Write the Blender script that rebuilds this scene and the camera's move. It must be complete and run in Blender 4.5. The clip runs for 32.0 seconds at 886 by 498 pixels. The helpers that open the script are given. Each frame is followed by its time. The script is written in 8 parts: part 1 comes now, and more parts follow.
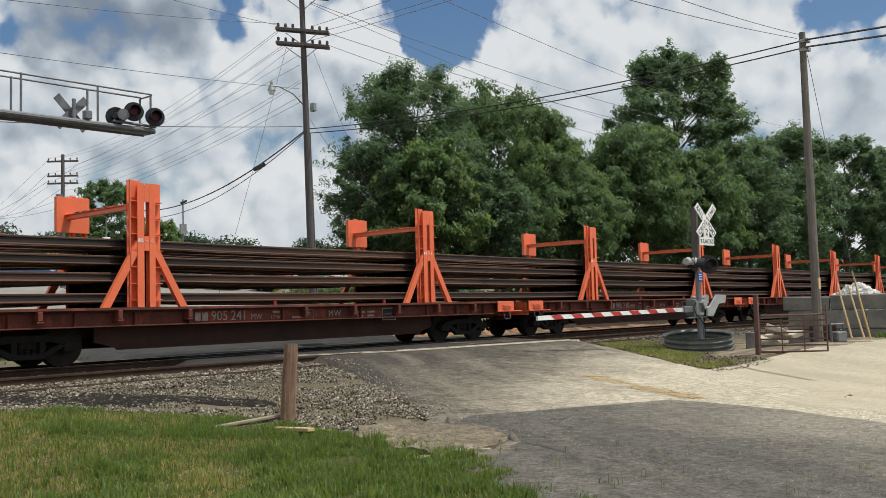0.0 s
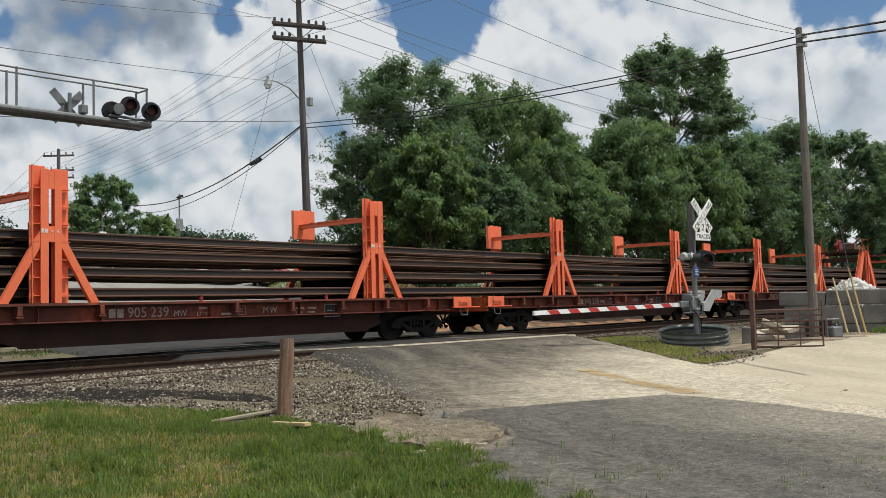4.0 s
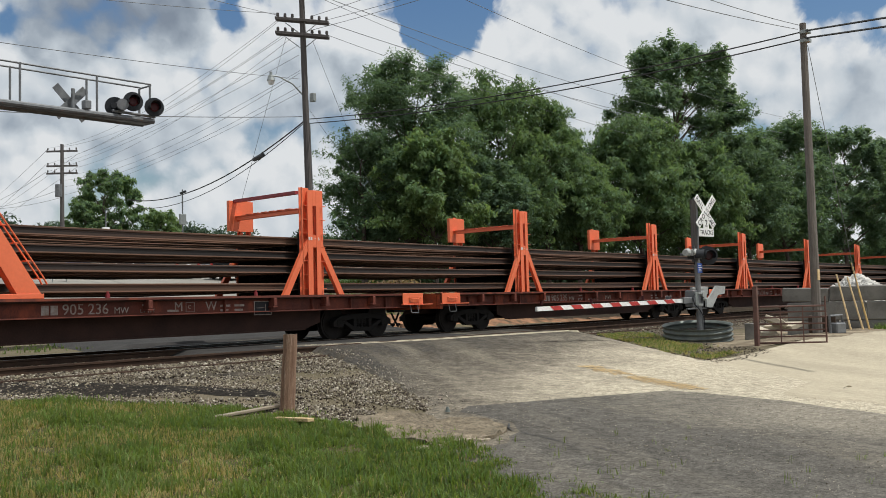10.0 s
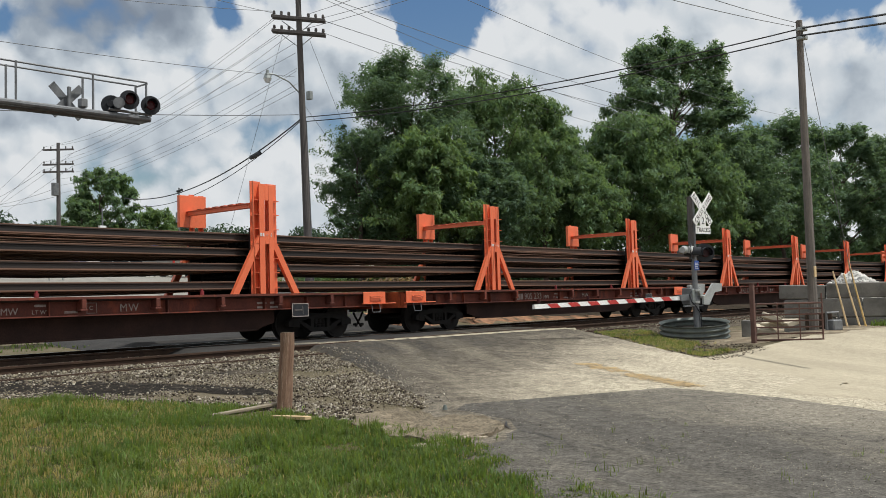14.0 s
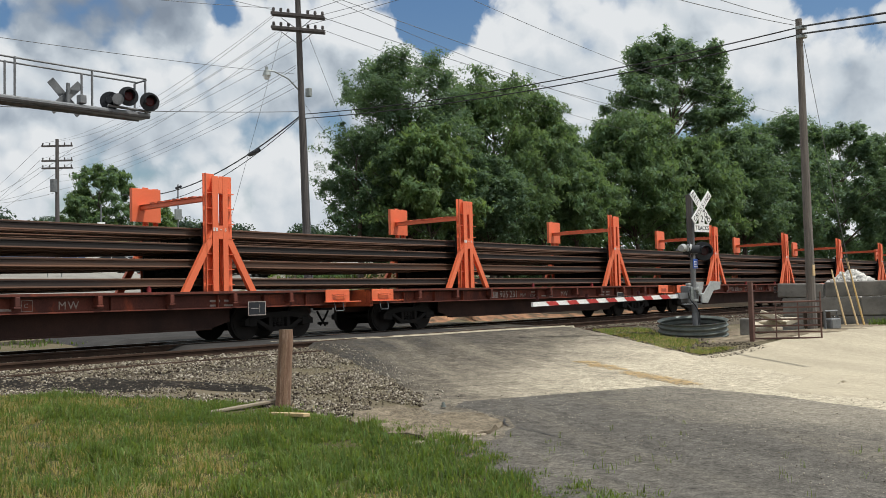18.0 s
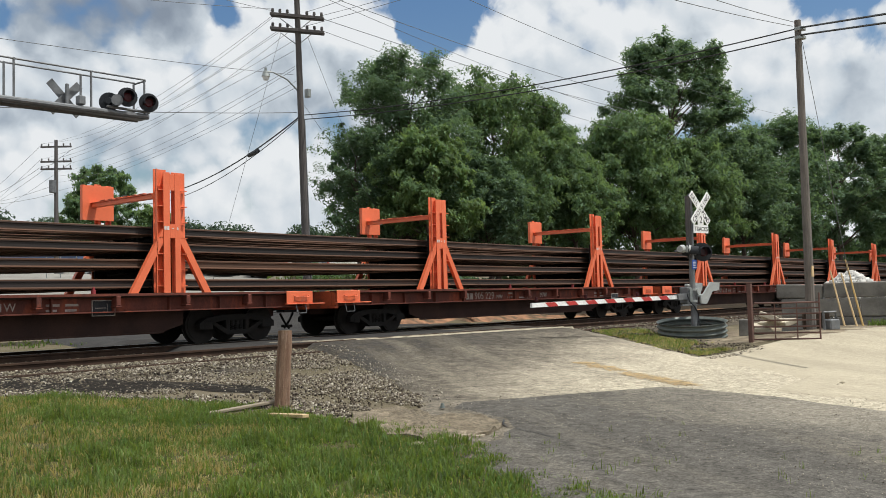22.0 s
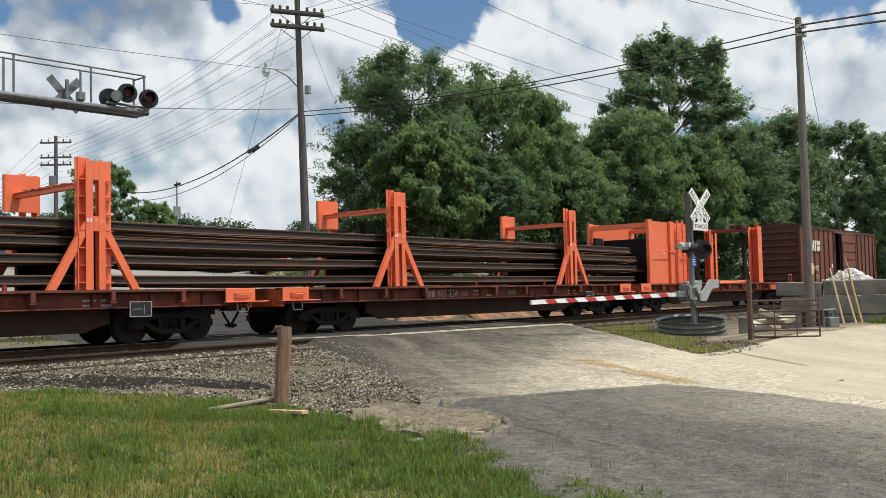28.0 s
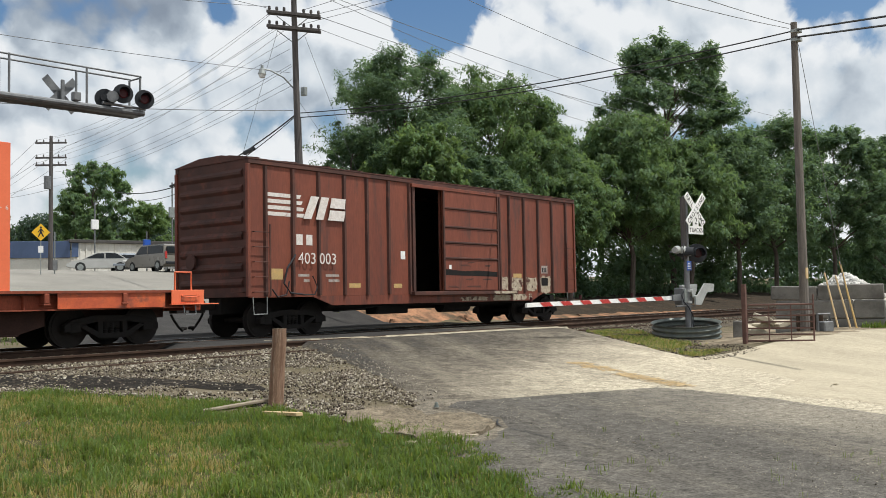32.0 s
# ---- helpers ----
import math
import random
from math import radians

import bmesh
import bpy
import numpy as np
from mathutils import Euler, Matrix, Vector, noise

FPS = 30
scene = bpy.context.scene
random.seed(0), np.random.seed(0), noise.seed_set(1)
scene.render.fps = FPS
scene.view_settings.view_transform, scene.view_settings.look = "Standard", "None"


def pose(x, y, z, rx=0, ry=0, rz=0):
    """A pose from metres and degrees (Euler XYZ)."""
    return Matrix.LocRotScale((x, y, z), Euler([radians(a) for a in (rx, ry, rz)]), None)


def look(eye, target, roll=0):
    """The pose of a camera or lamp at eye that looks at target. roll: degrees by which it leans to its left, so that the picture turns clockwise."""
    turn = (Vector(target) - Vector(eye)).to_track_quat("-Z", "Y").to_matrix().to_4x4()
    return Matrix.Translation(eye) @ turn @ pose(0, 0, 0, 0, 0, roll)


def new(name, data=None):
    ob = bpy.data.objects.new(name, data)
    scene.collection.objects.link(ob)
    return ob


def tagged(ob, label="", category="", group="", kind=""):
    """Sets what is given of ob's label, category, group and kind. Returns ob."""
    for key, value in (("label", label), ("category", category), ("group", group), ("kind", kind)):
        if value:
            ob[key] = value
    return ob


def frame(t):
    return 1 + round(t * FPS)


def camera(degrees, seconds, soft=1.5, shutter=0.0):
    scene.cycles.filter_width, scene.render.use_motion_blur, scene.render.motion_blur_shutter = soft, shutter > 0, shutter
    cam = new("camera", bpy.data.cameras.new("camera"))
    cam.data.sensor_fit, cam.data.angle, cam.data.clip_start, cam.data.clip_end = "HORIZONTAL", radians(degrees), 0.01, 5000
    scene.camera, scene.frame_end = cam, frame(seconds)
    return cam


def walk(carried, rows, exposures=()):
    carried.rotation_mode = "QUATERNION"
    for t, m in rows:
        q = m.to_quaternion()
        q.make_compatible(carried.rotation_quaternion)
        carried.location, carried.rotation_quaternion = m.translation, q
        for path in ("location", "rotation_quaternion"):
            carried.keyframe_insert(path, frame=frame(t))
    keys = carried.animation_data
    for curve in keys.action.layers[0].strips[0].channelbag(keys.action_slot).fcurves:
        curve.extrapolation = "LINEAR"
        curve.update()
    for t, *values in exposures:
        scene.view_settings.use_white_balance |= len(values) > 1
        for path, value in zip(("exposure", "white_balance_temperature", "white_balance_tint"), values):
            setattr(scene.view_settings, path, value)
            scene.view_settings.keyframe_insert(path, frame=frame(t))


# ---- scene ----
# World: x runs along the railway, y away from the eye across it, z = 0 at the rail tops.
EYE = (0.0, 0.0, 0.963)
cam = camera(50.83, 32.0, soft=0.85)


def aim(tilt, lean, turn):
    """A pose at EYE: degrees above the horizon, of lean, and from +y towards +x."""
    a, b = radians(tilt), radians(turn)
    way = Vector((math.sin(b) * math.cos(a), math.cos(b) * math.cos(a), math.sin(a)))
    return look(EYE, Vector(EYE) + way, lean)


# seconds, tilt, lean, turn of a camera held by hand
HELD = [
    (0.0, 3.830, -1.599, 50.184), (0.5, 3.845, -1.532, 50.232), (1.0, 3.786, -1.504, 50.280), (1.5, 3.728, -1.521, 50.283), (2.0, 3.714, -1.458, 50.368), 
(2.5, 3.666, -1.447, 50.461), (3.0, 3.632, -1.528, 50.486), (3.5, 3.569, -1.550, 50.438), (5.5, 3.407, -1.619, 50.265), (6.0, 3.343, -1.680, 50.294), 
(6.5, 3.375, -1.656, 50.428), (7.0, 3.345, -1.725, 50.437), (7.5, 3.346, -1.701, 50.398), (8.0, 3.313, -1.689, 50.393), (8.5, 3.317, -1.565, 50.387), 
(9.0, 3.312, -1.523, 50.342), (9.5, 3.289, -1.478, 50.292), (10.0, 3.258, -1.501, 50.197), (10.5, 3.243, -1.588, 50.122), (11.0, 3.259, -1.540, 
50.201), (11.5, 3.257, -1.517, 50.251), (12.0, 3.257, -1.531, 50.235), (12.5, 3.172, -1.585, 50.208), (13.0, 3.152, -1.533, 50.258), (13.5, 3.151, 
-1.555, 50.331), (14.0, 3.122, -1.623, 50.377), (14.5, 3.099, -1.549, 50.367), (16.5, 3.068, -1.485, 50.418), (17.0, 3.040, -1.478, 50.406), (17.5, 
2.993, -1.442, 50.423), (18.0, 2.964, -1.464, 50.443), (18.5, 2.953, -1.466, 50.416), (19.0, 2.994, -1.425, 50.374), (19.5, 3.000, -1.469, 50.400), 
(20.0, 3.004, -1.452, 50.428), (20.5, 3.010, -1.446, 50.401), (21.0, 3.008, -1.405, 50.498), (21.5, 2.997, -1.541, 50.536), (22.0, 3.020, -1.457, 
50.501), (22.5, 3.083, -1.325, 50.446), (23.0, 3.073, -1.408, 50.399), (23.5, 3.045, -1.460, 50.407), (24.0, 2.981, -1.483, 50.461), (24.5, 2.980, 
-1.486, 50.510), (25.0, 3.013, -1.406, 50.536), (25.5, 3.023, -1.294, 50.573), (27.5, 2.857, -1.264, 50.476), (28.0, 2.823, -1.323, 50.512), (28.5, 
2.877, -1.379, 50.694), (29.0, 2.865, -1.320, 50.712), (29.5, 2.905, -1.276, 50.720), (30.0, 3.013, -1.147, 50.778), (30.5, 3.001, -1.146, 50.828), 
(31.0, 2.978, -1.173, 50.776), (31.5, 2.967, -1.160, 50.743), (32.0, 2.966, -1.044, 50.797),
]
walk(cam, [(t, aim(a, b, c)) for t, a, b, c in HELD], exposures=[(0.0, -0.05), (13.0, -0.05), (19.0, 0.05), (28.0, 0.15), (32.0, 0.16)])

# ---- sky and sun ----
SUN_WAY = Vector((0.192, -0.377, 0.906)).normalized()
sun = new("sun", bpy.data.lights.new("sun", "SUN"))
sun.data.energy, sun.data.angle, sun.data.color = 4.05, radians(0.6), (0.97, 0.962, 0.915)
sun.matrix_world = look((0, 0, 60), Vector((0, 0, 60)) - SUN_WAY)


def sky_way(tilt, turn):
    a, b = radians(tilt), radians(turn)
    return (math.sin(b) * math.cos(a), math.cos(b) * math.cos(a), math.sin(a))


def build_world():
    """A summer sky: clear blue behind broken cumulus cloud."""
    w = bpy.data.worlds.new("sky")
    scene.world = w
    w.use_nodes = True
    nt = w.node_tree
    nt.nodes.clear()
    N, L = nt.nodes.new, nt.links.new

    def math_node(op, a, b=None, clamp=False):
        n = N("ShaderNodeMath")
        n.operation, n.use_clamp = op, clamp
        for i, v in enumerate((a, b)):
            if v is None:
                continue
            if isinstance(v, (int, float)):
                n.inputs[i].default_value = v
            else:
                L(v, n.inputs[i])
        return n.outputs[0]

    def ramp(v, a, b, lo=0.0, hi=1.0):
        n = N("ShaderNodeMapRange")
        n.interpolation_type = "SMOOTHSTEP"
        n.inputs[1].default_value, n.inputs[2].default_value = a, b
        n.inputs[3].default_value, n.inputs[4].default_value = lo, hi
        L(v, n.inputs[0])
        return n.outputs[0]

    def vector(op, a, b):
        n = N("ShaderNodeVectorMath")
        n.operation = op
        for i, v in enumerate((a, b)):
            if isinstance(v, tuple):
                n.inputs[i].default_value = v
            else:
                L(v, n.inputs[i])
        return n.outputs[0]

    def turbulence(where, scale, detail, rough):
        n = N("ShaderNodeTexNoise")
        n.inputs["Scale"].default_value, n.inputs["Detail"].default_value, n.inputs["Roughness"].default_value = scale, detail, rough
        L(where, n.inputs["Vector"])
        return n

    def puff(where, scale):
        n = N("ShaderNodeTexVoronoi")
        n.feature = "SMOOTH_F1"
        n.inputs["Scale"].default_value, n.inputs["Smoothness"].default_value = scale, 0.35
        L(where, n.inputs["Vector"])
        return n.outputs["Distance"]

    def stirred(v, scale, reach):
        """The way v shaken by noise, so that what is laid out along it has ragged rims."""
        c = turbulence(v, scale, 4.0, 0.6).outputs["Color"]
        return vector("ADD", v, vector("MULTIPLY", vector("SUBTRACT", c, (0.5, 0.5, 0.5)), (reach, reach, reach)))

    way = N("ShaderNodeTexCoord").outputs["Generated"]
    loose = stirred(stirred(way, 11.0, 0.055), 34.0, 0.03)

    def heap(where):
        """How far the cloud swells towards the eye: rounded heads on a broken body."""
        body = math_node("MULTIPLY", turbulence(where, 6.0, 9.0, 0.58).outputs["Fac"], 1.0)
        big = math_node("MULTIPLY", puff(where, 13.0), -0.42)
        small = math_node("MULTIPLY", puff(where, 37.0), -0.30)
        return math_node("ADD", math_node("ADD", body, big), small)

    def near(v, tilt, turn, size):
        """1 towards that part of the sky, falling to 0 at size radians from it."""
        n = N("ShaderNodeVectorMath")
        n.operation = "DISTANCE"
        n.inputs[1].default_value = sky_way(tilt, turn)
        L(v, n.inputs[0])
        return ramp(n.outputs["Value"], 0.0, size, 1.0, 0.0)

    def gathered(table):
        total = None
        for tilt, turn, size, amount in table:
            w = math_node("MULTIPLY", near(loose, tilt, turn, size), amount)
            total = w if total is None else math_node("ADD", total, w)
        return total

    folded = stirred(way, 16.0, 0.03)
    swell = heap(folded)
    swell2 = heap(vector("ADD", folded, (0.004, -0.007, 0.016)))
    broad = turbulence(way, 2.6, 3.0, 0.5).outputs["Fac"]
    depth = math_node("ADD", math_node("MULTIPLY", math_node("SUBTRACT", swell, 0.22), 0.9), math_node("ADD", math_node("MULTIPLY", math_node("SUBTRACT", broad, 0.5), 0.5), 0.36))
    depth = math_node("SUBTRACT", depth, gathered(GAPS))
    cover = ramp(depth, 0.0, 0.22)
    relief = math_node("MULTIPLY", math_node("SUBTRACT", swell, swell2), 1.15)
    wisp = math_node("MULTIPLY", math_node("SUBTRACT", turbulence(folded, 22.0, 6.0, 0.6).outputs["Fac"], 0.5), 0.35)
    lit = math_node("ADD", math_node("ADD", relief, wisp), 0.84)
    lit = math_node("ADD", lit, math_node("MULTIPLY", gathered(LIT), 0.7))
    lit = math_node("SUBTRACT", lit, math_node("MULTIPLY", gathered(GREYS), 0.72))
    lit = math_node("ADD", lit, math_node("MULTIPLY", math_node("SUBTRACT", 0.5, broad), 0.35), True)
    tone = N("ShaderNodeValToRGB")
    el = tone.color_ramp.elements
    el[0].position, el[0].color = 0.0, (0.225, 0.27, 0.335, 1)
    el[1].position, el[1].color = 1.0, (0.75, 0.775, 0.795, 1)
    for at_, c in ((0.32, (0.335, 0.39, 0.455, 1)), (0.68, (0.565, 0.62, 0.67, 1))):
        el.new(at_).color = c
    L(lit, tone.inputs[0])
    blue = N("ShaderNodeTexSky")
    blue.sky_type, blue.sun_disc = "NISHITA", False
    blue.sun_elevation = math.asin(SUN_WAY.z)
    blue.sun_rotation = math.atan2(SUN_WAY.x, SUN_WAY.y)
    blue.air_density, blue.dust_density, blue.ozone_density = 1.3, 0.9, 1.6
    deep = N("ShaderNodeHueSaturation")
    deep.inputs["Saturation"].default_value = 1.3
    deep.inputs["Hue"].default_value = 0.508
    L(blue.outputs[0], deep.inputs["Color"])
    strength = N("ShaderNodeVectorMath")
    strength.operation = "SCALE"
    strength.inputs["Scale"].default_value = 0.085
    L(deep.outputs[0], strength.inputs[0])
    mix = N("ShaderNodeMix")
    mix.data_type = "RGBA"
    L(cover, mix.inputs["Factor"])
    L(strength.outputs[0], mix.inputs[6])
    L(tone.outputs[0], mix.inputs[7])
    bg = N("ShaderNodeBackground")
    bg.inputs["Strength"].default_value = 1.0
    L(mix.outputs[2], bg.inputs["Color"])
    L(bg.outputs[0], N("ShaderNodeOutputWorld").inputs[0])


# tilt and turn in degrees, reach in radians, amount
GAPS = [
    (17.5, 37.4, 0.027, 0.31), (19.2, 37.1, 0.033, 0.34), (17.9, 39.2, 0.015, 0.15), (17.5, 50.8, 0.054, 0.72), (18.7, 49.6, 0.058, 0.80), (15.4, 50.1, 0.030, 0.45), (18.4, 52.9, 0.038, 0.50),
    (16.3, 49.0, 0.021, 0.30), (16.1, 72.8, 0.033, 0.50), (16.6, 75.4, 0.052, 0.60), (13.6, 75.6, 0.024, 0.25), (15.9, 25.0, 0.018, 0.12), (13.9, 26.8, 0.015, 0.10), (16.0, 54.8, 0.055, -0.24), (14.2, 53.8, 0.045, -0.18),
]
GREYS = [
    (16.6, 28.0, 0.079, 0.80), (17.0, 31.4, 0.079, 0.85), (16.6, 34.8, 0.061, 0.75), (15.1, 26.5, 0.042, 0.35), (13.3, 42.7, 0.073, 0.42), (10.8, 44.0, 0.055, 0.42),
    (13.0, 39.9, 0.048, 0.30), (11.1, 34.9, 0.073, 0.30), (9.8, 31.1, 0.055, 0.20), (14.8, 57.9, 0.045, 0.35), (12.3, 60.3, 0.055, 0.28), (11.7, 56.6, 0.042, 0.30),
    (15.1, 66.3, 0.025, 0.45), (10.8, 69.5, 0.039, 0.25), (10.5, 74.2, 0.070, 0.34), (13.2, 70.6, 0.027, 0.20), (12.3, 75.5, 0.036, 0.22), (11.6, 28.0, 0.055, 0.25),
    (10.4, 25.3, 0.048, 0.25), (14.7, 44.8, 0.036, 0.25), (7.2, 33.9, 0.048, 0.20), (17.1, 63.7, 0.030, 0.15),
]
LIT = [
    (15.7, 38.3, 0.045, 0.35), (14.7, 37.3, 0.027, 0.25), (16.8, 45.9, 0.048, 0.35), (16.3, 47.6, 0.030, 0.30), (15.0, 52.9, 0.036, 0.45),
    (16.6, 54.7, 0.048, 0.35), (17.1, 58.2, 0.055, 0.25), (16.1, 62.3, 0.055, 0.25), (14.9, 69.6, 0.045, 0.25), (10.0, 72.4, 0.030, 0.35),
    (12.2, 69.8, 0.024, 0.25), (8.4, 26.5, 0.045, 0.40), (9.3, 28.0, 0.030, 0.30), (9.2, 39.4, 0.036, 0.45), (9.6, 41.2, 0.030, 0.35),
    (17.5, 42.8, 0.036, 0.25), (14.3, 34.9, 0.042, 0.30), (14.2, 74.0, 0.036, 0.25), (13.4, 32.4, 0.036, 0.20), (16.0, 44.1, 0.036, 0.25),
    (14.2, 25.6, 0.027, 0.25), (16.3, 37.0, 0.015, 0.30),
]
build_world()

# ---- materials ----


def mat(name, a, b=None, scale=6.0, rough=0.8, bump=0.15, metal=0.0, fine=60.0, c=None, c_scale=1.2, c_from=0.55, c_to=0.7,
        stretch=(1, 1, 1), vary=0.0, bump_dist=0.01, specular=0.5, world=False, island=0.0, grit=0.5):
    """A worn surface: colours a and b mixed by noise at two scales, c in patches, relief from the fine noise."""
    m = bpy.data.materials.new(name)
    m.use_nodes = True
    nt = m.node_tree
    N, L = nt.nodes.new, nt.links.new
    p = nt.nodes["Principled BSDF"]
    b = b or tuple(v * 0.7 for v in a)
    tc = N("ShaderNodeTexCoord")
    src = tc.outputs["Object"]
    if world:
        src = N("ShaderNodeNewGeometry").outputs["Position"]
    mp = N("ShaderNodeMapping")
    mp.inputs["Scale"].default_value = stretch
    L(src, mp.inputs["Vector"])
    info = N("ShaderNodeObjectInfo")
    off = N("ShaderNodeVectorMath")
    off.operation = "MULTIPLY_ADD"
    off.inputs[1].default_value = (0.0, 0.0, 0.0) if world else (37.0, 17.0, 23.0)
    L(info.outputs["Random"], off.inputs[0])
    L(mp.outputs[0], off.inputs[2])

    def noise_node(s, detail=6.0, r=0.6):
        n = N("ShaderNodeTexNoise")
        n.inputs["Scale"].default_value, n.inputs["Detail"].default_value, n.inputs["Roughness"].default_value = s, detail, r
        L(off.outputs[0], n.inputs["Vector"])
        return n.outputs["Fac"]

    def mixc(f, x, y):
        n = N("ShaderNodeMix")
        n.data_type = "RGBA"
        L(f, n.inputs["Factor"])
        for v, s in ((x, n.inputs[6]), (y, n.inputs[7])):
            if isinstance(v, tuple):
                s.default_value = (*v, 1)
            else:
                L(v, s)
        return n.outputs[2]

    def stepped(v, lo, hi):
        n = N("ShaderNodeMapRange")
        n.inputs[1].default_value, n.inputs[2].default_value = lo, hi
        L(v, n.inputs[0])
        return n.outputs[0]

    coarse, grain = noise_node(scale), noise_node(fine, 4.0, 0.7)
    col = mixc(stepped(coarse, 0.35, 0.65), a, b)
    g = N("ShaderNodeMix")
    g.data_type, g.blend_type = "RGBA", "MULTIPLY"
    g.inputs["Factor"].default_value = grit
    L(col, g.inputs[6])
    gr = N("ShaderNodeMapRange")
    gr.inputs[1].default_value, gr.inputs[2].default_value, gr.inputs[3].default_value, gr.inputs[4].default_value = 0.3, 0.7, 0.55, 1.35
    L(grain, gr.inputs[0])
    L(gr.outputs[0], g.inputs[7])
    col = g.outputs[2]
    if c:
        col = mixc(stepped(noise_node(c_scale, 8.0, 0.65), c_from, c_to), col, c)
    if vary or island:
        h = N("ShaderNodeHueSaturation")
        src2 = info.outputs["Random"] if vary else N("ShaderNodeNewGeometry").outputs["Random Per Island"]
        v = N("ShaderNodeMapRange")
        k = vary or island
        v.inputs[3].default_value, v.inputs[4].default_value = 1 - k, 1 + k
        L(src2, v.inputs[0])
        L(v.outputs[0], h.inputs["Value"])
        if island:
            hu = N("ShaderNodeMapRange")
            hu.inputs[3].default_value, hu.inputs[4].default_value = 0.5 - 0.03 * k, 0.5 + 0.03 * k
            L(src2, hu.inputs[0])
            L(hu.outputs[0], h.inputs["Hue"])
        L(col, h.inputs["Color"])
        col = h.outputs[0]
    L(col, p.inputs["Base Color"])
    p.inputs["Metallic"].default_value = metal
    p.inputs["Specular IOR Level"].default_value = specular
    rr = N("ShaderNodeMapRange")
    rr.inputs[3].default_value, rr.inputs[4].default_value = max(0.03, rough - 0.12), min(1.0, rough + 0.12)
    L(coarse, rr.inputs[0])
    L(rr.outputs[0], p.inputs["Roughness"])
    if bump:
        bp = N("ShaderNodeBump")
        bp.inputs["Strength"].default_value, bp.inputs["Distance"].default_value = bump, bump_dist
        L(grain, bp.inputs["Height"])
        L(bp.outputs[0], p.inputs["Normal"])
    return m


def glow_mat(name, colour, strength):
    m = bpy.data.materials.new(name)
    m.use_nodes = True
    p = m.node_tree.nodes["Principled BSDF"]
    p.inputs["Base Color"].default_value = (*colour, 1)
    p.inputs["Emission Color"].default_value = (*colour, 1)
    p.inputs["Emission Strength"].default_value = strength
    return m


def leaf_mat(name, a, b, gloss=0.6, spread=0.55):
    m = mat(name, a, b, scale=0.5, rough=gloss, bump=0.0, fine=3.0, island=spread, world=True, specular=0.22)
    nt = m.node_tree
    p = nt.nodes["Principled BSDF"]
    t = nt.nodes.new("ShaderNodeBsdfTranslucent")
    t.inputs["Color"].default_value = (a[0] * 2.2, a[1] * 2.1, a[2] * 1.2, 1)
    mx = nt.nodes.new("ShaderNodeMixShader")
    mx.inputs[0].default_value = 0.42
    nt.links.new(p.outputs[0], mx.inputs[1])
    nt.links.new(t.outputs[0], mx.inputs[2])
    nt.links.new(mx.outputs[0], nt.nodes["Material Output"].inputs["Surface"])
    return m


ORANGE = mat("orange_paint", (0.80, 0.172, 0.07), (0.73, 0.142, 0.056), scale=0.9, rough=0.5, bump=0.04, fine=18, grit=0.12, c=(0.60, 0.12, 0.05), c_scale=2.2, c_from=0.6, c_to=0.78)
ORANGE_WORN = mat("worn_orange_paint", (0.62, 0.12, 0.035), (0.42, 0.075, 0.03), scale=2.5, rough=0.6, bump=0.12, fine=40, c=(0.2, 0.06, 0.035), c_scale=3.0, c_from=0.5, c_to=0.66)
DECK_RED = mat("rusty_red_oxide", (0.165, 0.046, 0.03), (0.088, 0.032, 0.025), scale=1.6, rough=0.75, bump=0.2, fine=35, c=(0.30, 0.07, 0.034), c_scale=2.0, c_from=0.54, c_to=0.7, stretch=(1, 1, 0.5), specular=0.25)
OXIDE_BRIGHT = mat("faded_orange_red_oxide", (0.30, 0.075, 0.038), (0.20, 0.052, 0.030), scale=1.6, rough=0.7, bump=0.15, fine=35, c=(0.12, 0.04, 0.027), c_scale=2.2, c_from=0.55, c_to=0.7, stretch=(1, 1, 0.5), specular=0.25)
# red oxide with under-deck shade in its colour; also the gantry's dark beams
SHADED_RED = mat("dark_shaded_red_oxide", (0.062, 0.031, 0.024), (0.040, 0.023, 0.020), scale=1.4, rough=0.85, bump=0.2, fine=30, specular=0.25)
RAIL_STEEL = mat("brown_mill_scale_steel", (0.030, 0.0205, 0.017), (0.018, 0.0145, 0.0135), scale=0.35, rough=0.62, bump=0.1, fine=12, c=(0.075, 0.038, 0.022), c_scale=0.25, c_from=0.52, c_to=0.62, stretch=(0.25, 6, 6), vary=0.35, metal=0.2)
TRACK_RUST = mat("rusted_track_rail", (0.075, 0.046, 0.032), (0.045, 0.03, 0.023), scale=3, rough=0.8, bump=0.15, specular=0.1)
RAIL_TOP = mat("polished_rail_head", (0.42, 0.40, 0.38), (0.30, 0.27, 0.25), scale=4, rough=0.35, bump=0.03, metal=0.85)
DARK_STEEL = mat("greasy_black_steel", (0.010, 0.0092, 0.0086), (0.014, 0.012, 0.011), scale=4, rough=0.85, bump=0.2, c=(0.022, 0.016, 0.012), c_scale=3, c_from=0.55, c_to=0.75, specular=0.25)
WHEEL_STEEL = mat("brake_dust_wheel_steel", (0.022, 0.018, 0.016), (0.016, 0.014, 0.013), scale=5, rough=0.75, bump=0.15, specular=0.25)
BOX_RED = mat("boxcar_red_paint", (0.195, 0.050, 0.025), (0.150, 0.038, 0.021), scale=1.1, rough=0.62, bump=0.1, fine=14, c=(0.085, 0.031, 0.022), c_scale=1.9, c_from=0.53, c_to=0.68, stretch=(1.4, 1, 0.25))
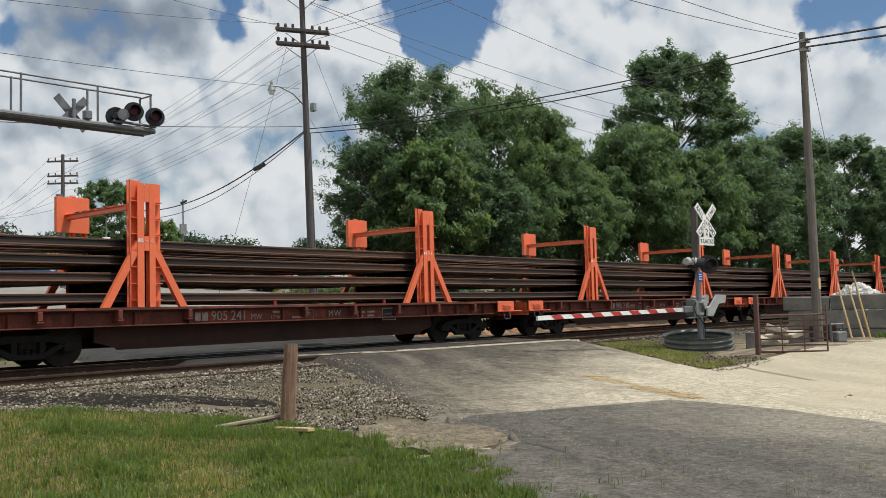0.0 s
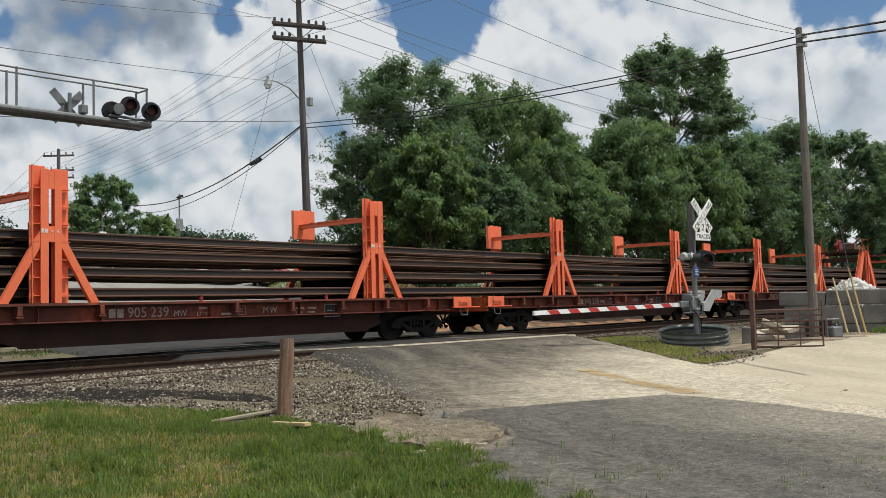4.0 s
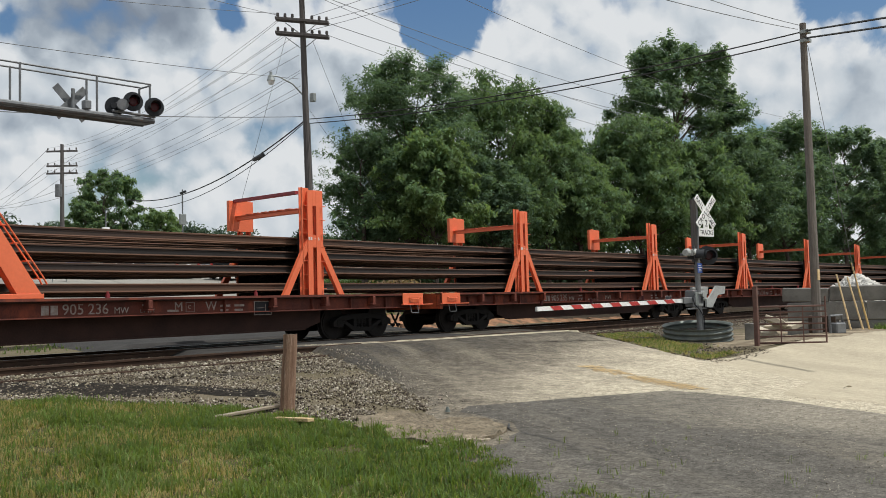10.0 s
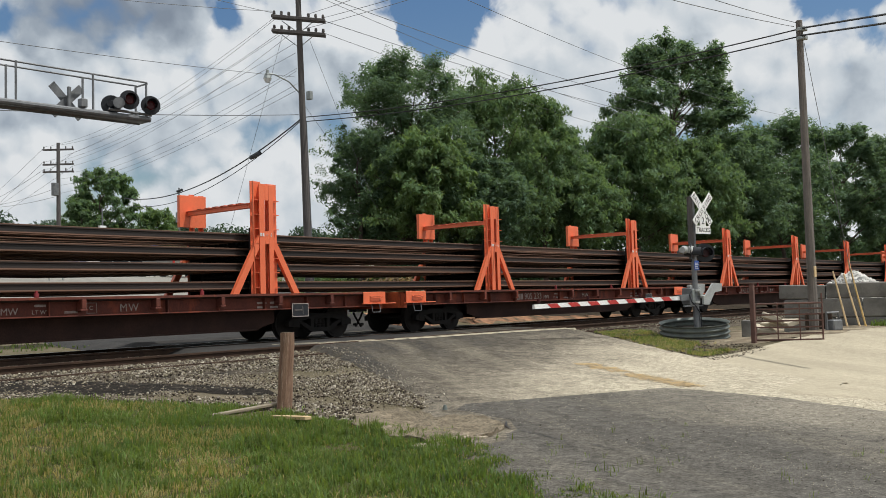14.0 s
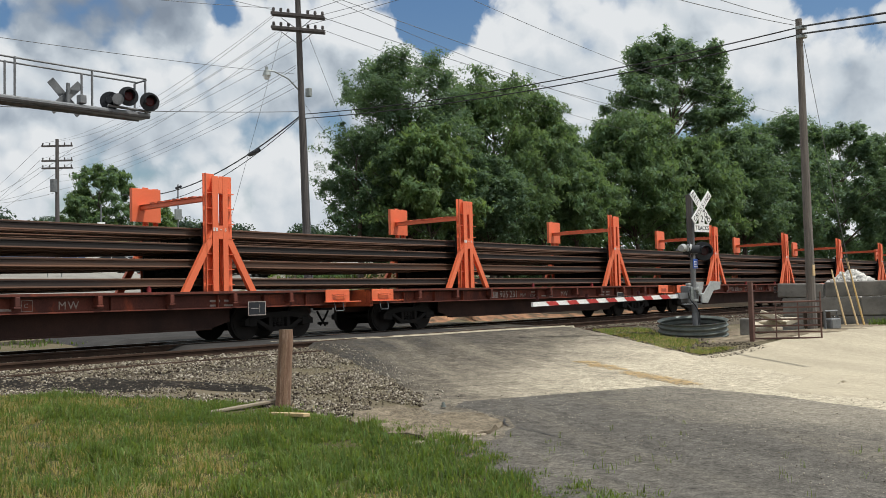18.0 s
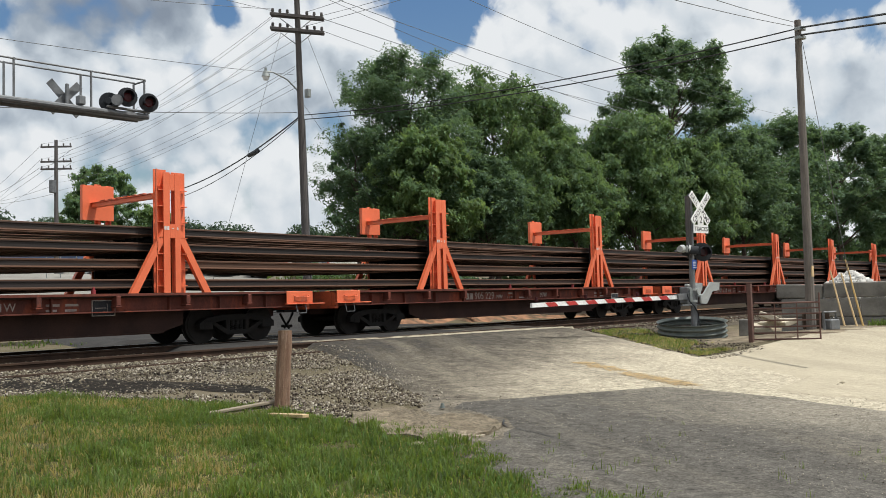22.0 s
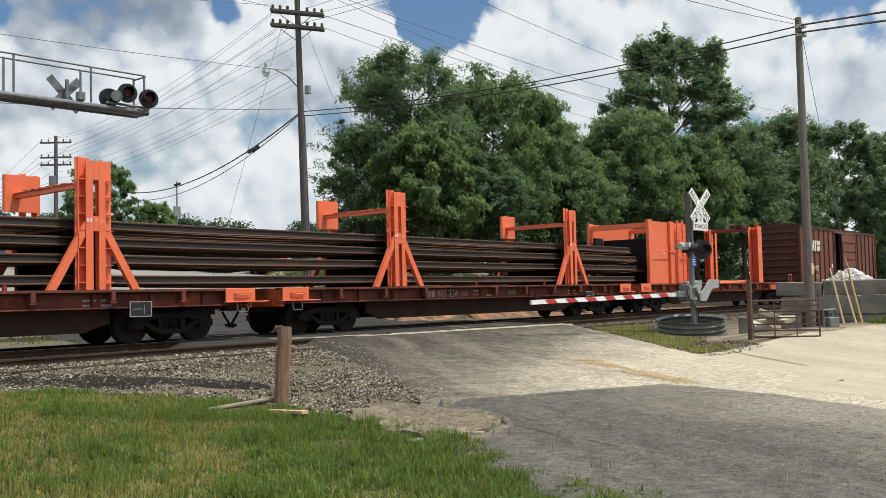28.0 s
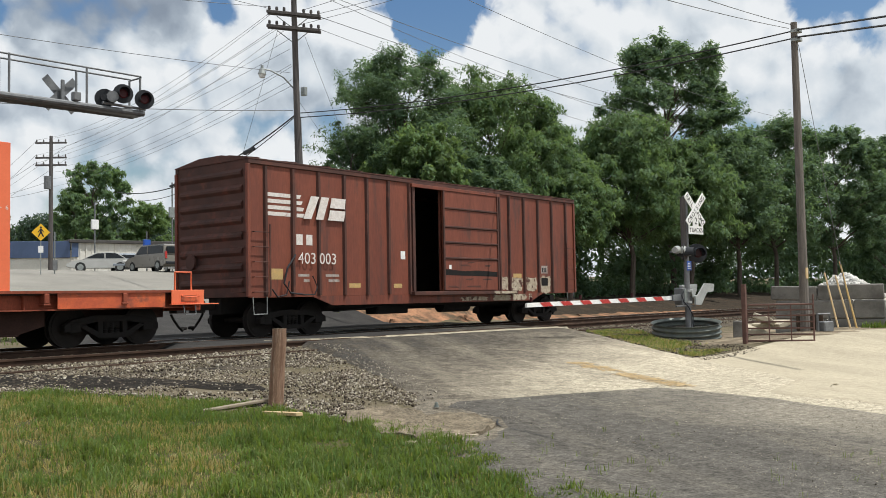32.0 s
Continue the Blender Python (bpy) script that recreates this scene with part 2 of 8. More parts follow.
# weathered brown, darker than BOX_RED to carry shade on ends and posts
BOX_DARK = mat("weathered_shaded_brown", (0.085, 0.029, 0.019), (0.05, 0.021, 0.016), scale=1.2, rough=0.75, bump=0.15, c=(0.13, 0.04, 0.025), c_scale=2)
# wood lining coloured near black for the shade inside the boxcar
BOX_IN = mat("shade_dark_lining", (0.03, 0.022, 0.017), (0.02, 0.015, 0.012), scale=3, rough=0.9)
WHITE = mat("faded_white_paint", (0.72, 0.68, 0.64), (0.60, 0.54, 0.50), scale=9, rough=0.7, bump=0.05, c=(0.42, 0.22, 0.18), c_scale=7, c_from=0.62, c_to=0.72)
WHITE_CLEAN = mat("white_sign_sheet", (0.80, 0.80, 0.78), (0.74, 0.74, 0.72), scale=8, rough=0.45, bump=0.02)
BLACK = mat("black_paint", (0.022, 0.024, 0.028), (0.032, 0.034, 0.038), scale=8, rough=0.55, bump=0.05, specular=0.2)
LINE_YELLOW = mat("worn_line_paint", (0.50, 0.34, 0.15), (0.40, 0.30, 0.17), scale=8, rough=0.85)
PALE_GREY = mat("pale_grey_machine_paint", (0.40, 0.41, 0.40), (0.29, 0.30, 0.29), scale=4, rough=0.55)
PEELING = mat("peeling_cream_paint", (0.50, 0.43, 0.32), (0.30, 0.24, 0.17), scale=7, rough=0.8, bump=0.2, fine=30, c=(0.085, 0.034, 0.024), c_scale=5, c_from=0.54, c_to=0.6)
YELLOW = mat("faded_yellow_paint", (0.52, 0.34, 0.12), (0.44, 0.30, 0.13), scale=8, rough=0.7)
SIGN_YELLOW = mat("yellow_sign_sheet", (0.85, 0.50, 0.02), (0.80, 0.46, 0.02), scale=6, rough=0.4, bump=0.02)
RED_STRIPE = mat("red_reflective_stripe", (0.52, 0.04, 0.035), (0.42, 0.035, 0.03), scale=8, rough=0.45, bump=0.03)
GALV = mat("dull_galvanised_steel", (0.34, 0.36, 0.35), (0.25, 0.27, 0.26), scale=5, rough=0.5, bump=0.06, metal=0.55)
ALU = mat("aluminium_paint", (0.20, 0.205, 0.21), (0.13, 0.135, 0.14), scale=4, rough=0.5, bump=0.05, metal=0.3)
POLE_WOOD = mat("weathered_grey_pole", (0.18, 0.158, 0.14), (0.108, 0.095, 0.085), scale=2.5, rough=0.9, bump=0.4, fine=30, stretch=(6, 6, 0.5), bump_dist=0.02)
POLE_DARK = mat("creosoted_pole", (0.115, 0.102, 0.096), (0.075, 0.067, 0.064), scale=2.5, rough=0.85, bump=0.4, fine=30, stretch=(6, 6, 0.5), bump_dist=0.02)
POST_WOOD = mat("rusty_brown_post_wood", (0.27, 0.165, 0.105), (0.17, 0.095, 0.06), scale=4, rough=0.9, bump=0.5, fine=40, stretch=(5, 5, 0.5), c=(0.40, 0.29, 0.22), c_scale=5, bump_dist=0.02)
PALE_WOOD = mat("pale_sawn_pine", (0.58, 0.43, 0.24), (0.48, 0.33, 0.17), scale=4, rough=0.8, bump=0.2, stretch=(1, 8, 8))
GREY_BOARD = mat("grey_old_board", (0.30, 0.25, 0.18), (0.22, 0.18, 0.13), scale=5, rough=0.9, bump=0.3, stretch=(1, 8, 8))
TIE_WOOD = mat("oiled_sleeper_wood", (0.085, 0.06, 0.045), (0.05, 0.038, 0.03), scale=5, rough=0.9, bump=0.4, specular=0.1)


def pavement(name, base, dark, sand, sand_from, sand_to, dark_from, dark_to, grain=0.35, along=0.0):
    """Worn road surface: aggregate grain, stains drawn out along the road, sand blown in from its right side."""
    m = bpy.data.materials.new(name)
    m.use_nodes = True
    nt = m.node_tree
    N, L = nt.nodes.new, nt.links.new
    p = nt.nodes["Principled BSDF"]
    pos = N("ShaderNodeNewGeometry").outputs["Position"]
    turned = N("ShaderNodeMapping")
    turned.inputs["Rotation"].default_value = (0, 0, radians(35.3))
    L(pos, turned.inputs["Vector"])  # x: across the road to the right, y: along it

    def noise_node(s, stretch=(1, 1, 1), detail=6.0, r=0.62):
        k = N("ShaderNodeMapping")
        k.inputs["Scale"].default_value = stretch
        L(turned.outputs[0], k.inputs["Vector"])
        n = N("ShaderNodeTexNoise")
        n.inputs["Scale"].default_value, n.inputs["Detail"].default_value, n.inputs["Roughness"].default_value = s, detail, r
        L(k.outputs[0], n.inputs["Vector"])
        return n.outputs["Fac"]

    def ramp(v, a, b, lo=0.0, hi=1.0):
        n = N("ShaderNodeMapRange")
        n.inputs[1].default_value, n.inputs[2].default_value, n.inputs[3].default_value, n.inputs[4].default_value = a, b, lo, hi
        L(v, n.inputs[0])
        return n.outputs[0]

    def calc(op, a, b):
        n = N("ShaderNodeMath")
        n.operation = op
        for i, v in enumerate((a, b)):
            if isinstance(v, (int, float)):
                n.inputs[i].default_value = v
            else:
                L(v, n.inputs[i])
        return n.outputs[0]

    def mixc(f, x, y, blend="MIX"):
        n = N("ShaderNodeMix")
        n.data_type, n.blend_type = "RGBA", blend
        if isinstance(f, float):
            n.inputs["Factor"].default_value = f
        else:
            L(f, n.inputs["Factor"])
        for v, s in ((x, n.inputs[6]), (y, n.inputs[7])):
            if isinstance(v, tuple):
                s.default_value = (*v, 1)
            else:
                L(v, s)
        return n.outputs[2]

    sep = N("ShaderNodeSeparateXYZ")
    L(turned.outputs[0], sep.inputs[0])
    across = sep.outputs[0]
    big, streak, mid = noise_node(0.45), noise_node(0.9, (1, 0.22, 1)), noise_node(2.6)
    wander = calc("MULTIPLY", calc("SUBTRACT", big, 0.5), 6.0)
    wander2 = calc("MULTIPLY", calc("SUBTRACT", mid, 0.5), 3.0)
    edge = calc("ADD", calc("ADD", across, wander), wander2)
    if along:
        edge = calc("ADD", edge, calc("MULTIPLY", calc("MINIMUM", calc("SUBTRACT", 18.0, sep.outputs[1]), 4.0), along))
    col = mixc(ramp(streak, 0.38, 0.62), base, tuple(v * 0.78 for v in base))
    col = mixc(ramp(calc("ADD", edge, calc("MULTIPLY", streak, 2.0)), dark_from, dark_to, 1.0, 0.0), col, dark)
    col = mixc(ramp(noise_node(5.0, (1, 0.5, 1)), 0.55, 0.72), col, tuple(v * 0.62 for v in base))
    blot = ramp(noise_node(3.2, (1, 0.8, 1), 10.0, 0.72), 0.49, 0.545)
    col = mixc(calc("MULTIPLY", blot, ramp(edge, sand_from - 3.5, sand_to + 0.6, 0.9 if along else 0.3, 0.0)), col, tuple(v * 0.34 for v in base))
    trail = ramp(noise_node(0.9, (1, 0.09, 1), 7.0, 0.65), 0.5, 0.7)
    col = mixc(calc("MULTIPLY", trail, 0.5), col, tuple(v * 0.55 for v in sand))
    col = mixc(ramp(edge, sand_from, sand_to), col, mixc(ramp(streak, 0.35, 0.65), sand, tuple(v * 0.8 for v in sand)))
    for s, k in ((9.0, 0.7), (34.0, 1.0), (110.0, 0.8)):
        g = ramp(noise_node(s, (1, 1, 1), 3.0, 0.7), 0.3, 0.7, 1 - grain * k, 1 + grain * k)
        col = mixc(1.0, col, g, "MULTIPLY")
    L(col, p.inputs["Base Color"])
    p.inputs["Roughness"].default_value = 0.93
    p.inputs["Specular IOR Level"].default_value = 0.1
    b = N("ShaderNodeBump")
    b.inputs["Strength"].default_value, b.inputs["Distance"].default_value = 0.8, 0.015
    L(calc("ADD", noise_node(30.0, (1, 1, 1), 4.0, 0.75), calc("MULTIPLY", mid, 0.8)), b.inputs["Height"])
    L(b.outputs[0], p.inputs["Normal"])
    return m


ASPHALT = pavement("worn_grey_asphalt", (0.122, 0.112, 0.097), (0.078, 0.072, 0.065), (0.34, 0.30, 0.235), 5.2, 11.2, 1.5, 4.5, 0.5)
DUSTY = pavement("dust_covered_old_pavement", (0.185, 0.160, 0.125), (0.056, 0.051, 0.045), (0.47, 0.412, 0.31), 6.2, 9.7, 3.9, 7.1, 0.55, 0.7)
SAND = pavement("pale_tan_sand", (0.41, 0.355, 0.262), (0.33, 0.28, 0.20), (0.45, 0.392, 0.29), -30.0, -20.0, -60.0, -50.0, 0.18)
LOT = mat("pale_grey_lot_asphalt", (0.27, 0.255, 0.225), (0.215, 0.203, 0.18), scale=0.25, rough=0.95, bump=0.3, fine=30, c=(0.19, 0.18, 0.17), c_scale=0.12, world=True, specular=0.1)
CROSS_ASPHALT = mat("dark_crossing_asphalt", (0.052, 0.049, 0.046), (0.036, 0.034, 0.033), scale=1.0, rough=0.9, bump=0.5, fine=90, world=True, specular=0.1)
SOIL = mat("dirt_and_sparse_grass", (0.20, 0.165, 0.115), (0.13, 0.11, 0.075), scale=1.4, rough=1.0, bump=0.7, fine=40, c=(0.125, 0.105, 0.066), c_scale=0.3, c_from=0.42, c_to=0.58, world=True, bump_dist=0.03, specular=0.1)
CLAY = mat("orange_clay_bank", (0.40, 0.21, 0.12), (0.19, 0.11, 0.07), scale=1.6, rough=1.0, bump=0.7, fine=12, c=(0.10, 0.075, 0.05), c_scale=1.3, c_from=0.48, c_to=0.6, world=True, bump_dist=0.05, specular=0.1)
GRAVEL_BED = mat("dusty_ballast_bed", (0.15, 0.125, 0.094), (0.085, 0.071, 0.054), scale=3, rough=1.0, bump=1.0, fine=38, c=(0.028, 0.025, 0.022), c_scale=0.7, c_from=0.55, c_to=0.68, world=True, bump_dist=0.04, specular=0.1)
STONE = mat("grey_ballast_stone", (0.175, 0.145, 0.108), (0.09, 0.074, 0.055), scale=12, rough=0.95, bump=0.2, island=0.85, specular=0.1)
STONE_PALE = mat("pale_ballast_stone", (0.40, 0.36, 0.295), (0.23, 0.20, 0.16), scale=12, rough=0.95, bump=0.2, island=0.4, specular=0.1)
CONCRETE = mat("cast_concrete_block", (0.25, 0.238, 0.215), (0.165, 0.158, 0.145), scale=1.6, rough=0.95, bump=0.3, c=(0.115, 0.108, 0.098), c_scale=1.5, c_from=0.48, c_to=0.66, vary=0.12)
RUBBLE = mat("white_crushed_stone", (0.66, 0.64, 0.60), (0.52, 0.50, 0.46), scale=5, rough=1.0, bump=0.5)
RUST_TUBE = mat("rusty_red_tube", (0.13, 0.065, 0.05), (0.09, 0.045, 0.036), scale=6, rough=0.75)
CABLE = mat("black_cable_sheath", (0.036, 0.037, 0.036), (0.046, 0.046, 0.045), rough=0.8, bump=0)
WIRE = mat("weathered_grey_wire", (0.17, 0.175, 0.18), (0.12, 0.125, 0.13), rough=0.6, bump=0)
RED_LENS = glow_mat("lit_red_lens", (0.05, 0.003, 0.005), 0.1)
RED_DIM = mat("dark_red_lens", (0.045, 0.004, 0.006), (0.03, 0.004, 0.006), rough=0.3, bump=0, specular=0.3)
BARK = mat("grey_brown_bark", (0.13, 0.10, 0.08), (0.08, 0.062, 0.05), scale=4, rough=0.95, bump=0.5, stretch=(4, 4, 0.7), bump_dist=0.03)
LEAF = leaf_mat("broad_green_leaves", (0.112, 0.172, 0.088), (0.080, 0.139, 0.075))
LEAF_DARK = leaf_mat("deep_green_leaves", (0.096, 0.152, 0.094), (0.072, 0.126, 0.083))
# leaf green darkened to carry haze and cloud shade on the far woods
LEAF_FAR = leaf_mat("distant_shaded_leaves", (0.044, 0.072, 0.050), (0.034, 0.058, 0.044))
LEAF_PALE = leaf_mat("yellow_green_leaves", (0.132, 0.196, 0.088), (0.098, 0.160, 0.078))
GRASS = leaf_mat("lawn_grass", (0.110, 0.158, 0.040), (0.056, 0.098, 0.024), 0.6, 0.85)
GRASS_DRY = leaf_mat("dry_grass", (0.31, 0.26, 0.13), (0.19, 0.175, 0.075), 0.65, 0.5)
STRAW = leaf_mat("dead_brush", (0.20, 0.15, 0.10), (0.13, 0.10, 0.07), 0.8)
WALL_WHITE = mat("white_ribbed_metal_siding", (0.74, 0.72, 0.66), (0.66, 0.64, 0.58), scale=0.6, rough=0.6, bump=0.05)
WALL_BLUE = mat("blue_fascia_metal", (0.075, 0.115, 0.22), (0.06, 0.095, 0.18), scale=1, rough=0.5, bump=0.03)
WHITE_DIM = mat("worn_white_stencil", (0.40, 0.36, 0.33), (0.28, 0.22, 0.19), scale=9, rough=0.8, bump=0.05, c=(0.2, 0.07, 0.05), c_scale=12, c_from=0.57, c_to=0.7)
ROOF_DARK = mat("dark_roof_edge", (0.075, 0.07, 0.065), (0.055, 0.05, 0.048), scale=1, rough=0.8)
SIGN_BLUE = mat("blue_sign_sheet", (0.02, 0.09, 0.42), (0.02, 0.08, 0.36), rough=0.4, bump=0)
GLASS_DARK = mat("dark_tinted_glass", (0.02, 0.024, 0.028), (0.03, 0.034, 0.038), rough=0.12, bump=0, specular=0.2)
TYRE = mat("black_rubber", (0.022, 0.022, 0.022), (0.03, 0.03, 0.03), rough=0.85)
PAINTS = {n: mat(n + "_car_paint", c, tuple(v * 0.9 for v in c), scale=1, rough=0.3, bump=0) for n, c in
          {"silver": (0.48, 0.48, 0.46), "champagne": (0.20, 0.185, 0.16), "white": (0.75, 0.75, 0.74), "black": (0.02, 0.022, 0.025), "grey": (0.25, 0.28, 0.31), "red": (0.35, 0.03, 0.04)}.items()}
RUBBER_CROSSING = mat("grimy_crossing_panel", (0.06, 0.055, 0.05), (0.09, 0.083, 0.075), scale=2, rough=0.9, bump=0.4)
FLAG_RED = mat("flag_red_cloth", (0.45, 0.05, 0.06), rough=0.8, bump=0)
FLAG_BLUE = mat("flag_blue_cloth", (0.03, 0.05, 0.2), rough=0.8, bump=0)
WINCH_RED = mat("dark_red_machine_paint", (0.30, 0.03, 0.035), (0.2, 0.025, 0.03), rough=0.5)
RING_STEEL = mat("dull_green_grey_zinc", (0.16, 0.18, 0.16), (0.11, 0.125, 0.115), scale=4, rough=0.55, bump=0.05, metal=0.3)
EDGE_TAN = pavement("crumbling_tan_pavement", (0.215, 0.176, 0.125), (0.15, 0.126, 0.094), (0.3, 0.26, 0.2), 30.0, 40.0, 1.0, 2.0, 0.45)
EDGE_PALE = mat("pale_broken_pavement", (0.38, 0.32, 0.235), (0.26, 0.215, 0.155), scale=9, rough=1.0, bump=0.5, fine=60)
WINCH_BROWN = mat("rusty_brown_casing", (0.15, 0.085, 0.06), (0.10, 0.055, 0.04), scale=3, rough=0.8)
GRASS_LONG = leaf_mat("long_grass_blades", (0.125, 0.165, 0.044), (0.075, 0.110, 0.032), 0.55, 0.6)


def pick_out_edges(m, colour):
    """Paints a carried rail's head and foot rusty and sunlit-bright, its web left dark."""
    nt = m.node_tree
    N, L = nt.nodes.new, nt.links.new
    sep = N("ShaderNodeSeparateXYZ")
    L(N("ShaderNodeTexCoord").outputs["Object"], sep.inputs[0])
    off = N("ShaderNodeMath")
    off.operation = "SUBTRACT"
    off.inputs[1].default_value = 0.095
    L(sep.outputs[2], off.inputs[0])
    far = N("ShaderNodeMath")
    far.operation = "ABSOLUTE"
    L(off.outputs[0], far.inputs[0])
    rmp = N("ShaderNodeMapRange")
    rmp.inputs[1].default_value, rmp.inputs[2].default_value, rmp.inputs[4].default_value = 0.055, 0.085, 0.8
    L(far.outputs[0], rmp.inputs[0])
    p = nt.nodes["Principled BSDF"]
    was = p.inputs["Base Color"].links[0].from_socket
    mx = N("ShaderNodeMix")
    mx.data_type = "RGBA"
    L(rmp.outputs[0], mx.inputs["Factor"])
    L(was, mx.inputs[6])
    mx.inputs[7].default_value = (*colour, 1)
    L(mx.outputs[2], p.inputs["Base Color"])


# sunlit edges of the carried rails, put into their colour
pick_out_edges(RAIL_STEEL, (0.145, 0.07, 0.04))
DIRT_BROWN = mat("trodden_brown_dirt", (0.23, 0.185, 0.13), (0.13, 0.105, 0.075), scale=1.6, rough=1.0, bump=0.7, fine=30, c=(0.36, 0.30, 0.21), c_scale=1.1, c_from=0.5, c_to=0.66, world=True, bump_dist=0.03, specular=0.1)
# leaf litter, its brown darkened to stand in for shade under the crowns
LITTER = mat("shade_dark_litter", (0.055, 0.042, 0.03), (0.032, 0.026, 0.02), scale=2, rough=1.0, bump=0.8, fine=20, c=(0.09, 0.06, 0.04), c_scale=1.0, world=True, bump_dist=0.04, specular=0.1)
VERGE_SOIL = mat("thatch_under_grass", (0.085, 0.083, 0.032), (0.065, 0.055, 0.028), scale=3, rough=1.0, bump=0.6, fine=30, world=True, specular=0.1)
# near-black ground with lighter specks: the strip in the ballast, the ring's fill
BLACK_GROUND = mat("near_black_ground", (0.026, 0.022, 0.018), (0.016, 0.014, 0.012), scale=4, rough=1.0, bump=0.8, fine=40, c=(0.08, 0.07, 0.055), c_scale=6, c_from=0.55, c_to=0.65, world=True, bump_dist=0.03, specular=0.1)

# ---- mesh helpers ----


class Shape:
    """Vertices and faces of one mesh, gathered piece by piece."""

    def __init__(self):
        self.v, self.f = [], []

    def add(self, verts, faces):
        n = len(self.v)
        self.v += [tuple(p) for p in verts]
        self.f += [tuple(n + i for i in f) for f in faces]
        return self

    def box(self, x0, x1, y0, y1, z0, z1, bevel=0.0, turn=None, at=(0, 0, 0)):
        """A box between the given limits, its edges cut off by bevel, turned and moved last."""
        c = Vector(((x0 + x1) / 2, (y0 + y1) / 2, (z0 + z1) / 2))
        h = Vector(((x1 - x0) / 2, (y1 - y0) / 2, (z1 - z0) / 2))
        b = min(bevel, 0.45 * min(abs(h.x), abs(h.y), abs(h.z)) * 2)
        if b <= 0:
            vs = [c + Vector((sx * h.x, sy * h.y, sz * h.z)) for sx in (-1, 1) for sy in (-1, 1) for sz in (-1, 1)]
            fs = [(0, 1, 3, 2), (4, 6, 7, 5), (0, 4, 5, 1), (2, 3, 7, 6), (0, 2, 6, 4), (1, 5, 7, 3)]
        else:
            vs, fs, idx = [], [], {}
            for sx in (-1, 1):
                for sy in (-1, 1):
                    for sz in (-1, 1):
                        s = (sx, sy, sz)
                        for k in range(3):
                            o = [s[j] * (h[j] - (0 if j == k else b)) for j in range(3)]
                            idx[s, k] = len(vs)
                            vs.append(c + Vector(o))
            for k in range(3):
                i, j = [a for a in range(3) if a != k]
                for sk in (-1, 1):
                    q = []
                    for si, sj in ((-1, -1), (1, -1), (1, 1), (-1, 1)):
                        s = [0, 0, 0]
                        s[k], s[i], s[j] = sk, si, sj
                        q.append(idx[tuple(s), k])
                    fs.append(q)
                # edges along axis k
                for si in (-1, 1):
                    for sj in (-1, 1):
                        a, d = [0, 0, 0], [0, 0, 0]
                        a[i] = d[i] = si
                        a[j] = d[j] = sj
                        a[k], d[k] = -1, 1
                        fs.append((idx[tuple(a), i], idx[tuple(d), i], idx[tuple(d), j], idx[tuple(a), j]))
            for sx in (-1, 1):
                for sy in (-1, 1):
                    for sz in (-1, 1):
                        fs.append(tuple(idx[(sx, sy, sz), k] for k in range(3)))
        if turn is not None:
            vs = [turn @ v for v in vs]
        return self.add([Vector(v) + Vector(at) for v in vs], fs)

    def tube(self, p, q, r, r2=None, n=8, caps=True):
        p, q = Vector(p), Vector(q)
        r2 = r if r2 is None else r2
        d = (q - p).normalized()
        a = d.orthogonal().normalized()
        b = d.cross(a)
        vs = []
        for o, rr in ((p, r), (q, r2)):
            for i in range(n):
                t = math.tau * i / n
                vs.append(o + (a * math.cos(t) + b * math.sin(t)) * rr)
        fs = [(i, (i + 1) % n, n + (i + 1) % n, n + i) for i in range(n)]
        if caps:
            fs += [tuple(reversed(range(n))), tuple(range(n, 2 * n))]
        return self.add(vs, fs)

    def pipe(self, pts, r, n=6, r2=None):
        """A bent pipe through the points, from radius r to r2."""
        r2 = r if r2 is None else r2
        pts = [Vector(p) for p in pts]
        vs, fs = [], []
        for k, o in enumerate(pts):
            d = (pts[min(k + 1, len(pts) - 1)] - pts[max(k - 1, 0)]).normalized()
            ref = Vector((0, 0, 1)) if abs(d.z) < 0.9 else Vector((0, 1, 0))
            a = d.cross(ref).normalized()
            b = d.cross(a)
            rr = r + (r2 - r) * k / max(1, len(pts) - 1)
            for i in range(n):
                t = math.tau * i / n
                vs.append(o + (a * math.cos(t) + b * math.sin(t)) * rr)
        for k in range(len(pts) - 1):
            fs += [(k * n + i, k * n + (i + 1) % n, (k + 1) * n + (i + 1) % n, (k + 1) * n + i) for i in range(n)]
        fs += [tuple(reversed(range(n))), tuple(range((len(pts) - 1) * n, len(pts) * n))]
        return self.add(vs, fs)

    def extrude(self, outline, axis, a, b):
        """A prism: the outline in the other two axes (in xyz order), from a to b along axis."""
        n = len(outline)

        def put(u, v, w):
            return {"x": (w, u, v), "y": (u, w, v), "z": (u, v, w)}[axis]

        vs = [put(u, v, a) for u, v in outline] + [put(u, v, b) for u, v in outline]
        fs = [(i, (i + 1) % n, n + (i + 1) % n, n + i) for i in range(n)]
        fs += [tuple(reversed(range(n))), tuple(range(n, 2 * n))]
        return self.add(vs, fs)

    def disc_y(self, x, z, y0, y1, r, n=24):
        return self.tube((x, y0, z), (x, y1, z), r, n=n)

    def mesh(self, name, material, smooth=False):
        me = bpy.data.meshes.new(name)
        me.from_pydata(self.v, [], self.f)
        bm = bmesh.new()
        bm.from_mesh(me)
        bmesh.ops.recalc_face_normals(bm, faces=bm.faces)
        bm.to_mesh(me)
        bm.free()
        me.materials.append(material)
        if smooth:
            me.shade_smooth()
        return me


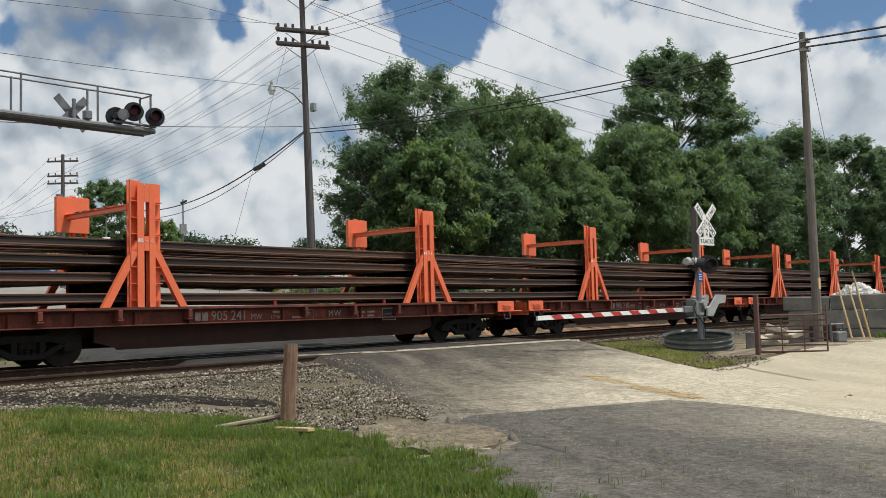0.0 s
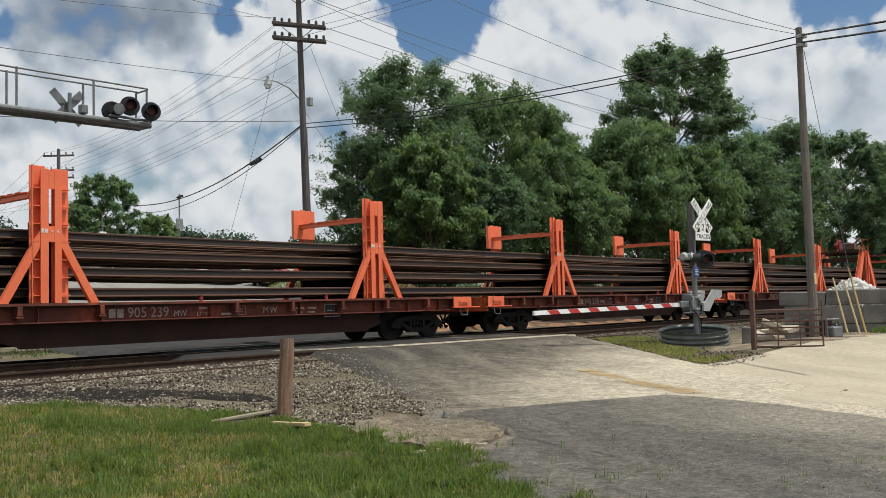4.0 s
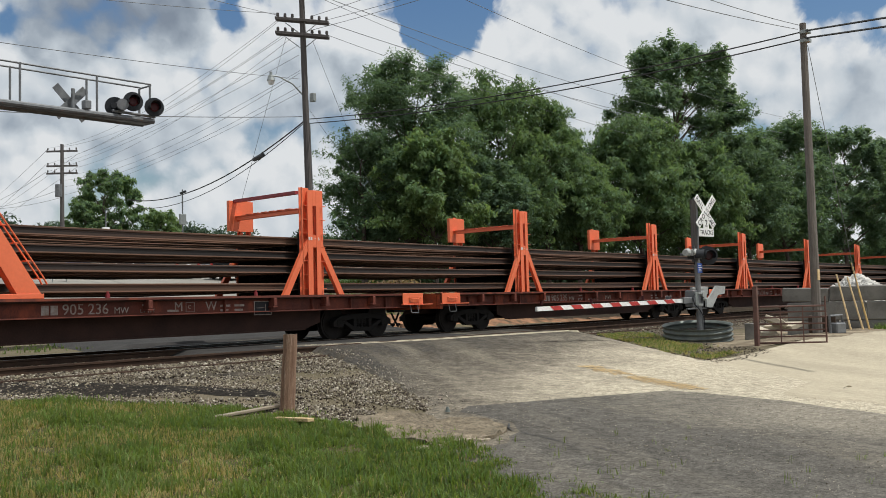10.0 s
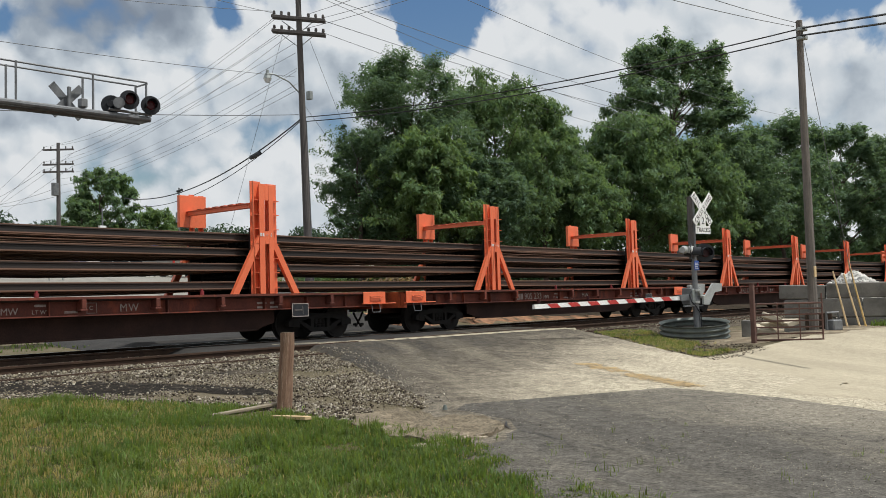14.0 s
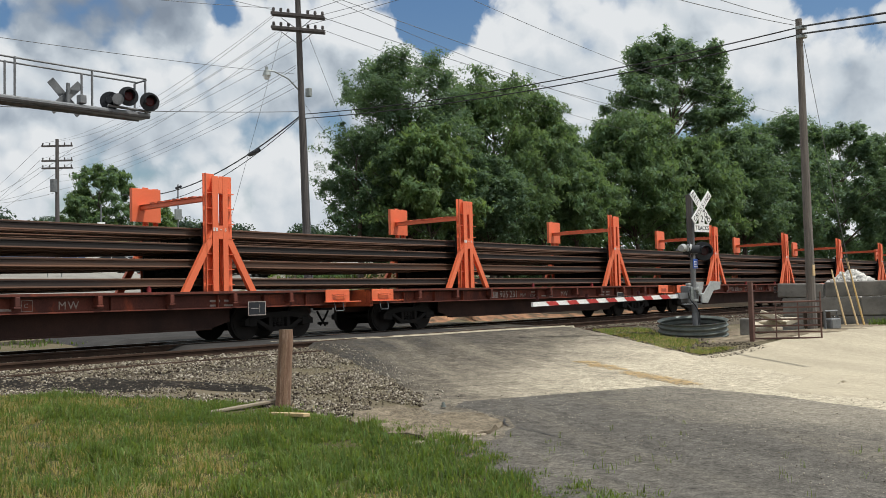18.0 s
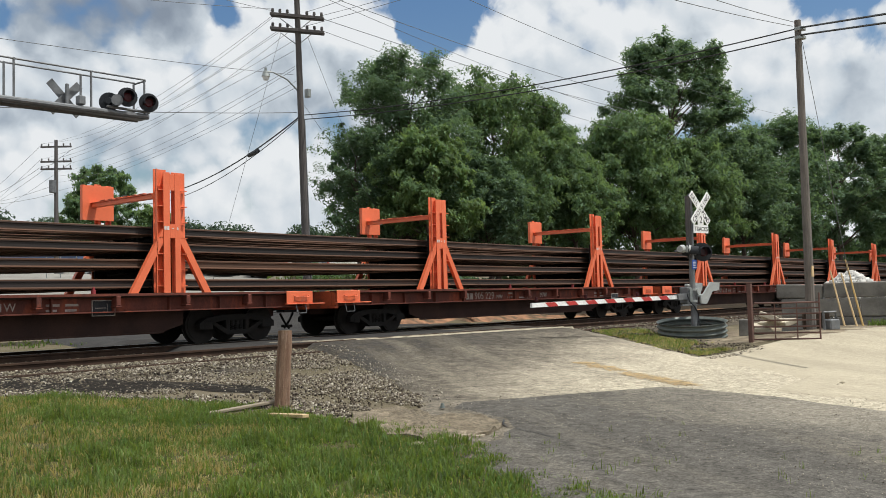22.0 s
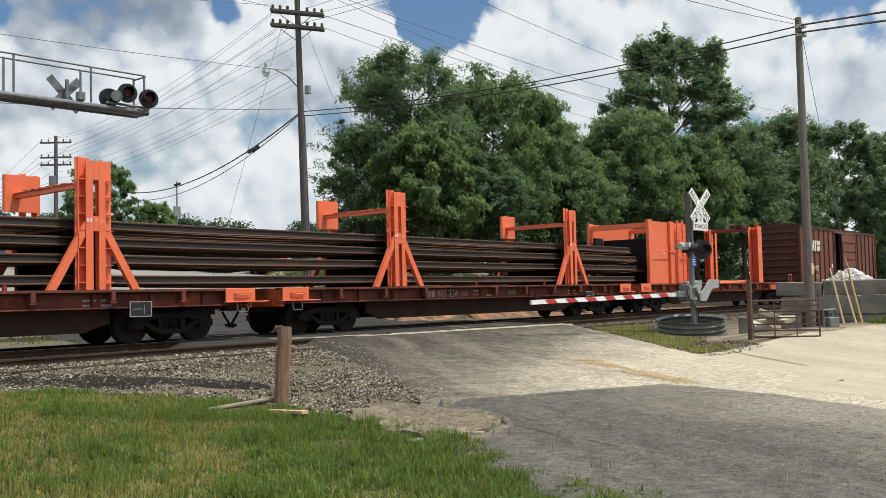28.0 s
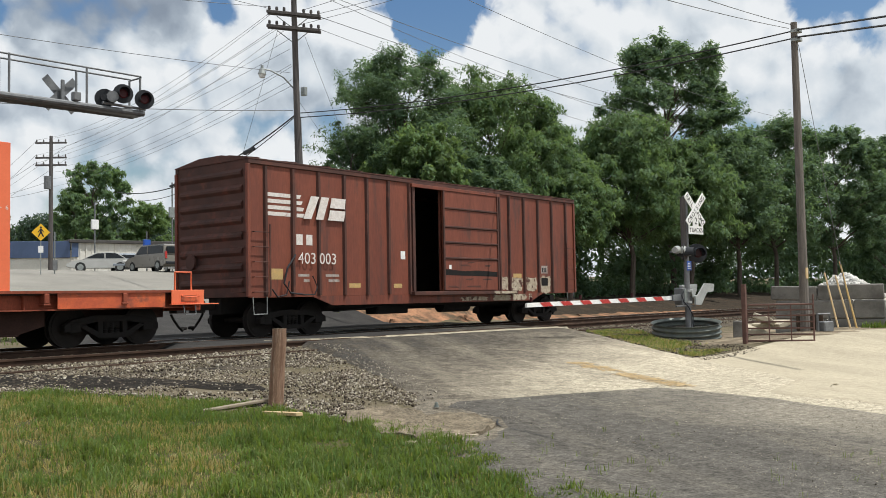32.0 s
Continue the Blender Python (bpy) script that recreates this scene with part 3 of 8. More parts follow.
def quads(name, verts, faces, material):
    """A mesh from arrays: verts n x 3, faces m x k."""
    me = bpy.data.meshes.new(name)
    verts, faces = np.asarray(verts, np.float32), np.asarray(faces, np.int32)
    k = faces.shape[1]
    me.vertices.add(len(verts))
    me.vertices.foreach_set("co", verts.ravel())
    me.loops.add(faces.size)
    me.loops.foreach_set("vertex_index", faces.ravel())
    me.polygons.add(len(faces))
    me.polygons.foreach_set("loop_start", np.arange(0, faces.size, k, dtype=np.int32))
    me.update(calc_edges=True)
    me.materials.append(material)
    return me


def part(name, shape, material, parent, label="", smooth=False, at=None):
    """Links a shape (or a mesh) as one mesh object under a thing or a part."""
    me = shape.mesh(name, material, smooth) if isinstance(shape, Shape) else shape
    ob = new(name, me)
    ob.parent = parent
    if at is not None:
        ob.matrix_basis = at
    if label:
        ob["label"] = label
    return ob


def thing(name, label, category, at=None, group="", kind=""):
    ob = new(name)
    ob.empty_display_size = 0.2
    if at is not None:
        ob.matrix_basis = at
    return tagged(ob, label, category, group, kind)


def single(name, shape, material, label, category, group="", kind="", smooth=False, at=None):
    me = shape.mesh(name, material, smooth) if isinstance(shape, Shape) else shape
    ob = new(name, me)
    if at is not None:
        ob.matrix_basis = at
    return tagged(ob, label, category, group, kind)


def lettering(text, height, material, depth=0.004, stretch=1.0):
    """A mesh of letters in Blender's own font, upright in the x-z plane, facing -y, its left foot at the origin."""
    cu = bpy.data.curves.new("lettering", "FONT")
    cu.body, cu.size, cu.extrude = text, height / 0.7, depth
    cu.resolution_u = 3
    ob = bpy.data.objects.new("lettering", cu)
    scene.collection.objects.link(ob)
    me = bpy.data.meshes.new_from_object(ob.evaluated_get(bpy.context.evaluated_depsgraph_get()))
    bpy.data.objects.remove(ob)
    bpy.data.curves.remove(cu)
    me.transform(Matrix.Rotation(radians(90), 4, "X") @ Matrix.Diagonal((stretch, 1, 1, 1)))
    me.materials.clear()
    me.materials.append(material)
    return me


def smooth(a, b, x):
    t = min(1.0, max(0.0, (x - a) / (b - a)))
    return t * t * (3 - 2 * t)


# ---- the ground ----
NEAR_Y = [(-40, -0.75), (0, -0.6), (4, -0.57), (8, -0.53), (10, -0.45), (12, -0.33), (14, -0.22), (15.3, -0.17), (23.4, -0.17), (24.5, -0.22), (26, -0.12)]


def rise(x, y):
    """The height of the bare ground."""
    if y <= 26:
        z = NEAR_Y[0][1]
        for (a, za), (b, zb) in zip(NEAR_Y, NEAR_Y[1:]):
            if y >= a:
                z = za + (zb - za) * min(1.0, (y - a) / (b - a))
    else:
        z = -0.12 + 0.105 * min(y - 26, 31) + 0.014 * min(max(y - 57, 0), 400)
    side = smooth(22.5, 27.5, x + 0.35 * max(0.0, 28 - y) - 0.68 * max(0.0, y - 28))
    bank = smooth(23.6, 28.4, y) * (1.0 - smooth(40, 50, y)) * side
    z += bank * 1.55 * (1 - 0.75 * smooth(33, 40, x))
    z += 0.5 * smooth(60, 400, abs(x)) + 0.04 * noise.noise((x * 0.35, y * 0.35, 0.0)) * smooth(22, 27, y)
    z -= 0.02 * smooth(10, 4, y)
    z += 0.34 * smooth(20.5, 26.5, x) * smooth(11.2, 8.2, y) * smooth(-30, 0, y)
    return z


def road_lift(x, y):
    """How far the roadway is made up above the bare ground where it crosses the tracks."""
    return 0.115 * smooth(12.0, 15.0, y) * (1 - smooth(24.0, 27.0, y))


def sheet(name, rows, material, lift=0.0, crossing=False, label="", category="", kind="structure", smooth_it=True):
    """A surface of quads through rows of (x, y), laid on the ground."""
    n = len(rows[0])
    vs = []
    for row in rows:
        for x, y in row:
            z = rise(x, y) + lift + (road_lift(x, y) if crossing else 0.0)
            vs.append((x, y, z))
    fs = [(r * n + i, r * n + i + 1, (r + 1) * n + i + 1, (r + 1) * n + i) for r in range(len(rows) - 1) for i in range(n - 1)]
    s = Shape()
    s.add(vs, fs)
    ob = single(name, s, material, label, category, kind=kind, smooth=smooth_it)
    return ob


def steps(a, b, n):
    return [a + (b - a) * i / (n - 1) for i in range(n)]


def edge_line(pts, n, rough=0.0, seed=0):
    """n points evenly along a broken line, shaken by rough."""
    pts = [Vector((*p, 0)) for p in pts]
    lens = [0.0]
    for a, b in zip(pts, pts[1:]):
        lens.append(lens[-1] + (b - a).length)
    out = []
    for s in steps(0, lens[-1], n):
        k = max(i for i in range(len(lens) - 1) if lens[i] <= s + 1e-9)
        p = pts[k].lerp(pts[k + 1], (s - lens[k]) / max(1e-9, lens[k + 1] - lens[k]))
        w = Vector((noise.noise((p.x * 1.7 + seed, p.y * 1.7, 3.0)), noise.noise((p.x * 1.7, p.y * 1.7 + seed, 9.0)), 0)) * rough
        out.append((p.x + w.x, p.y + w.y))
    return out


def strip(name, left, right, material, lift, n=80, m=24, rough=0.12, crossing=True, label="", category="", seed=0):
    """A sheet between two broken lines."""
    a, b = edge_line(left, n, rough, seed), edge_line(right, n, rough, seed + 5)
    rows = [[(p[0] + (q[0] - p[0]) * k / (m - 1), p[1] + (q[1] - p[1]) * k / (m - 1)) for k in range(m)] for p, q in zip(a, b)]
    ob = sheet(name, rows, material, lift, crossing, label, category)
    # let the rim down to the ground all round
    for r in range(n):
        for c in range(m):
            if r in (0, n - 1) or c in (0, m - 1):
                v = ob.data.vertices[r * m + c]
                v.co.z = min(v.co.z, rise(v.co.x, v.co.y) + 0.008)
    return ob


def build_ground():
    xs = sorted(set([-2500, -900, -300, -120, -60] + [-30 + 3 * i for i in range(10)] + [0.75 * i for i in range(80)] + [60 + 4 * i for i in range(20)] + [150, 200, 300, 500, 900, 2500]))
    ys = sorted(set([-2500, -800, -250, -80, -30, -14, -8, -4] + [0.6 * i for i in range(60)] + [36 + 2 * i for i in range(25)] + [90, 110, 140, 200, 300, 500, 900, 2500]))
    sheet("ground", [[(x, y) for x in xs] for y in ys], SOIL, 0.0, False, "dirt ground with thin grass, rising behind the tracks", "ground")
    # sandy yard beside the road
    strip("sand_yard", [(18.9, 9.0), (14.6, 5.0), (10.8, -2.0), (8.5, -14)], [(22.9, 8.7), (29.4, 7.5), (46, 1.0), (40, -16)],
          SAND, 0.012, label="pale tan sandy yard beside the road", category="yard", n=70, m=40)
    # the road and the newer asphalt laid over its near part
    strip("road", [(17.2, 23.9), (14.9, 16.5), (12.9, 13.0), (11.3, 10.4), (9.8, 8.4), (8.0, 7.6), (7.2, 6.2), (6.4, 3.4), (5.2, -2), (3.5, -14)],
          [(29.5, 23.9), (25.9, 17.6), (23.2, 12.9), (19.4, 8.6), (17.2, 6.3), (15.2, 4.4), (13.6, 2.6), (12.2, 0.5), (10.5, -4), (8, -14)],
          DUSTY, 0.03, label="dusty worn roadway of old pavement over the crossing", category="road", n=140, m=40)
    strip("asphalt_patch", [(10.3, 8.35), (9.7, 7.95), (9.42, 7.25), (9.15, 6.65), (8.65, 6.3), (7.7, 5.95), (7.0, 5.55), (6.5, 4.9), (6.0, 4.0), (5.6, 2.6), (4.8, -2), (3.4, -14)],
          [(13.6, 6.9), (13.65, 6.1), (13.4, 5.2), (12.9, 4.0), (12.2, 2.6), (10.2, -2), (7.4, -14)],
          ASPHALT, 0.042, label="newer dark grey asphalt with a ragged broken edge", category="asphalt", n=110, m=30, rough=0.18)
    strip("sand_drift", [(16.8, 5.6), (14.8, 3.6), (13.2, 1.4)], [(13.9, 5.2), (13.2, 3.6), (12.6, 1.7)], SAND, 0.045, label="thin drift of pale sand on the road", category="sand", n=40, m=12, rough=0.35)
    # beyond the tracks
    strip("parking_lot", [(-30, 26.5), (-30, 50), (-20, 69)], [(24.2, 25.6), (37.0, 44), (72, 69.0)], LOT, 0.02, crossing=False, label="pale grey sloping asphalt lot beyond the tracks", category="parking lot", n=50, m=50, rough=0.3)
    strip("far_road", [(13.6, 22.6), (13.9, 27), (12.5, 35)], [(27.5, 22.6), (26.0, 26.5), (28, 35)], CROSS_ASPHALT, 0.085, crossing=True, label="grey road surface beyond the tracks", category="road", n=40, m=20, rough=0.2)
    # dark asphalt between the rails of the crossing
    strip("crossing_asphalt", [(11.9, 16.9), (14.5, 16.95), (18, 17.0), (22.5, 17.3)], [(14.2, 22.6), (16, 22.5), (18, 22.4), (24.0, 22.3)], CROSS_ASPHALT, 0.04, crossing=True, label="dark asphalt beside the rails at the crossing", category="asphalt", n=24, m=30, rough=0.12)
    # sand gathered in the joint before the rails
    for name, a, b in (("sand_seam", 0.0, 0.10), ("sand_seam", 0.42, 0.49)):
        mid = [(14.7, 17.5), (15.5, 17.2), (16.5, 16.75), (17.9, 16.25), (18.8, 16.05), (20.3, 15.92), (21.9, 15.7), (23.6, 15.45), (25.0, 15.3)]
        strip(name, [(x + 0.25 * a, y + a) for x, y in mid], [(x + 0.25 * b, y + b) for x, y in mid], SAND, 0.046, label="pale sand lying in a joint of the crossing", category="sand", n=60, m=4, rough=0.05)
    # yellow centre line, worn
    rng = random.Random(4)
    s = Shape()
    a, b = Vector((16.6, 10.1)), Vector((13.9, 6.3))
    d = (b - a).normalized()
    nrm = Vector((-d.y, d.x))
    for k in range(1500):
        p = a.lerp(b, rng.random())
        if noise.noise((p.x * 1.9, p.y * 1.9, 6.0)) < rng.uniform(-0.35, 0.4):
            continue
        w, l = rng.uniform(0.006, 0.03), rng.uniform(0.03, 0.16)
        o = nrm * (rng.choice((-0.08, 0.08)) + rng.gauss(0, 0.085))
        q = [p + o - nrm * w, p + o + d * l - nrm * w * 0.7, p + o + d * l * 0.9 + nrm * w, p + o + d * 0.02 + nrm * w]
        s.add([(v.x, v.y, rise(v.x, v.y) + road_lift(v.x, v.y) + 0.034 + 0.000004 * k) for v in q], [(0, 1, 2, 3)])
    single("centre_line", s, LINE_YELLOW, "worn yellow centre line on the road", "road marking", kind="structure")
    # crack and broken lip of the asphalt
    s = Shape()
    for pts in ([(9.0, 7.65), (9.38, 7.28), (9.12, 6.7), (8.7, 6.33)], [(8.7, 6.33), (8.3, 5.2), (7.9, 4.1)], [(20.6, 13.7), (22.6, 13.4), (24.2, 13.0)], [(14.6, 16.2), (17.0, 16.25), (20.0, 16.15)]):
        line = edge_line(pts, 40, 0.12, 7)
        for (x, y), (x2, y2) in zip(line, line[1:]):
            w = 0.012
            s.add([(x, y - w, rise(x, y) + road_lift(x, y) + 0.0465), (x2, y2 - w, rise(x2, y2) + road_lift(x2, y2) + 0.0465), (x2, y2 + w, rise(x2, y2) + road_lift(x2, y2) + 0.0465), (x, y + w, rise(x, y) + road_lift(x, y) + 0.0465)], [(0, 1, 2, 3)])
    single("road_crack", s, BLACK, "dark cracks in the worn road", "crack", kind="structure")
    rng = random.Random(12)
    ring = edge_line([(8.55, 8.6), (9.2, 8.45), (9.02, 7.65), (9.35, 7.25), (9.1, 6.7), (8.65, 6.36), (8.1, 6.2), (7.45, 6.35), (7.55, 7.1), (7.95, 8.0), (8.55, 8.6)], 70, 0.14, 3)[:-1]
    slab = Shape()
    c = (sum(p[0] for p in ring) / len(ring), sum(p[1] for p in ring) / len(ring))
    vs, fs = [], []
    n = len(ring)
    for kk, zz in ((1.0, 0.0), (1.0, 0.06), (0.85, 0.068), (0.7, 0.07), (0.55, 0.07), (0.4, 0.07), (0.2, 0.072)):
        for x, y in ring:
            px, py = c[0] + (x - c[0]) * kk, c[1] + (y - c[1]) * kk
            vs.append((px, py, rise(px, py) + zz + (0.05 * noise.noise((px * 4, py * 4, 2.0)) + 0.03 * noise.noise((px * 11, py * 11, 5.0)) if zz else 0.0)))
    for q in range(6):
        fs += [(q * n + i, q * n + (i + 1) % n, (q + 1) * n + (i + 1) % n, (q + 1) * n + i) for i in range(n)]
    fs.append(tuple(range(6 * n, 7 * n)))
    slab.add(vs, fs)
    single("broken_road_edge", slab, EDGE_TAN, "tan broken slab of old pavement at the road edge", "pavement", kind="structure")
    for k in range(16):
        x, y = 7.3 + 0.052 * k + rng.uniform(-0.08, 0.08), 6.42 + rng.uniform(-0.13, 0.10) - 0.012 * k
        lump = Shape()
        n = 6
        ringo = [(math.cos(math.tau * i / n) * rng.uniform(0.05, 0.13), math.sin(math.tau * i / n) * rng.uniform(0.04, 0.08)) for i in range(n)]
        lump.extrude(ringo, "z", 0.0, rng.uniform(0.03, 0.06))
        single("pavement_chunk", lump, EDGE_PALE, "pale broken chunk of pavement at the road edge", "rubble", group="pavement chunks", at=pose(x, y, rise(x, y) + 0.0, rng.uniform(-9, 9), rng.uniform(-9, 9), rng.uniform(0, 360)))
    strip("dark_dirt", [(7.3, 15.6), (8.45, 14.0), (8.95, 12.9), (9.6, 11.4)], [(5.6, 14.0), (7.35, 12.4), (8.3, 12.1), (9.2, 10.9)], BLACK_GROUND, 0.022, crossing=False, label="near-black strip of ground among the ballast", category="dirt", n=60, m=8, rough=0.3)
    strip("gravel_verge", [(-6, 24.2), (4, 24.2), (14.0, 24.3)], [(-6, 31.0), (4, 31.0), (14.0, 30.4)], SOIL, 0.05, crossing=False, label="gravel verge beyond the tracks", category="verge", n=40, m=20, rough=0.4)
    strip("brown_dirt", [(22.9, 10.2), (25.5, 11.0), (29.0, 12.0), (34, 13.0)], [(23.4, 8.9), (25.2, 7.9), (28.4, 7.6), (36, 5.6)], DIRT_BROWN, 0.022, crossing=False, label="brown dirt behind the farm gate", category="yard", n=60, m=20, rough=0.5)
    strip("leaf_litter", [(33, 24.6), (60, 24.4), (140, 24.4)], [(33, 36), (60, 38), (140, 40)], LITTER, 0.02, crossing=False, label="leaf litter under the wood, coloured dark for shade", category="ground", n=60, m=24, rough=0.5)
    strip("verge_soil", [(0, 14.6), (-1, 8), (-1, 2), (-3, -6)], [(5.6, 14.2), (7.5, 11.2), (7.9, 8.5), (5.6, 2.4), (3, -6)], VERGE_SOIL, 0.006, crossing=False, label="dark soil under the grass verge", category="ground", n=60, m=16, rough=0.3)
    # clay bank behind the tracks
    strip("clay_bank", [(22.5, 24.4), (30, 24.4), (40, 24.4), (58, 24.4)], [(24.0, 25.6), (30, 25.9), (40, 25.3), (58, 24.6)], CLAY, 0.04, crossing=False, label="bare orange clay bank behind the tracks", category="bank", n=90, m=14, rough=0.5)


build_ground()

TRACK_Y = 20.04  # middle of the track on which the train runs
NEAR_TRACK_Y = 15.97
GAUGE = 1.435 + 0.07


def rail_outline(y, z):
    """A rail's section round (y, z of the head)."""
    h = [(-0.07, -0.17), (0.07, -0.17), (0.07, -0.158), (0.012, -0.14), (0.009, -0.05), (0.035, -0.038), (0.036, -0.006), (0.028, 0), (-0.028, 0), (-0.036, -0.006), (-0.035, -0.038), (-0.009, -0.05), (-0.012, -0.14), (-0.07, -0.158)]
    return [(y + a, z + b) for a, b in h]


def build_track():
    for name, yc, z in (("main_track", TRACK_Y, 0.0), ("near_track", NEAR_TRACK_Y, -0.01)):
        t = thing(name, "steel railway track on wooden sleepers in ballast", "railway track", kind="structure")
        for s in (-1, 1):
            if name == "near_track":
                z = -0.13 if s < 0 else -0.01  # its near rail is all but buried
            r = part("rail", Shape().extrude(rail_outline(yc + s * GAUGE / 2, z), "x", -60, 240), TRACK_RUST, t, "rust-brown steel rail")
            part("rail_head", Shape().box(-60, 240, yc + s * GAUGE / 2 - 0.03, yc + s * GAUGE / 2 + 0.03, z + 0.001, z + 0.004), RAIL_TOP if name == "main_track" else TRACK_RUST, r, "worn running surface")
        tie = Shape().box(-0.11, 0.11, -1.3, 1.3, -0.17, 0.0, 0.012).mesh("sleeper", TIE_WOOD)
        rng = random.Random(3)
        for k in range(120):
            x = -4 + 0.53 * k
            if 9.5 < x < 27 and name == "near_track" or 10 < x < 29:
                continue
            part("sleeper", tie, TIE_WOOD, t, at=pose(x + rng.uniform(-0.03, 0.03), yc + rng.uniform(-0.05, 0.05), -0.155 - (0.05 if name == "near_track" else 0.0), 0, 0, rng.uniform(-1.5, 1.5)))
    bed = [[(x, y) for x in [-60, -20] + [0.8 * i for i in range(-8, 90)] + [90, 140, 240]] for y in (13.2, 13.9, 14.6, 15.3, 16.0, 17.0, 18.0, 19.2, 20.0, 21.0, 22.2, 23.0, 23.8, 24.4)]
    sheet("ballast_bed", bed, GRAVEL_BED, 0.006, False, "grey dusty ballast bed under the tracks", "ballast")


build_track()


def stones(name, count, place, size, seed, material, label):
    """Loose broken stones as one mesh: each a cube with shaken corners."""
    rng = np.random.default_rng(seed)
    pts = []
    while len(pts) < count:
        p = place(rng)
        if p is not None:
            pts.append(p)
    pts = np.array(pts)
    cube = np.array([(x, y, z) for x in (-1, 1) for y in (-1, 1) for z in (-1, 1)], float)
    face = np.array([(0, 1, 3, 2), (4, 6, 7, 5), (0, 4, 5, 1), (2, 3, 7, 6), (0, 2, 6, 4), (1, 5, 7, 3)])
    n = len(pts)
    r = rng.uniform(size[0], size[1], (n, 1, 1)) * rng.uniform(0.6, 1.25, (n, 1, 3))
    v = cube[None] * r * rng.uniform(0.45, 1.1, (n, 8, 3))
    a = rng.uniform(0, math.tau, (n, 1))
    b = rng.uniform(-0.7, 0.7, (n, 1))
    x, y, z = v[..., 0], v[..., 1], v[..., 2]
    y, z = y * np.cos(b) - z * np.sin(b), y * np.sin(b) + z * np.cos(b)
    x, y = x * np.cos(a) - y * np.sin(a), x * np.sin(a) + y * np.cos(a)
    v = np.stack([x, y, z], -1) + pts[:, None, :]
    f = face[None] + 8 * np.arange(n)[:, None, None]
    return single(name, quads(name, v.reshape(-1, 3), f.reshape(-1, 4), material), material, label, "gravel", kind="stuff")


def off_road(x, y):
    """True where the ground is not roadway (near side)."""
    pts = [(14.9, 16.5), (12.9, 13.0), (11.3, 10.4), (9.8, 8.4)]
    if y >= 16.5:
        lim = 14.9 + (y - 16.5) * 0.31
    elif y <= 8.4:
        lim = 8.4
    else:
        for (xa, ya), (xb, yb) in zip(pts, pts[1:]):
            if yb <= y <= ya:
                lim = xb + (xa - xb) * (y - yb) / (ya - yb)
    return x < lim + 0.25 * noise.noise((x, y, 1.0))


def grass_edge(x, y):
    """Above 0 inside the lawn."""
    top = 13.4 - 1.55 * (x - 6.2) + 0.7 * noise.noise((x * 0.9, y * 0.9, 4.0))
    lim = min(7.95 + 0.1 * (y - 7), 8.05) if y > 7 else 6.35 + 0.45 * (y - 3.4) - 0.22 * smooth(6.5, 4.5, y)
    lim += 0.16 + 0.35 * noise.noise((x * 1.3, y * 1.3, 8.0))
    return min(top - y, lim - x)


def black_band(x, y):
    """Above 0 in the near-black strip among the ballast."""
    f = (15.6 - y) / 4.2
    if not 0 < f < 1.15:
        return -1
    a, b = 7.3 + 2.3 * f, 5.0 + 4.1 * f
    return min(a - x, x - b) + 0.12 * noise.noise((x * 2.0, y * 2.0, 2.0))


def gravel_place(rng):
    x, y = rng.uniform(4.5, 15.5), rng.uniform(8.0, 17.8)
    if not off_road(x, y) or grass_edge(x, y) > -0.02:
        return None
    d = y + 1.35 * (x - 9.8)
    keep = 0.22 + 0.9 * noise.noise((x * 1.1, y * 1.1, 7.0))
    if grass_edge(x, y) > -0.75:
        keep = 0.9 + noise.noise((x * 1.3, y * 1.3, 5.0))
    if x > 9.6 and y < 12.5:
        keep += 0.35
    if 15.2 > y > 14.6 and x < 11.5 or y > 16.95:
        keep = 0.7
    if black_band(x, y) > 0:
        keep = 0.13
    if rng.random() > keep:
        return None
    if abs(y - NEAR_TRACK_Y - GAUGE / 2) < 0.09:
        return None
    return x, y, rise(x, y) + 0.014


def far_gravel_place(rng):
    x, y = rng.uniform(7, 15.0) if rng.random() < 0.5 else rng.uniform(24, 62), rng.uniform(13.9, 24.2)
    if x > 20 and x < 23.5 + (y - 13) * 0.6:
        return None
    if x < 20 and not off_road(x, y):
        return None
    if abs(abs(y - TRACK_Y) - GAUGE / 2) < 0.12 or abs(abs(y - NEAR_TRACK_Y) - GAUGE / 2) < 0.1:
        return None
    return x, y, rise(x, y) + 0.02


def loose_place(rng):
    """Gravel spilt over the road's edge and thinly over the dirt."""
    x, y = rng.uniform(6.5, 14.5), rng.uniform(6.8, 15.5)
    e = grass_edge(x, y)
    if e > 0.35 or (not off_road(x - 0.8 * rng.random() ** 2, y)) or (off_road(x, y) and rng.random() < 0.75):
        return None
    return x, y, rise(x, y) + 0.012 + (0.0 if off_road(x, y) else 0.03 + road_lift(x, y))


stones("ballast_gravel", 26000, gravel_place, (0.006, 0.018), 5, STONE, "loose grey-brown crushed ballast stones")
stones("pale_gravel", 5000, gravel_place, (0.006, 0.022), 25, STONE_PALE, "loose pale crushed ballast stones")
stones("spilt_gravel", 1500, loose_place, (0.005, 0.016), 26, STONE_PALE, "small gravel spilt along the road edge")


def kerb_place(rng):
    x, y = rng.uniform(18.5, 27.5), rng.uniform(8.4, 14.8)
    off = x - (19.4 + (y - 8.6) * 0.884)
    if not 0.0 < off < 3.2 or math.hypot(x - 25.85, y - 11.7) < 1.05:
        return None
    return x, y, rise(x, y) + 0.01


stones("kerb_gravel", 2200, kerb_place, (0.008, 0.024), 36, STONE, "grey-brown gravel beside the road at the mast")


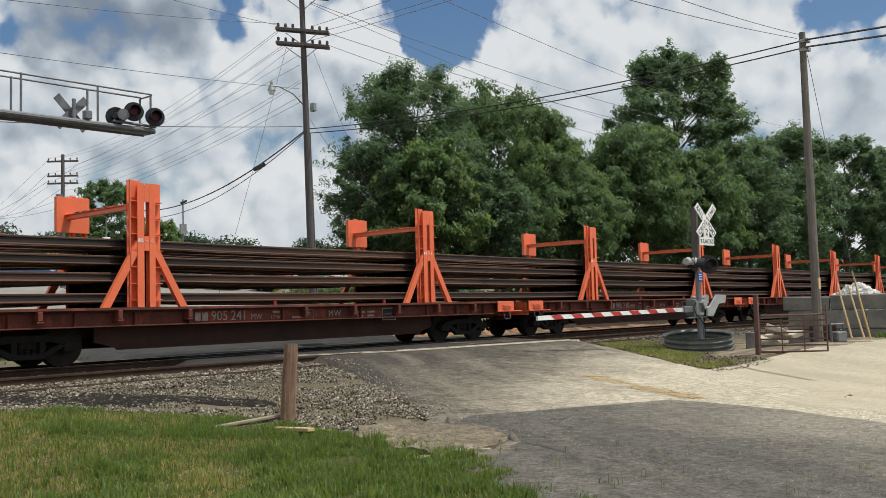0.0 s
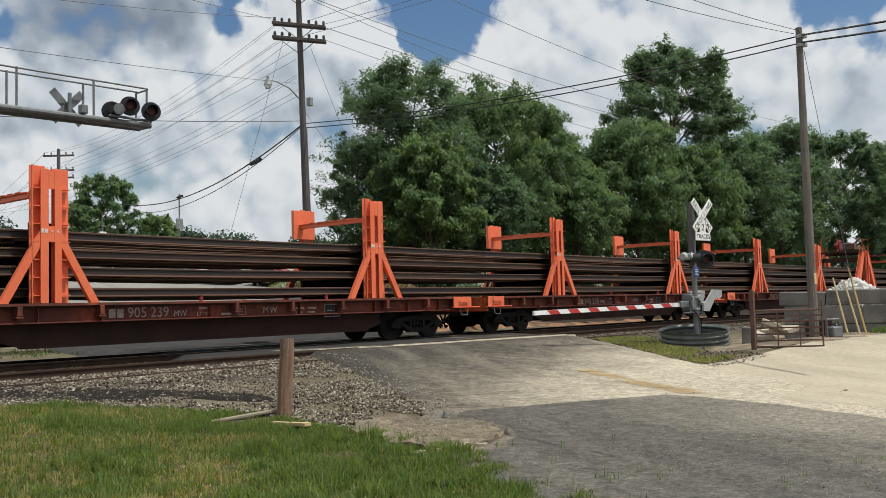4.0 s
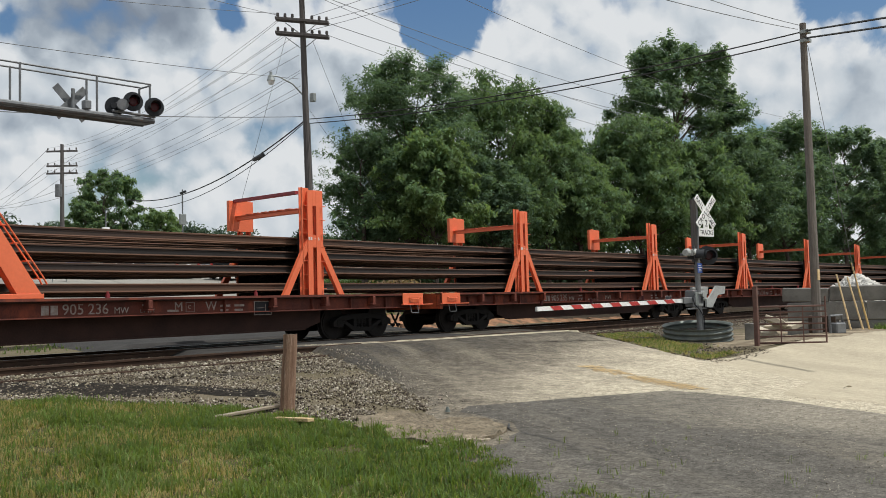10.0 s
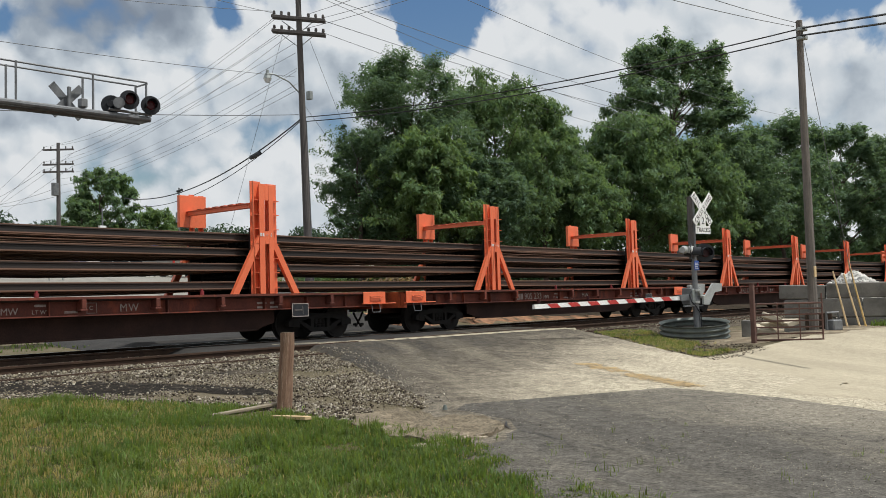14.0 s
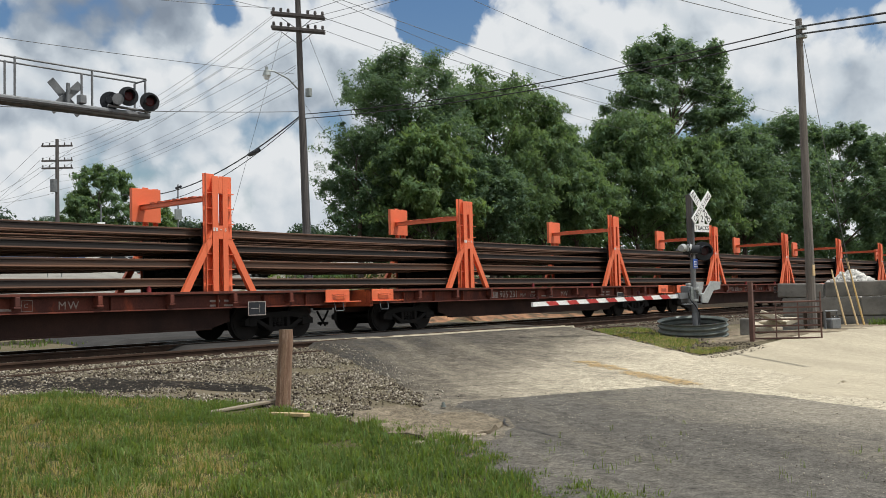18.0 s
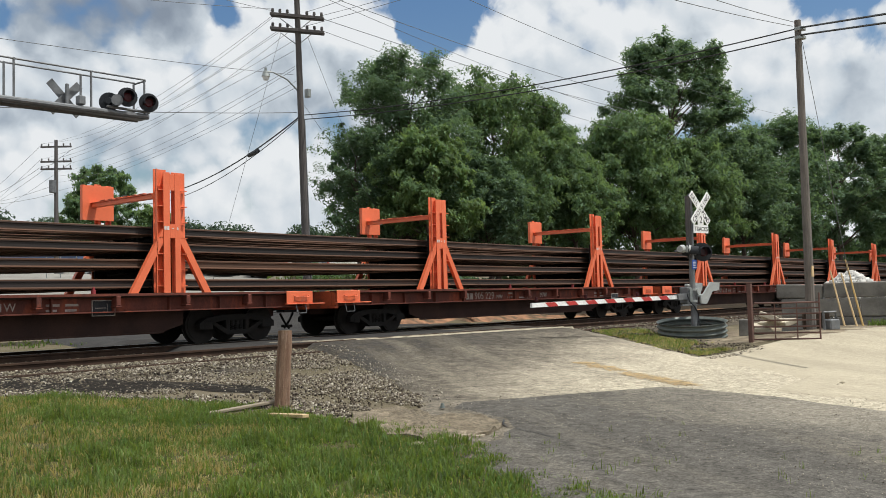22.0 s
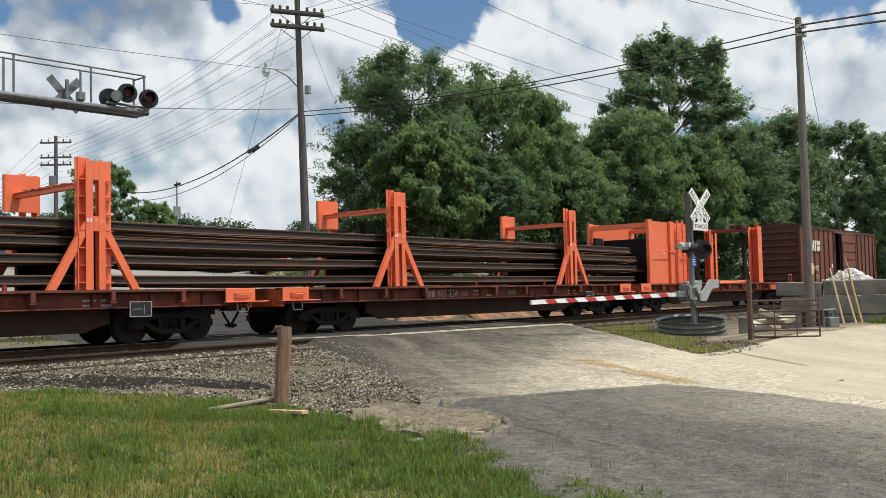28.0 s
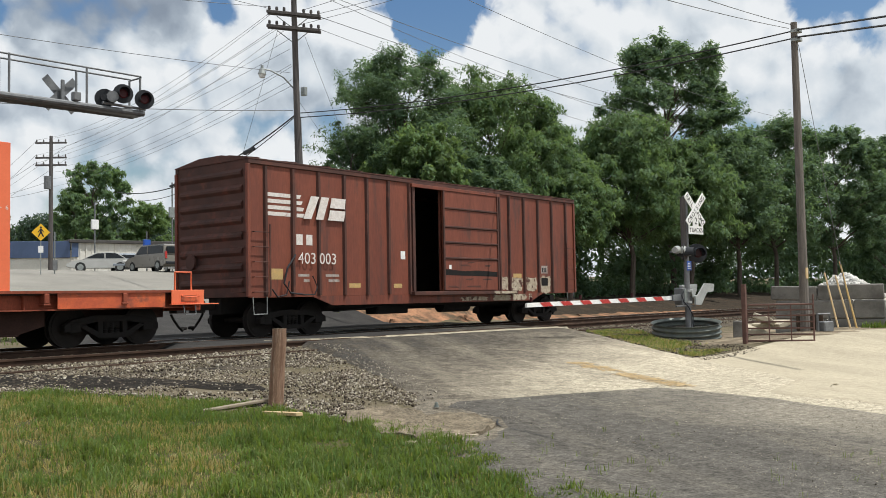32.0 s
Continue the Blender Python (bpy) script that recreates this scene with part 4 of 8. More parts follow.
def grit_place(rng):
    """Loose grit on the roadway, thickest on the newer asphalt near its edge."""
    u, v = rng.random() ** 1.3, rng.uniform(-2, 8.2)
    x = 6.4 + 0.42 * v + u * (6.5 - 0.25 * v)
    if v < 3 and x > 12:
        return None
    return x, v, rise(x, v) + 0.0445 + road_lift(x, v)


stones("road_grit", 2600, grit_place, (0.002, 0.0065), 46, STONE_PALE, "pale loose grit on the asphalt")
stones("dark_road_grit", 700, grit_place, (0.002, 0.006), 47, STONE, "dark loose grit on the asphalt")
stones("track_gravel", 17000, far_gravel_place, (0.011, 0.028), 6, STONE, "grey ballast stones between the rails")
stones("pale_track_gravel", 3500, far_gravel_place, (0.01, 0.028), 16, STONE_PALE, "pale ballast stones beside the rails")


def blades(name, count, place, length, width, seed, material, label, clump=1):
    """Grass as one mesh of bent blades."""
    rng = np.random.default_rng(seed)
    pts = []
    while len(pts) < count:
        p = place(rng)
        if p is None:
            continue
        for _ in range(clump):
            x, y = p[0] + rng.normal(0, 0.02), p[1] + rng.normal(0, 0.02)
            pts.append((x, y, p[2], p[3]))
    pts = np.array(pts[:count])
    n = len(pts)
    base, tall = pts[:, :3], pts[:, 3] * rng.uniform(length[0], length[1], n)
    a = rng.uniform(0, math.tau, n)
    lean = rng.uniform(0.15, 1.0, n) ** 1.0 * rng.choice([0.8, 1.1, 1.7], n)
    d = np.stack([np.cos(a), np.sin(a), np.zeros(n)], -1)
    s = np.stack([-np.sin(a + rng.normal(0, 0.5, n)), np.cos(a), np.zeros(n)], -1) * (rng.uniform(width[0], width[1], n)[:, None])
    up = np.array([0, 0, 1.0])
    m = base + d * (lean * tall * 0.25)[:, None] + up * (tall * (0.66 - 0.12 * lean))[:, None]
    t = base + d * (lean * tall * 0.75)[:, None] + up * (tall * (1 - 0.38 * lean))[:, None]
    v = np.stack([base - s, base + s, m + s * 0.8, m - s * 0.8, t + s * 0.15, t - s * 0.15], 1)
    f = np.array([(0, 1, 2, 3), (3, 2, 4, 5)])[None] + 6 * np.arange(n)[:, None, None]
    return single(name, quads(name, v.reshape(-1, 3), f.reshape(-1, 4), material), material, label, "grass", kind="stuff")


def dry_amount(x, y):
    return smooth(-0.15, 0.25, 1.1 * noise.noise((x * 0.75 + 2, y * 0.75, 2.0)) + 0.30 * (y - 8.0) / 4 - 0.26 * (x - 5.9))


def lawn(dry):
    def place(rng):
        x, y = rng.uniform(2.0, 8.6), rng.uniform(2.0, 14.0)
        e = grass_edge(x, y)
        if e < 0 and rng.random() > 0.03 or e < -0.5:
            return None
        if x * 0.66 + y * 0.75 < 5.9 or x < 0.42 * y - 0.6:
            return None
        k = dry_amount(x, y)
        if rng.random() > (0.2 + 0.8 * k if dry else 1.0 - 0.7 * k):
            return None
        tuft = noise.noise((x * 2.6, y * 2.6, 11.0))
        if tuft < -0.22 and rng.random() < 0.55:
            return None
        tall = 0.55 + 0.3 * smooth(0.0, 1.2, e) + 0.5 * noise.noise((x * 1.1, y * 1.1, 0.0)) + 0.75 * tuft
        return x, y, rise(x, y) - 0.005, max(0.3, tall)
    return place


blades("lawn", 56000, lawn(False), (0.055, 0.16), (0.003, 0.0065), 8, GRASS, "green unmown grass verge", 3)
blades("long_grass", 11000, lawn(False), (0.09, 0.2), (0.0035, 0.0075), 18, GRASS_LONG, "long green grass blades in the verge", 4)
blades("dry_lawn", 40000, lawn(True), (0.04, 0.13), (0.0025, 0.005), 9, GRASS_DRY, "dry yellow grass in the verge", 3)


def sprig_place(rng):
    """Stray sprigs rooted in the cracks of the asphalt near the verge."""
    x, y = rng.uniform(6.4, 10.0), rng.uniform(1.8, 5.4)
    if grass_edge(x, y) > 0 or rng.random() > 0.9 - 0.16 * (x - 6.6):
        return None
    return x, y, rise(x, y) + 0.043, 0.8


blades("road_sprigs", 220, sprig_place, (0.05, 0.13), (0.0012, 0.0025), 21, GRASS_LONG, "thin stray grass sprigs in the asphalt", 5)


def weeds_place(rng):
    q = rng.random()
    if q < 0.1:
        x, y = rng.uniform(29.5, 32.5), rng.uniform(6.0, 8.0)
    elif q < 0.22:
        x, y = rng.uniform(2, 15), rng.uniform(25.0, 30.5)
        if noise.noise((x * 0.5, y * 0.5, 2.0)) < 0.12:
            return None
        return x, y, rise(x, y) + 0.05, 0.5
    else:
        x, y = rng.uniform(25, 44), rng.uniform(25.6, 46)
        if x - 0.68 * max(0, y - 28) < 25.4 + 0.8 * noise.noise((x * 0.6, y * 0.6, 1.0)) or x - 0.68 * max(0, y - 28) > 33:
            return None
    return x, y, rise(x, y), 0.7 + 0.6 * noise.noise((x, y, 5.0))


def kerb_weeds(rng):
    x, y = rng.uniform(19.5, 27.5), rng.uniform(9.0, 14.8)
    off = x - (19.4 + (y - 8.6) * 0.884)
    if not 0.15 + 0.35 * noise.noise((x * 2.0, y * 2.0, 7.0)) < off < 2.0 + 1.8 * noise.noise((x * 0.7, y * 0.7, 0)):
        return None
    if math.hypot(x - 25.85, y - 11.7) < 1.1 or rng.random() > 0.45 + 1.1 * noise.noise((x * 1.1, y * 1.1, 3.0)):
        return None
    return x, y, rise(x, y), max(0.25, 0.6 + 0.8 * noise.noise((x, y, 5.0)))


blades("kerb_weeds", 7000, kerb_weeds, (0.04, 0.2), (0.003, 0.007), 11, GRASS, "short green weeds beside the road", 3)
blades("kerb_dry_grass", 9000, kerb_weeds, (0.04, 0.16), (0.003, 0.006), 12, GRASS_DRY, "dry grass beside the road", 3)
blades("weeds", 16000, weeds_place, (0.12, 0.34), (0.006, 0.013), 10, GRASS, "green weeds and grass along the bank and kerb", 4)

# ---- the train ----
CAR_PITCH, CAR_LONG, DECK_Z, HALF_W = 19.5, 18.55, 1.24, 1.50
WHEEL_R = 0.457
WHEELS = []  # (wheelset, its place in its car)
MOVING = []  # (thing, its x in the train's own measure, y, z)


# seconds and metres by which the slack in the couplings puts the train ahead or behind
SLACK = [(0, 0.057), (1, 0.05), (2, -0.01), (3, -0.035), (4.5, 0.0), (6, 0.06), (7, 0.095), (8, 0.105), (9, 0.1), (10, 0.095), (11, 0.117), (12, 0.145), (13, 0.1), (14, 0.064), (15.5, 0.05), (17, 0.034),
         (18, 0.018), (19, 0.02), (20, 0.008), (21, -0.01), (22, -0.052), (23, -0.055), (24, -0.09), (25, -0.085), (26.5, -0.1), (28, -0.115), (29, -0.07), (30, -0.09), (31, -0.1), (32, -0.05)]


def train_x(t):
    """Where the train's own zero stands along the track."""
    x = 7.175 - 10.306 * t + 0.01015 * t * t - 0.000138 * t ** 3 - 0.019 * max(0.0, t - 29.0) ** 2
    return x + float(np.interp(t, [a for a, b in SLACK], [b for a, b in SLACK]))


def wheelset_mesh():
    s = Shape()
    s.tube((0, -1.0, 0), (0, 1.0, 0), 0.075, n=12)
    for e in (-1, 1):
        y = e * GAUGE / 2
        for y0, y1, r in ((y - e * 0.10, y - e * 0.068, WHEEL_R + 0.026), (y - e * 0.068, y + e * 0.04, WHEEL_R), (y + e * 0.04, y + e * 0.055, WHEEL_R - 0.06)):
            s.tube((0, min(y0, y1), 0), (0, max(y0, y1), 0), r, n=28)
        s.tube((0, y + e * 0.05, 0), (0, y + e * 0.09, 0), 0.13, n=16)
        s.tube((0, y + e * 0.09, 0), (0, y + e * 0.24, 0), 0.085, n=12)
        for k in range(3):
            a = math.tau * k / 3
            s.tube((math.cos(a) * 0.05, y + e * 0.24, math.sin(a) * 0.05), (math.cos(a) * 0.05, y + e * 0.26, math.sin(a) * 0.05), 0.015, n=6)
    return s.mesh("wheelset", WHEEL_STEEL)


def side_frame_mesh():
    s = Shape()
    top = [(-1.15, 0.50), (-0.95, 0.62), (-0.45, 0.70), (0.45, 0.70), (0.95, 0.62), (1.15, 0.50), (1.15, 0.36), (0.98, 0.36), (0.85, 0.48), (0.42, 0.56), (-0.42, 0.56), (-0.85, 0.48), (-0.98, 0.36), (-1.15, 0.36)]
    s.extrude(top, "y", -0.09, 0.09)
    low = [(-0.80, 0.47), (-0.34, 0.20), (0.34, 0.20), (0.80, 0.47), (0.66, 0.50), (0.30, 0.31), (-0.30, 0.31), (-0.66, 0.50)]
    s.extrude(low, "y", -0.09, 0.09)
    for x in (-0.3, 0.3):
        s.box(x - 0.06, x + 0.06, -0.08, 0.08, 0.25, 0.62, 0.01)
    for x in (-0.14, 0.0, 0.14):
        for k in range(5):
            s.tube((x, 0, 0.30 + 0.05 * k), (x, 0, 0.335 + 0.05 * k), 0.06, n=10)
    for x in (-0.89, 0.89):
        s.box(x - 0.13, x + 0.13, -0.1, 0.1, 0.33, 0.56, 0.02)
    return s.mesh("side_frame", DARK_STEEL)


def truck_bolster_mesh():
    s = Shape()
    s.box(-0.2, 0.2, -1.05, 1.05, 0.42, 0.66, 0.02)
    s.box(-0.55, 0.55, -0.35, 0.35, 0.3, 0.4, 0.02)
    for x in (-0.42, 0.42):
        s.box(x - 0.05, x + 0.05, -0.9, 0.9, 0.28, 0.4, 0.01)
    return s.mesh("bolster", DARK_STEEL)


WHEELSET, SIDE_FRAME, BOLSTER = wheelset_mesh(), side_frame_mesh(), truck_bolster_mesh()


def add_trucks(car, offset):
    for e in (-1, 1):
        x = e * offset
        part("bolster", BOLSTER, None, car, at=pose(x, 0, 0))
        for s in (-1, 1):
            part("side_frame", SIDE_FRAME, None, car, at=pose(x, s * 1.02, 0))
        for a in (-0.89, 0.89):
            w = part("wheelset", WHEELSET, None, car, "dark steel wheels on an axle", at=pose(x + a, 0, WHEEL_R))
            WHEELS.append((w, x + a))


def coupler_mesh():
    s = Shape()
    s.box(0.0, 0.5, -0.09, 0.09, 0.74, 0.92, 0.02)
    s.extrude([(0.36, -0.17), (0.62, -0.19), (0.66, -0.1), (0.52, -0.05), (0.5, 0.06), (0.6, 0.1), (0.58, 0.17), (0.36, 0.15)], "z", 0.68, 0.98)
    return s.mesh("coupler", DARK_STEEL)


def hose_mesh():
    s = Shape()
    s.pipe([(0.1, -0.3, 0.66), (0.2, -0.3, 0.5), (0.34, -0.28, 0.34), (0.5, -0.2, 0.25), (0.6, -0.1, 0.3)], 0.032)
    s.box(0.55, 0.68, -0.16, -0.04, 0.26, 0.34, 0.02)
    return s.mesh("air_hose", DARK_STEEL)


COUPLER, HOSE = coupler_mesh(), hose_mesh()
FLIP = Matrix.Rotation(math.pi, 4, "Z")


def half(m, x):
    return pose(x, 0, 0) @ m


# meshes shared by all flat cars; x from the middle of the car
END = CAR_LONG / 2


def flat_body_mesh():
    s = Shape()
    s.box(-END + 0.05, END - 0.05, -HALF_W + 0.06, HALF_W - 0.06, DECK_Z - 0.09, DECK_Z - 0.012, 0.01)
    for y in (-0.55, -0.27, 0.27, 0.55, 0.9, -0.9):
        s.box(-END + 0.3, END - 0.3, y - 0.06, y + 0.06, 0.82, DECK_Z - 0.09)
    n = 14
    for k in range(n):
        x = -END + 1.0 + (CAR_LONG - 2.0) * k / (n - 1)
        s.box(x - 0.05, x + 0.05, -HALF_W + 0.21, HALF_W - 0.21, 0.9, DECK_Z - 0.1)
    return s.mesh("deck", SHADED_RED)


WEB = HALF_W - 0.17  # the sill's web stands back under the deck's edge


def side_sill_mesh(e):
    """A channel: web under an overhanging top flange, with a thin bottom flange, one section."""
    y, w = HALF_W, WEB
    o = [(y - 0.25, DECK_Z + 0.004), (y + 0.05, DECK_Z + 0.004), (y + 0.05, DECK_Z - 0.05), (w, DECK_Z - 0.055), (w, 0.86), (y - 0.03, 0.855), (y - 0.03, 0.832), (w - 0.05, 0.832), (w - 0.05, 0.855), (w - 0.02, 0.86), (w - 0.02, DECK_Z - 0.06), (y - 0.25, DECK_Z - 0.06)]
    return Shape().extrude([(e * a, b) for a, b in o], "x", -END, END)


def stake_mesh(e):
    """A stake pocket on the side sill, sunk below the deck edge."""
    s = Shape()
    y0, y1 = sorted((e * WEB + e * 0.002, e * (HALF_W + 0.06)))
    s.box(-0.055, 0.055, y0, y1, DECK_Z - 0.26, DECK_Z - 0.056, 0.012)
    s.box(-0.075, 0.075, y0, y1 if e > 0 else y1, DECK_Z - 0.30, DECK_Z - 0.26, 0.008)
    return s


def fish_belly_mesh():
    s = Shape()
    o = [(-END + 3.6, 0.93), (-END + 3.6, 0.5), (-END + 4.2, 0.33), (END - 4.2, 0.33), (END - 3.6, 0.5), (END - 3.6, 0.93)]
    for y in (-0.95, 0.95):
        s.extrude(o, "y", y - 0.025, y + 0.025)
    o2 = [(-END + 4.2, 0.31), (END - 4.2, 0.31), (END - 4.2, 0.345), (-END + 4.2, 0.345)]
    for y in (-0.95, 0.95):
        s.extrude(o2, "y", y - 0.12, y + 0.12)
    s.box(-END + 0.2, END - 0.2, -0.24, 0.24, 0.6, 0.95, 0.01)
    for x in (-3.5, -1.2, 1.2, 3.5):
        s.box(x - 0.02, x + 0.02, -0.95, 0.95, 0.4, 0.9)
    # the belly's shade is carried by this darker red
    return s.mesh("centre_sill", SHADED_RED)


def rib_mesh(e):
    s = Shape()
    y0, y1 = sorted((e * (WEB + 0.002), e * (WEB + 0.10)))
    s.extrude([(-0.012, DECK_Z - 0.057), (0.012, DECK_Z - 0.057), (0.012, 0.86), (-0.012, 0.86)], "y", y0, y1)
    return s


def end_panel_mesh(e):
    """The bright corner casting with its grab iron recess."""
    s = Shape()
    y0, y1 = sorted((e * (HALF_W + 0.055), e * (HALF_W + 0.085)))
    s.box(0, 0.9, y0, y1, 0.93, DECK_Z + 0.006, 0.008)
    s.box(-0.02, 1.3, min(e * (HALF_W + 0.02), e * (HALF_W + 0.12)), max(e * (HALF_W + 0.02), e * (HALF_W + 0.12)), 0.90, 0.928, 0.006)
    s.box(0.22, 0.70, min(y0, y1) - 0.006, max(y0, y1) + 0.006, 0.95, 0.968, 0.004)
    s.box(0.22, 0.245, min(y0, y1) - 0.006, max(y0, y1) + 0.006, 0.97, 1.15, 0.004)
    s.box(0.675, 0.70, min(y0, y1) - 0.006, max(y0, y1) + 0.006, 0.97, 1.15, 0.004)
    return s


def grab_mesh(e):
    s = Shape()
    y = e * (HALF_W + 0.10)
    s.pipe([(0.27, y - e * 0.03, 1.13), (0.27, y + e * 0.03, 1.10), (0.40, y + e * 0.04, 1.085), (0.62, y + e * 0.04, 1.085), (0.75, y + e * 0.03, 1.10), (0.75, y - e * 0.03, 1.13)], 0.012)
    return s.mesh("grab_iron", ORANGE)


def sill_step_mesh(e):
    s = Shape()
    y = e * (HALF_W + 0.06)
    s.pipe([(0.34, y, 0.90), (0.34, y + e * 0.04, 0.70), (0.36, y + e * 0.04, 0.67), (0.64, y + e * 0.04, 0.67), (0.66, y + e * 0.04, 0.70), (0.66, y, 0.90)], 0.012)
    return s.mesh("sill_step", ALU)


BODY, BELLY = flat_body_mesh(), fish_belly_mesh()
SILLS = {e: side_sill_mesh(e).mesh("side_sill", DECK_RED) for e in (-1, 1)}
STAKES = {e: stake_mesh(e).mesh("stake_pocket", DECK_RED) for e in (-1, 1)}
RIBS = {e: rib_mesh(e).mesh("stiffener", DECK_RED) for e in (-1, 1)}
PANELS = {e: end_panel_mesh(e).mesh("corner_panel", ORANGE) for e in (-1, 1)}
PANEL_BACK = {e: Shape().box(0.246, 0.674, *sorted((e * (HALF_W + 0.086), e * (HALF_W + 0.0885))), 0.97, 1.12).mesh("recess_plate", ORANGE_WORN) for e in (-1, 1)}
GRABS = {e: grab_mesh(e) for e in (-1, 1)}
SILL_STEPS = {e: sill_step_mesh(e) for e in (-1, 1)}
END_BEAM = Shape().box(-0.12, 0.0, -HALF_W + 0.03, HALF_W - 0.03, 0.76, DECK_Z - 0.005, 0.01).mesh("end_beam", ORANGE_WORN)
DATA_PANEL = Shape().box(-0.28, 0.28, -HALF_W + 0.0, -HALF_W + 0.006, 0.60, 0.95).mesh("data_panel", BLACK)
DATA_FRAME = Shape()
for fa, fb, fc, fd in ((-0.28, 0.28, 0.93, 0.95), (-0.28, 0.28, 0.60, 0.62), (-0.28, -0.26, 0.62, 0.93), (0.26, 0.28, 0.62, 0.93), (-0.2, 0.05, 0.77, 0.785), (0.08, 0.09, 0.67, 0.87)):
    DATA_FRAME.box(fa, fb, -HALF_W - 0.004, -HALF_W - 0.001, fc, fd)
DATA_FRAME = DATA_FRAME.mesh("stencil_frame", WHITE_DIM)
BARS = [Shape().box(bx, bx + bw, -WEB - 0.006, -WEB - 0.002, bz, bz + 0.05).mesh("stencil_bar", WHITE_DIM) for bx, bw, bz in ((0, 0.3, 1.02), (0.42, 0.3, 1.02), (0, 0.24, 0.91), (0.42, 0.26, 0.91))]
LETTER_BOX = Shape()
for fa, fb, fc, fd in ((0, 0.24, 0.885, 0.895), (0, 0.24, 1.105, 1.115), (0, 0.01, 0.896, 1.104), (0.23, 0.24, 0.896, 1.104)):
    LETTER_BOX.box(fa, fb, -WEB - 0.006, -WEB - 0.002, fc, fd)
LETTER_BOX = LETTER_BOX.mesh("letter_box", WHITE_DIM)
LOGO_BAR = Shape().box(0, 0.16, -0.004, 0, 0, 0.2).box(0.2, 0.36, -0.004, 0, 0, 0.2).mesh("initials_mark", WHITE_DIM)
LAMP_RED = Shape().tube((0, 0, 0), (0, 0, 0.09), 0.05, n=10).tube((0, 0, 0.09), (0, 0, 0.14), 0.03, n=10).mesh("marker_stud", WINCH_RED)

# stanchion meshes, feet on the deck at z = DECK_Z, x from the stanchion's middle
ST_H = 2.8


def post_mesh(e):
    """An upright: two broad front flanges with a slot between them, webs, a wider plate behind and shelves between."""
    s = Shape()
    f0, f1 = e * HALF_W, e * (HALF_W - 0.15)
    lo, hi = sorted((f0, f1))
    z0, z1 = DECK_Z + 0.006, DECK_Z + ST_H
    face = sorted((f0, f0 - e * 0.018))
    back = sorted((f1, f1 - e * 0.018))
    for a, b in ((-0.215, -0.04), (0.09, 0.245)):
        s.box(a, b, *face, z0, z1 - (0.02 if a > 0 else 0.0), 0.004)
        mid = (a + b) / 2
        s.box(mid - 0.009, mid + 0.009, lo + 0.019, hi - 0.019, z0, z1 - 0.03)
    tall = 0.07 if e < 0 else -0.12
    top = z1 + tall if e < 0 else DECK_Z + 1.6
    s.box(-0.385, -0.045, *back, z0, top, 0.004)
    s.box(0.095, 0.465, *back, z0, top - 0.04, 0.004)
    s.box(-0.385, -0.367, lo + 0.02, lo + 0.075, z0, z1 + tall - 0.01) if e < 0 else None
    for za, zb in ((1.27, 1.6), (2.38, ST_H - 0.035)):
        s.box(-0.038, 0.088, *sorted((f0 - e * 0.003, f0 - e * 0.017)), DECK_Z + za, DECK_Z + zb, 0.003)
    for k in range(7):
        z = DECK_Z + 0.16 + 0.37 * k
        if e > 0 and k > 3:
            break
        s.box(-0.36, -0.14, lo + 0.02, hi - 0.02, z, z + 0.016)
        s.box(0.18, 0.44, lo + 0.02, hi - 0.02, z, z + 0.016)
    return s


def brace_mesh(e, side):
    s = Shape()
    y0, y1 = sorted((e * (HALF_W - 0.02), e * (HALF_W - 0.13)))
    c0 = 0.02
    a, b = (c0 + side * 0.89, DECK_Z + 0.006), (c0 + side * 1.085, DECK_Z + 0.006)
    c, d = (c0 + side * 0.228, DECK_Z + 1.50), (c0 + side * 0.228, DECK_Z + 1.17)
    s.extrude([a, b, c, d], "y", y0, y1)
    return s


def rack_mesh():
    """The roller shelves that carry the rails, with their dark inner cheeks."""
    s = Shape()
    for e in (-1, 1):
        y0, y1 = sorted((e * 1.28, e * 1.24))
        s.box(-0.36, 0.36, y0, y1, DECK_Z + 0.01, DECK_Z + 1.68)
    s.box(-0.02, 0.02, -1.235, 1.235, DECK_Z + 0.01, DECK_Z + 1.40)
    for z in TIERS:
        s.box(-0.12, 0.12, -1.10, 1.10, z - 0.13, z - 0.07)
        for k in range(11):
            y = -1.0 + 0.2 * k
            s.tube((-0.05, y - 0.07, z - 0.035), (-0.05, y + 0.07, z - 0.035), 0.034, n=8)
    return s


TIERS = (1.38, 1.84, 2.22, 2.60)
POSTS = {e: post_mesh(e).mesh("post", ORANGE) for e in (-1, 1)}
FAR_PLATE = Shape().box(-0.64, 0.21, HALF_W - 0.20, HALF_W - 0.178, DECK_Z + 1.87, DECK_Z + 2.74, 0.006).box(-0.64, -0.62, HALF_W - 0.178, HALF_W - 0.09, DECK_Z + 1.87, DECK_Z + 2.74, 0.004).mesh("guide_plate", ORANGE)
BRACES = {(e, k): brace_mesh(e, k).mesh("brace", ORANGE) for e in (-1, 1) for k in (-1, 1)}
RACK = rack_mesh().mesh("roller_rack", DARK_STEEL)
TIE_BEAM = Shape().box(-0.40, -0.28, -HALF_W + 0.17, HALF_W - 0.205, DECK_Z + 2.18, DECK_Z + 2.285, 0.006).box(-0.44, -0.24, -HALF_W + 0.17, HALF_W - 0.205, DECK_Z + 2.286, DECK_Z + 2.306, 0.003).mesh("tie_beam", ORANGE)
TAG_BLOCK = Shape().box(0, 0.055, -HALF_W - 0.006, -HALF_W - 0.002, DECK_Z + 1.46, DECK_Z + 1.545).mesh("stencil_bar", WHITE)
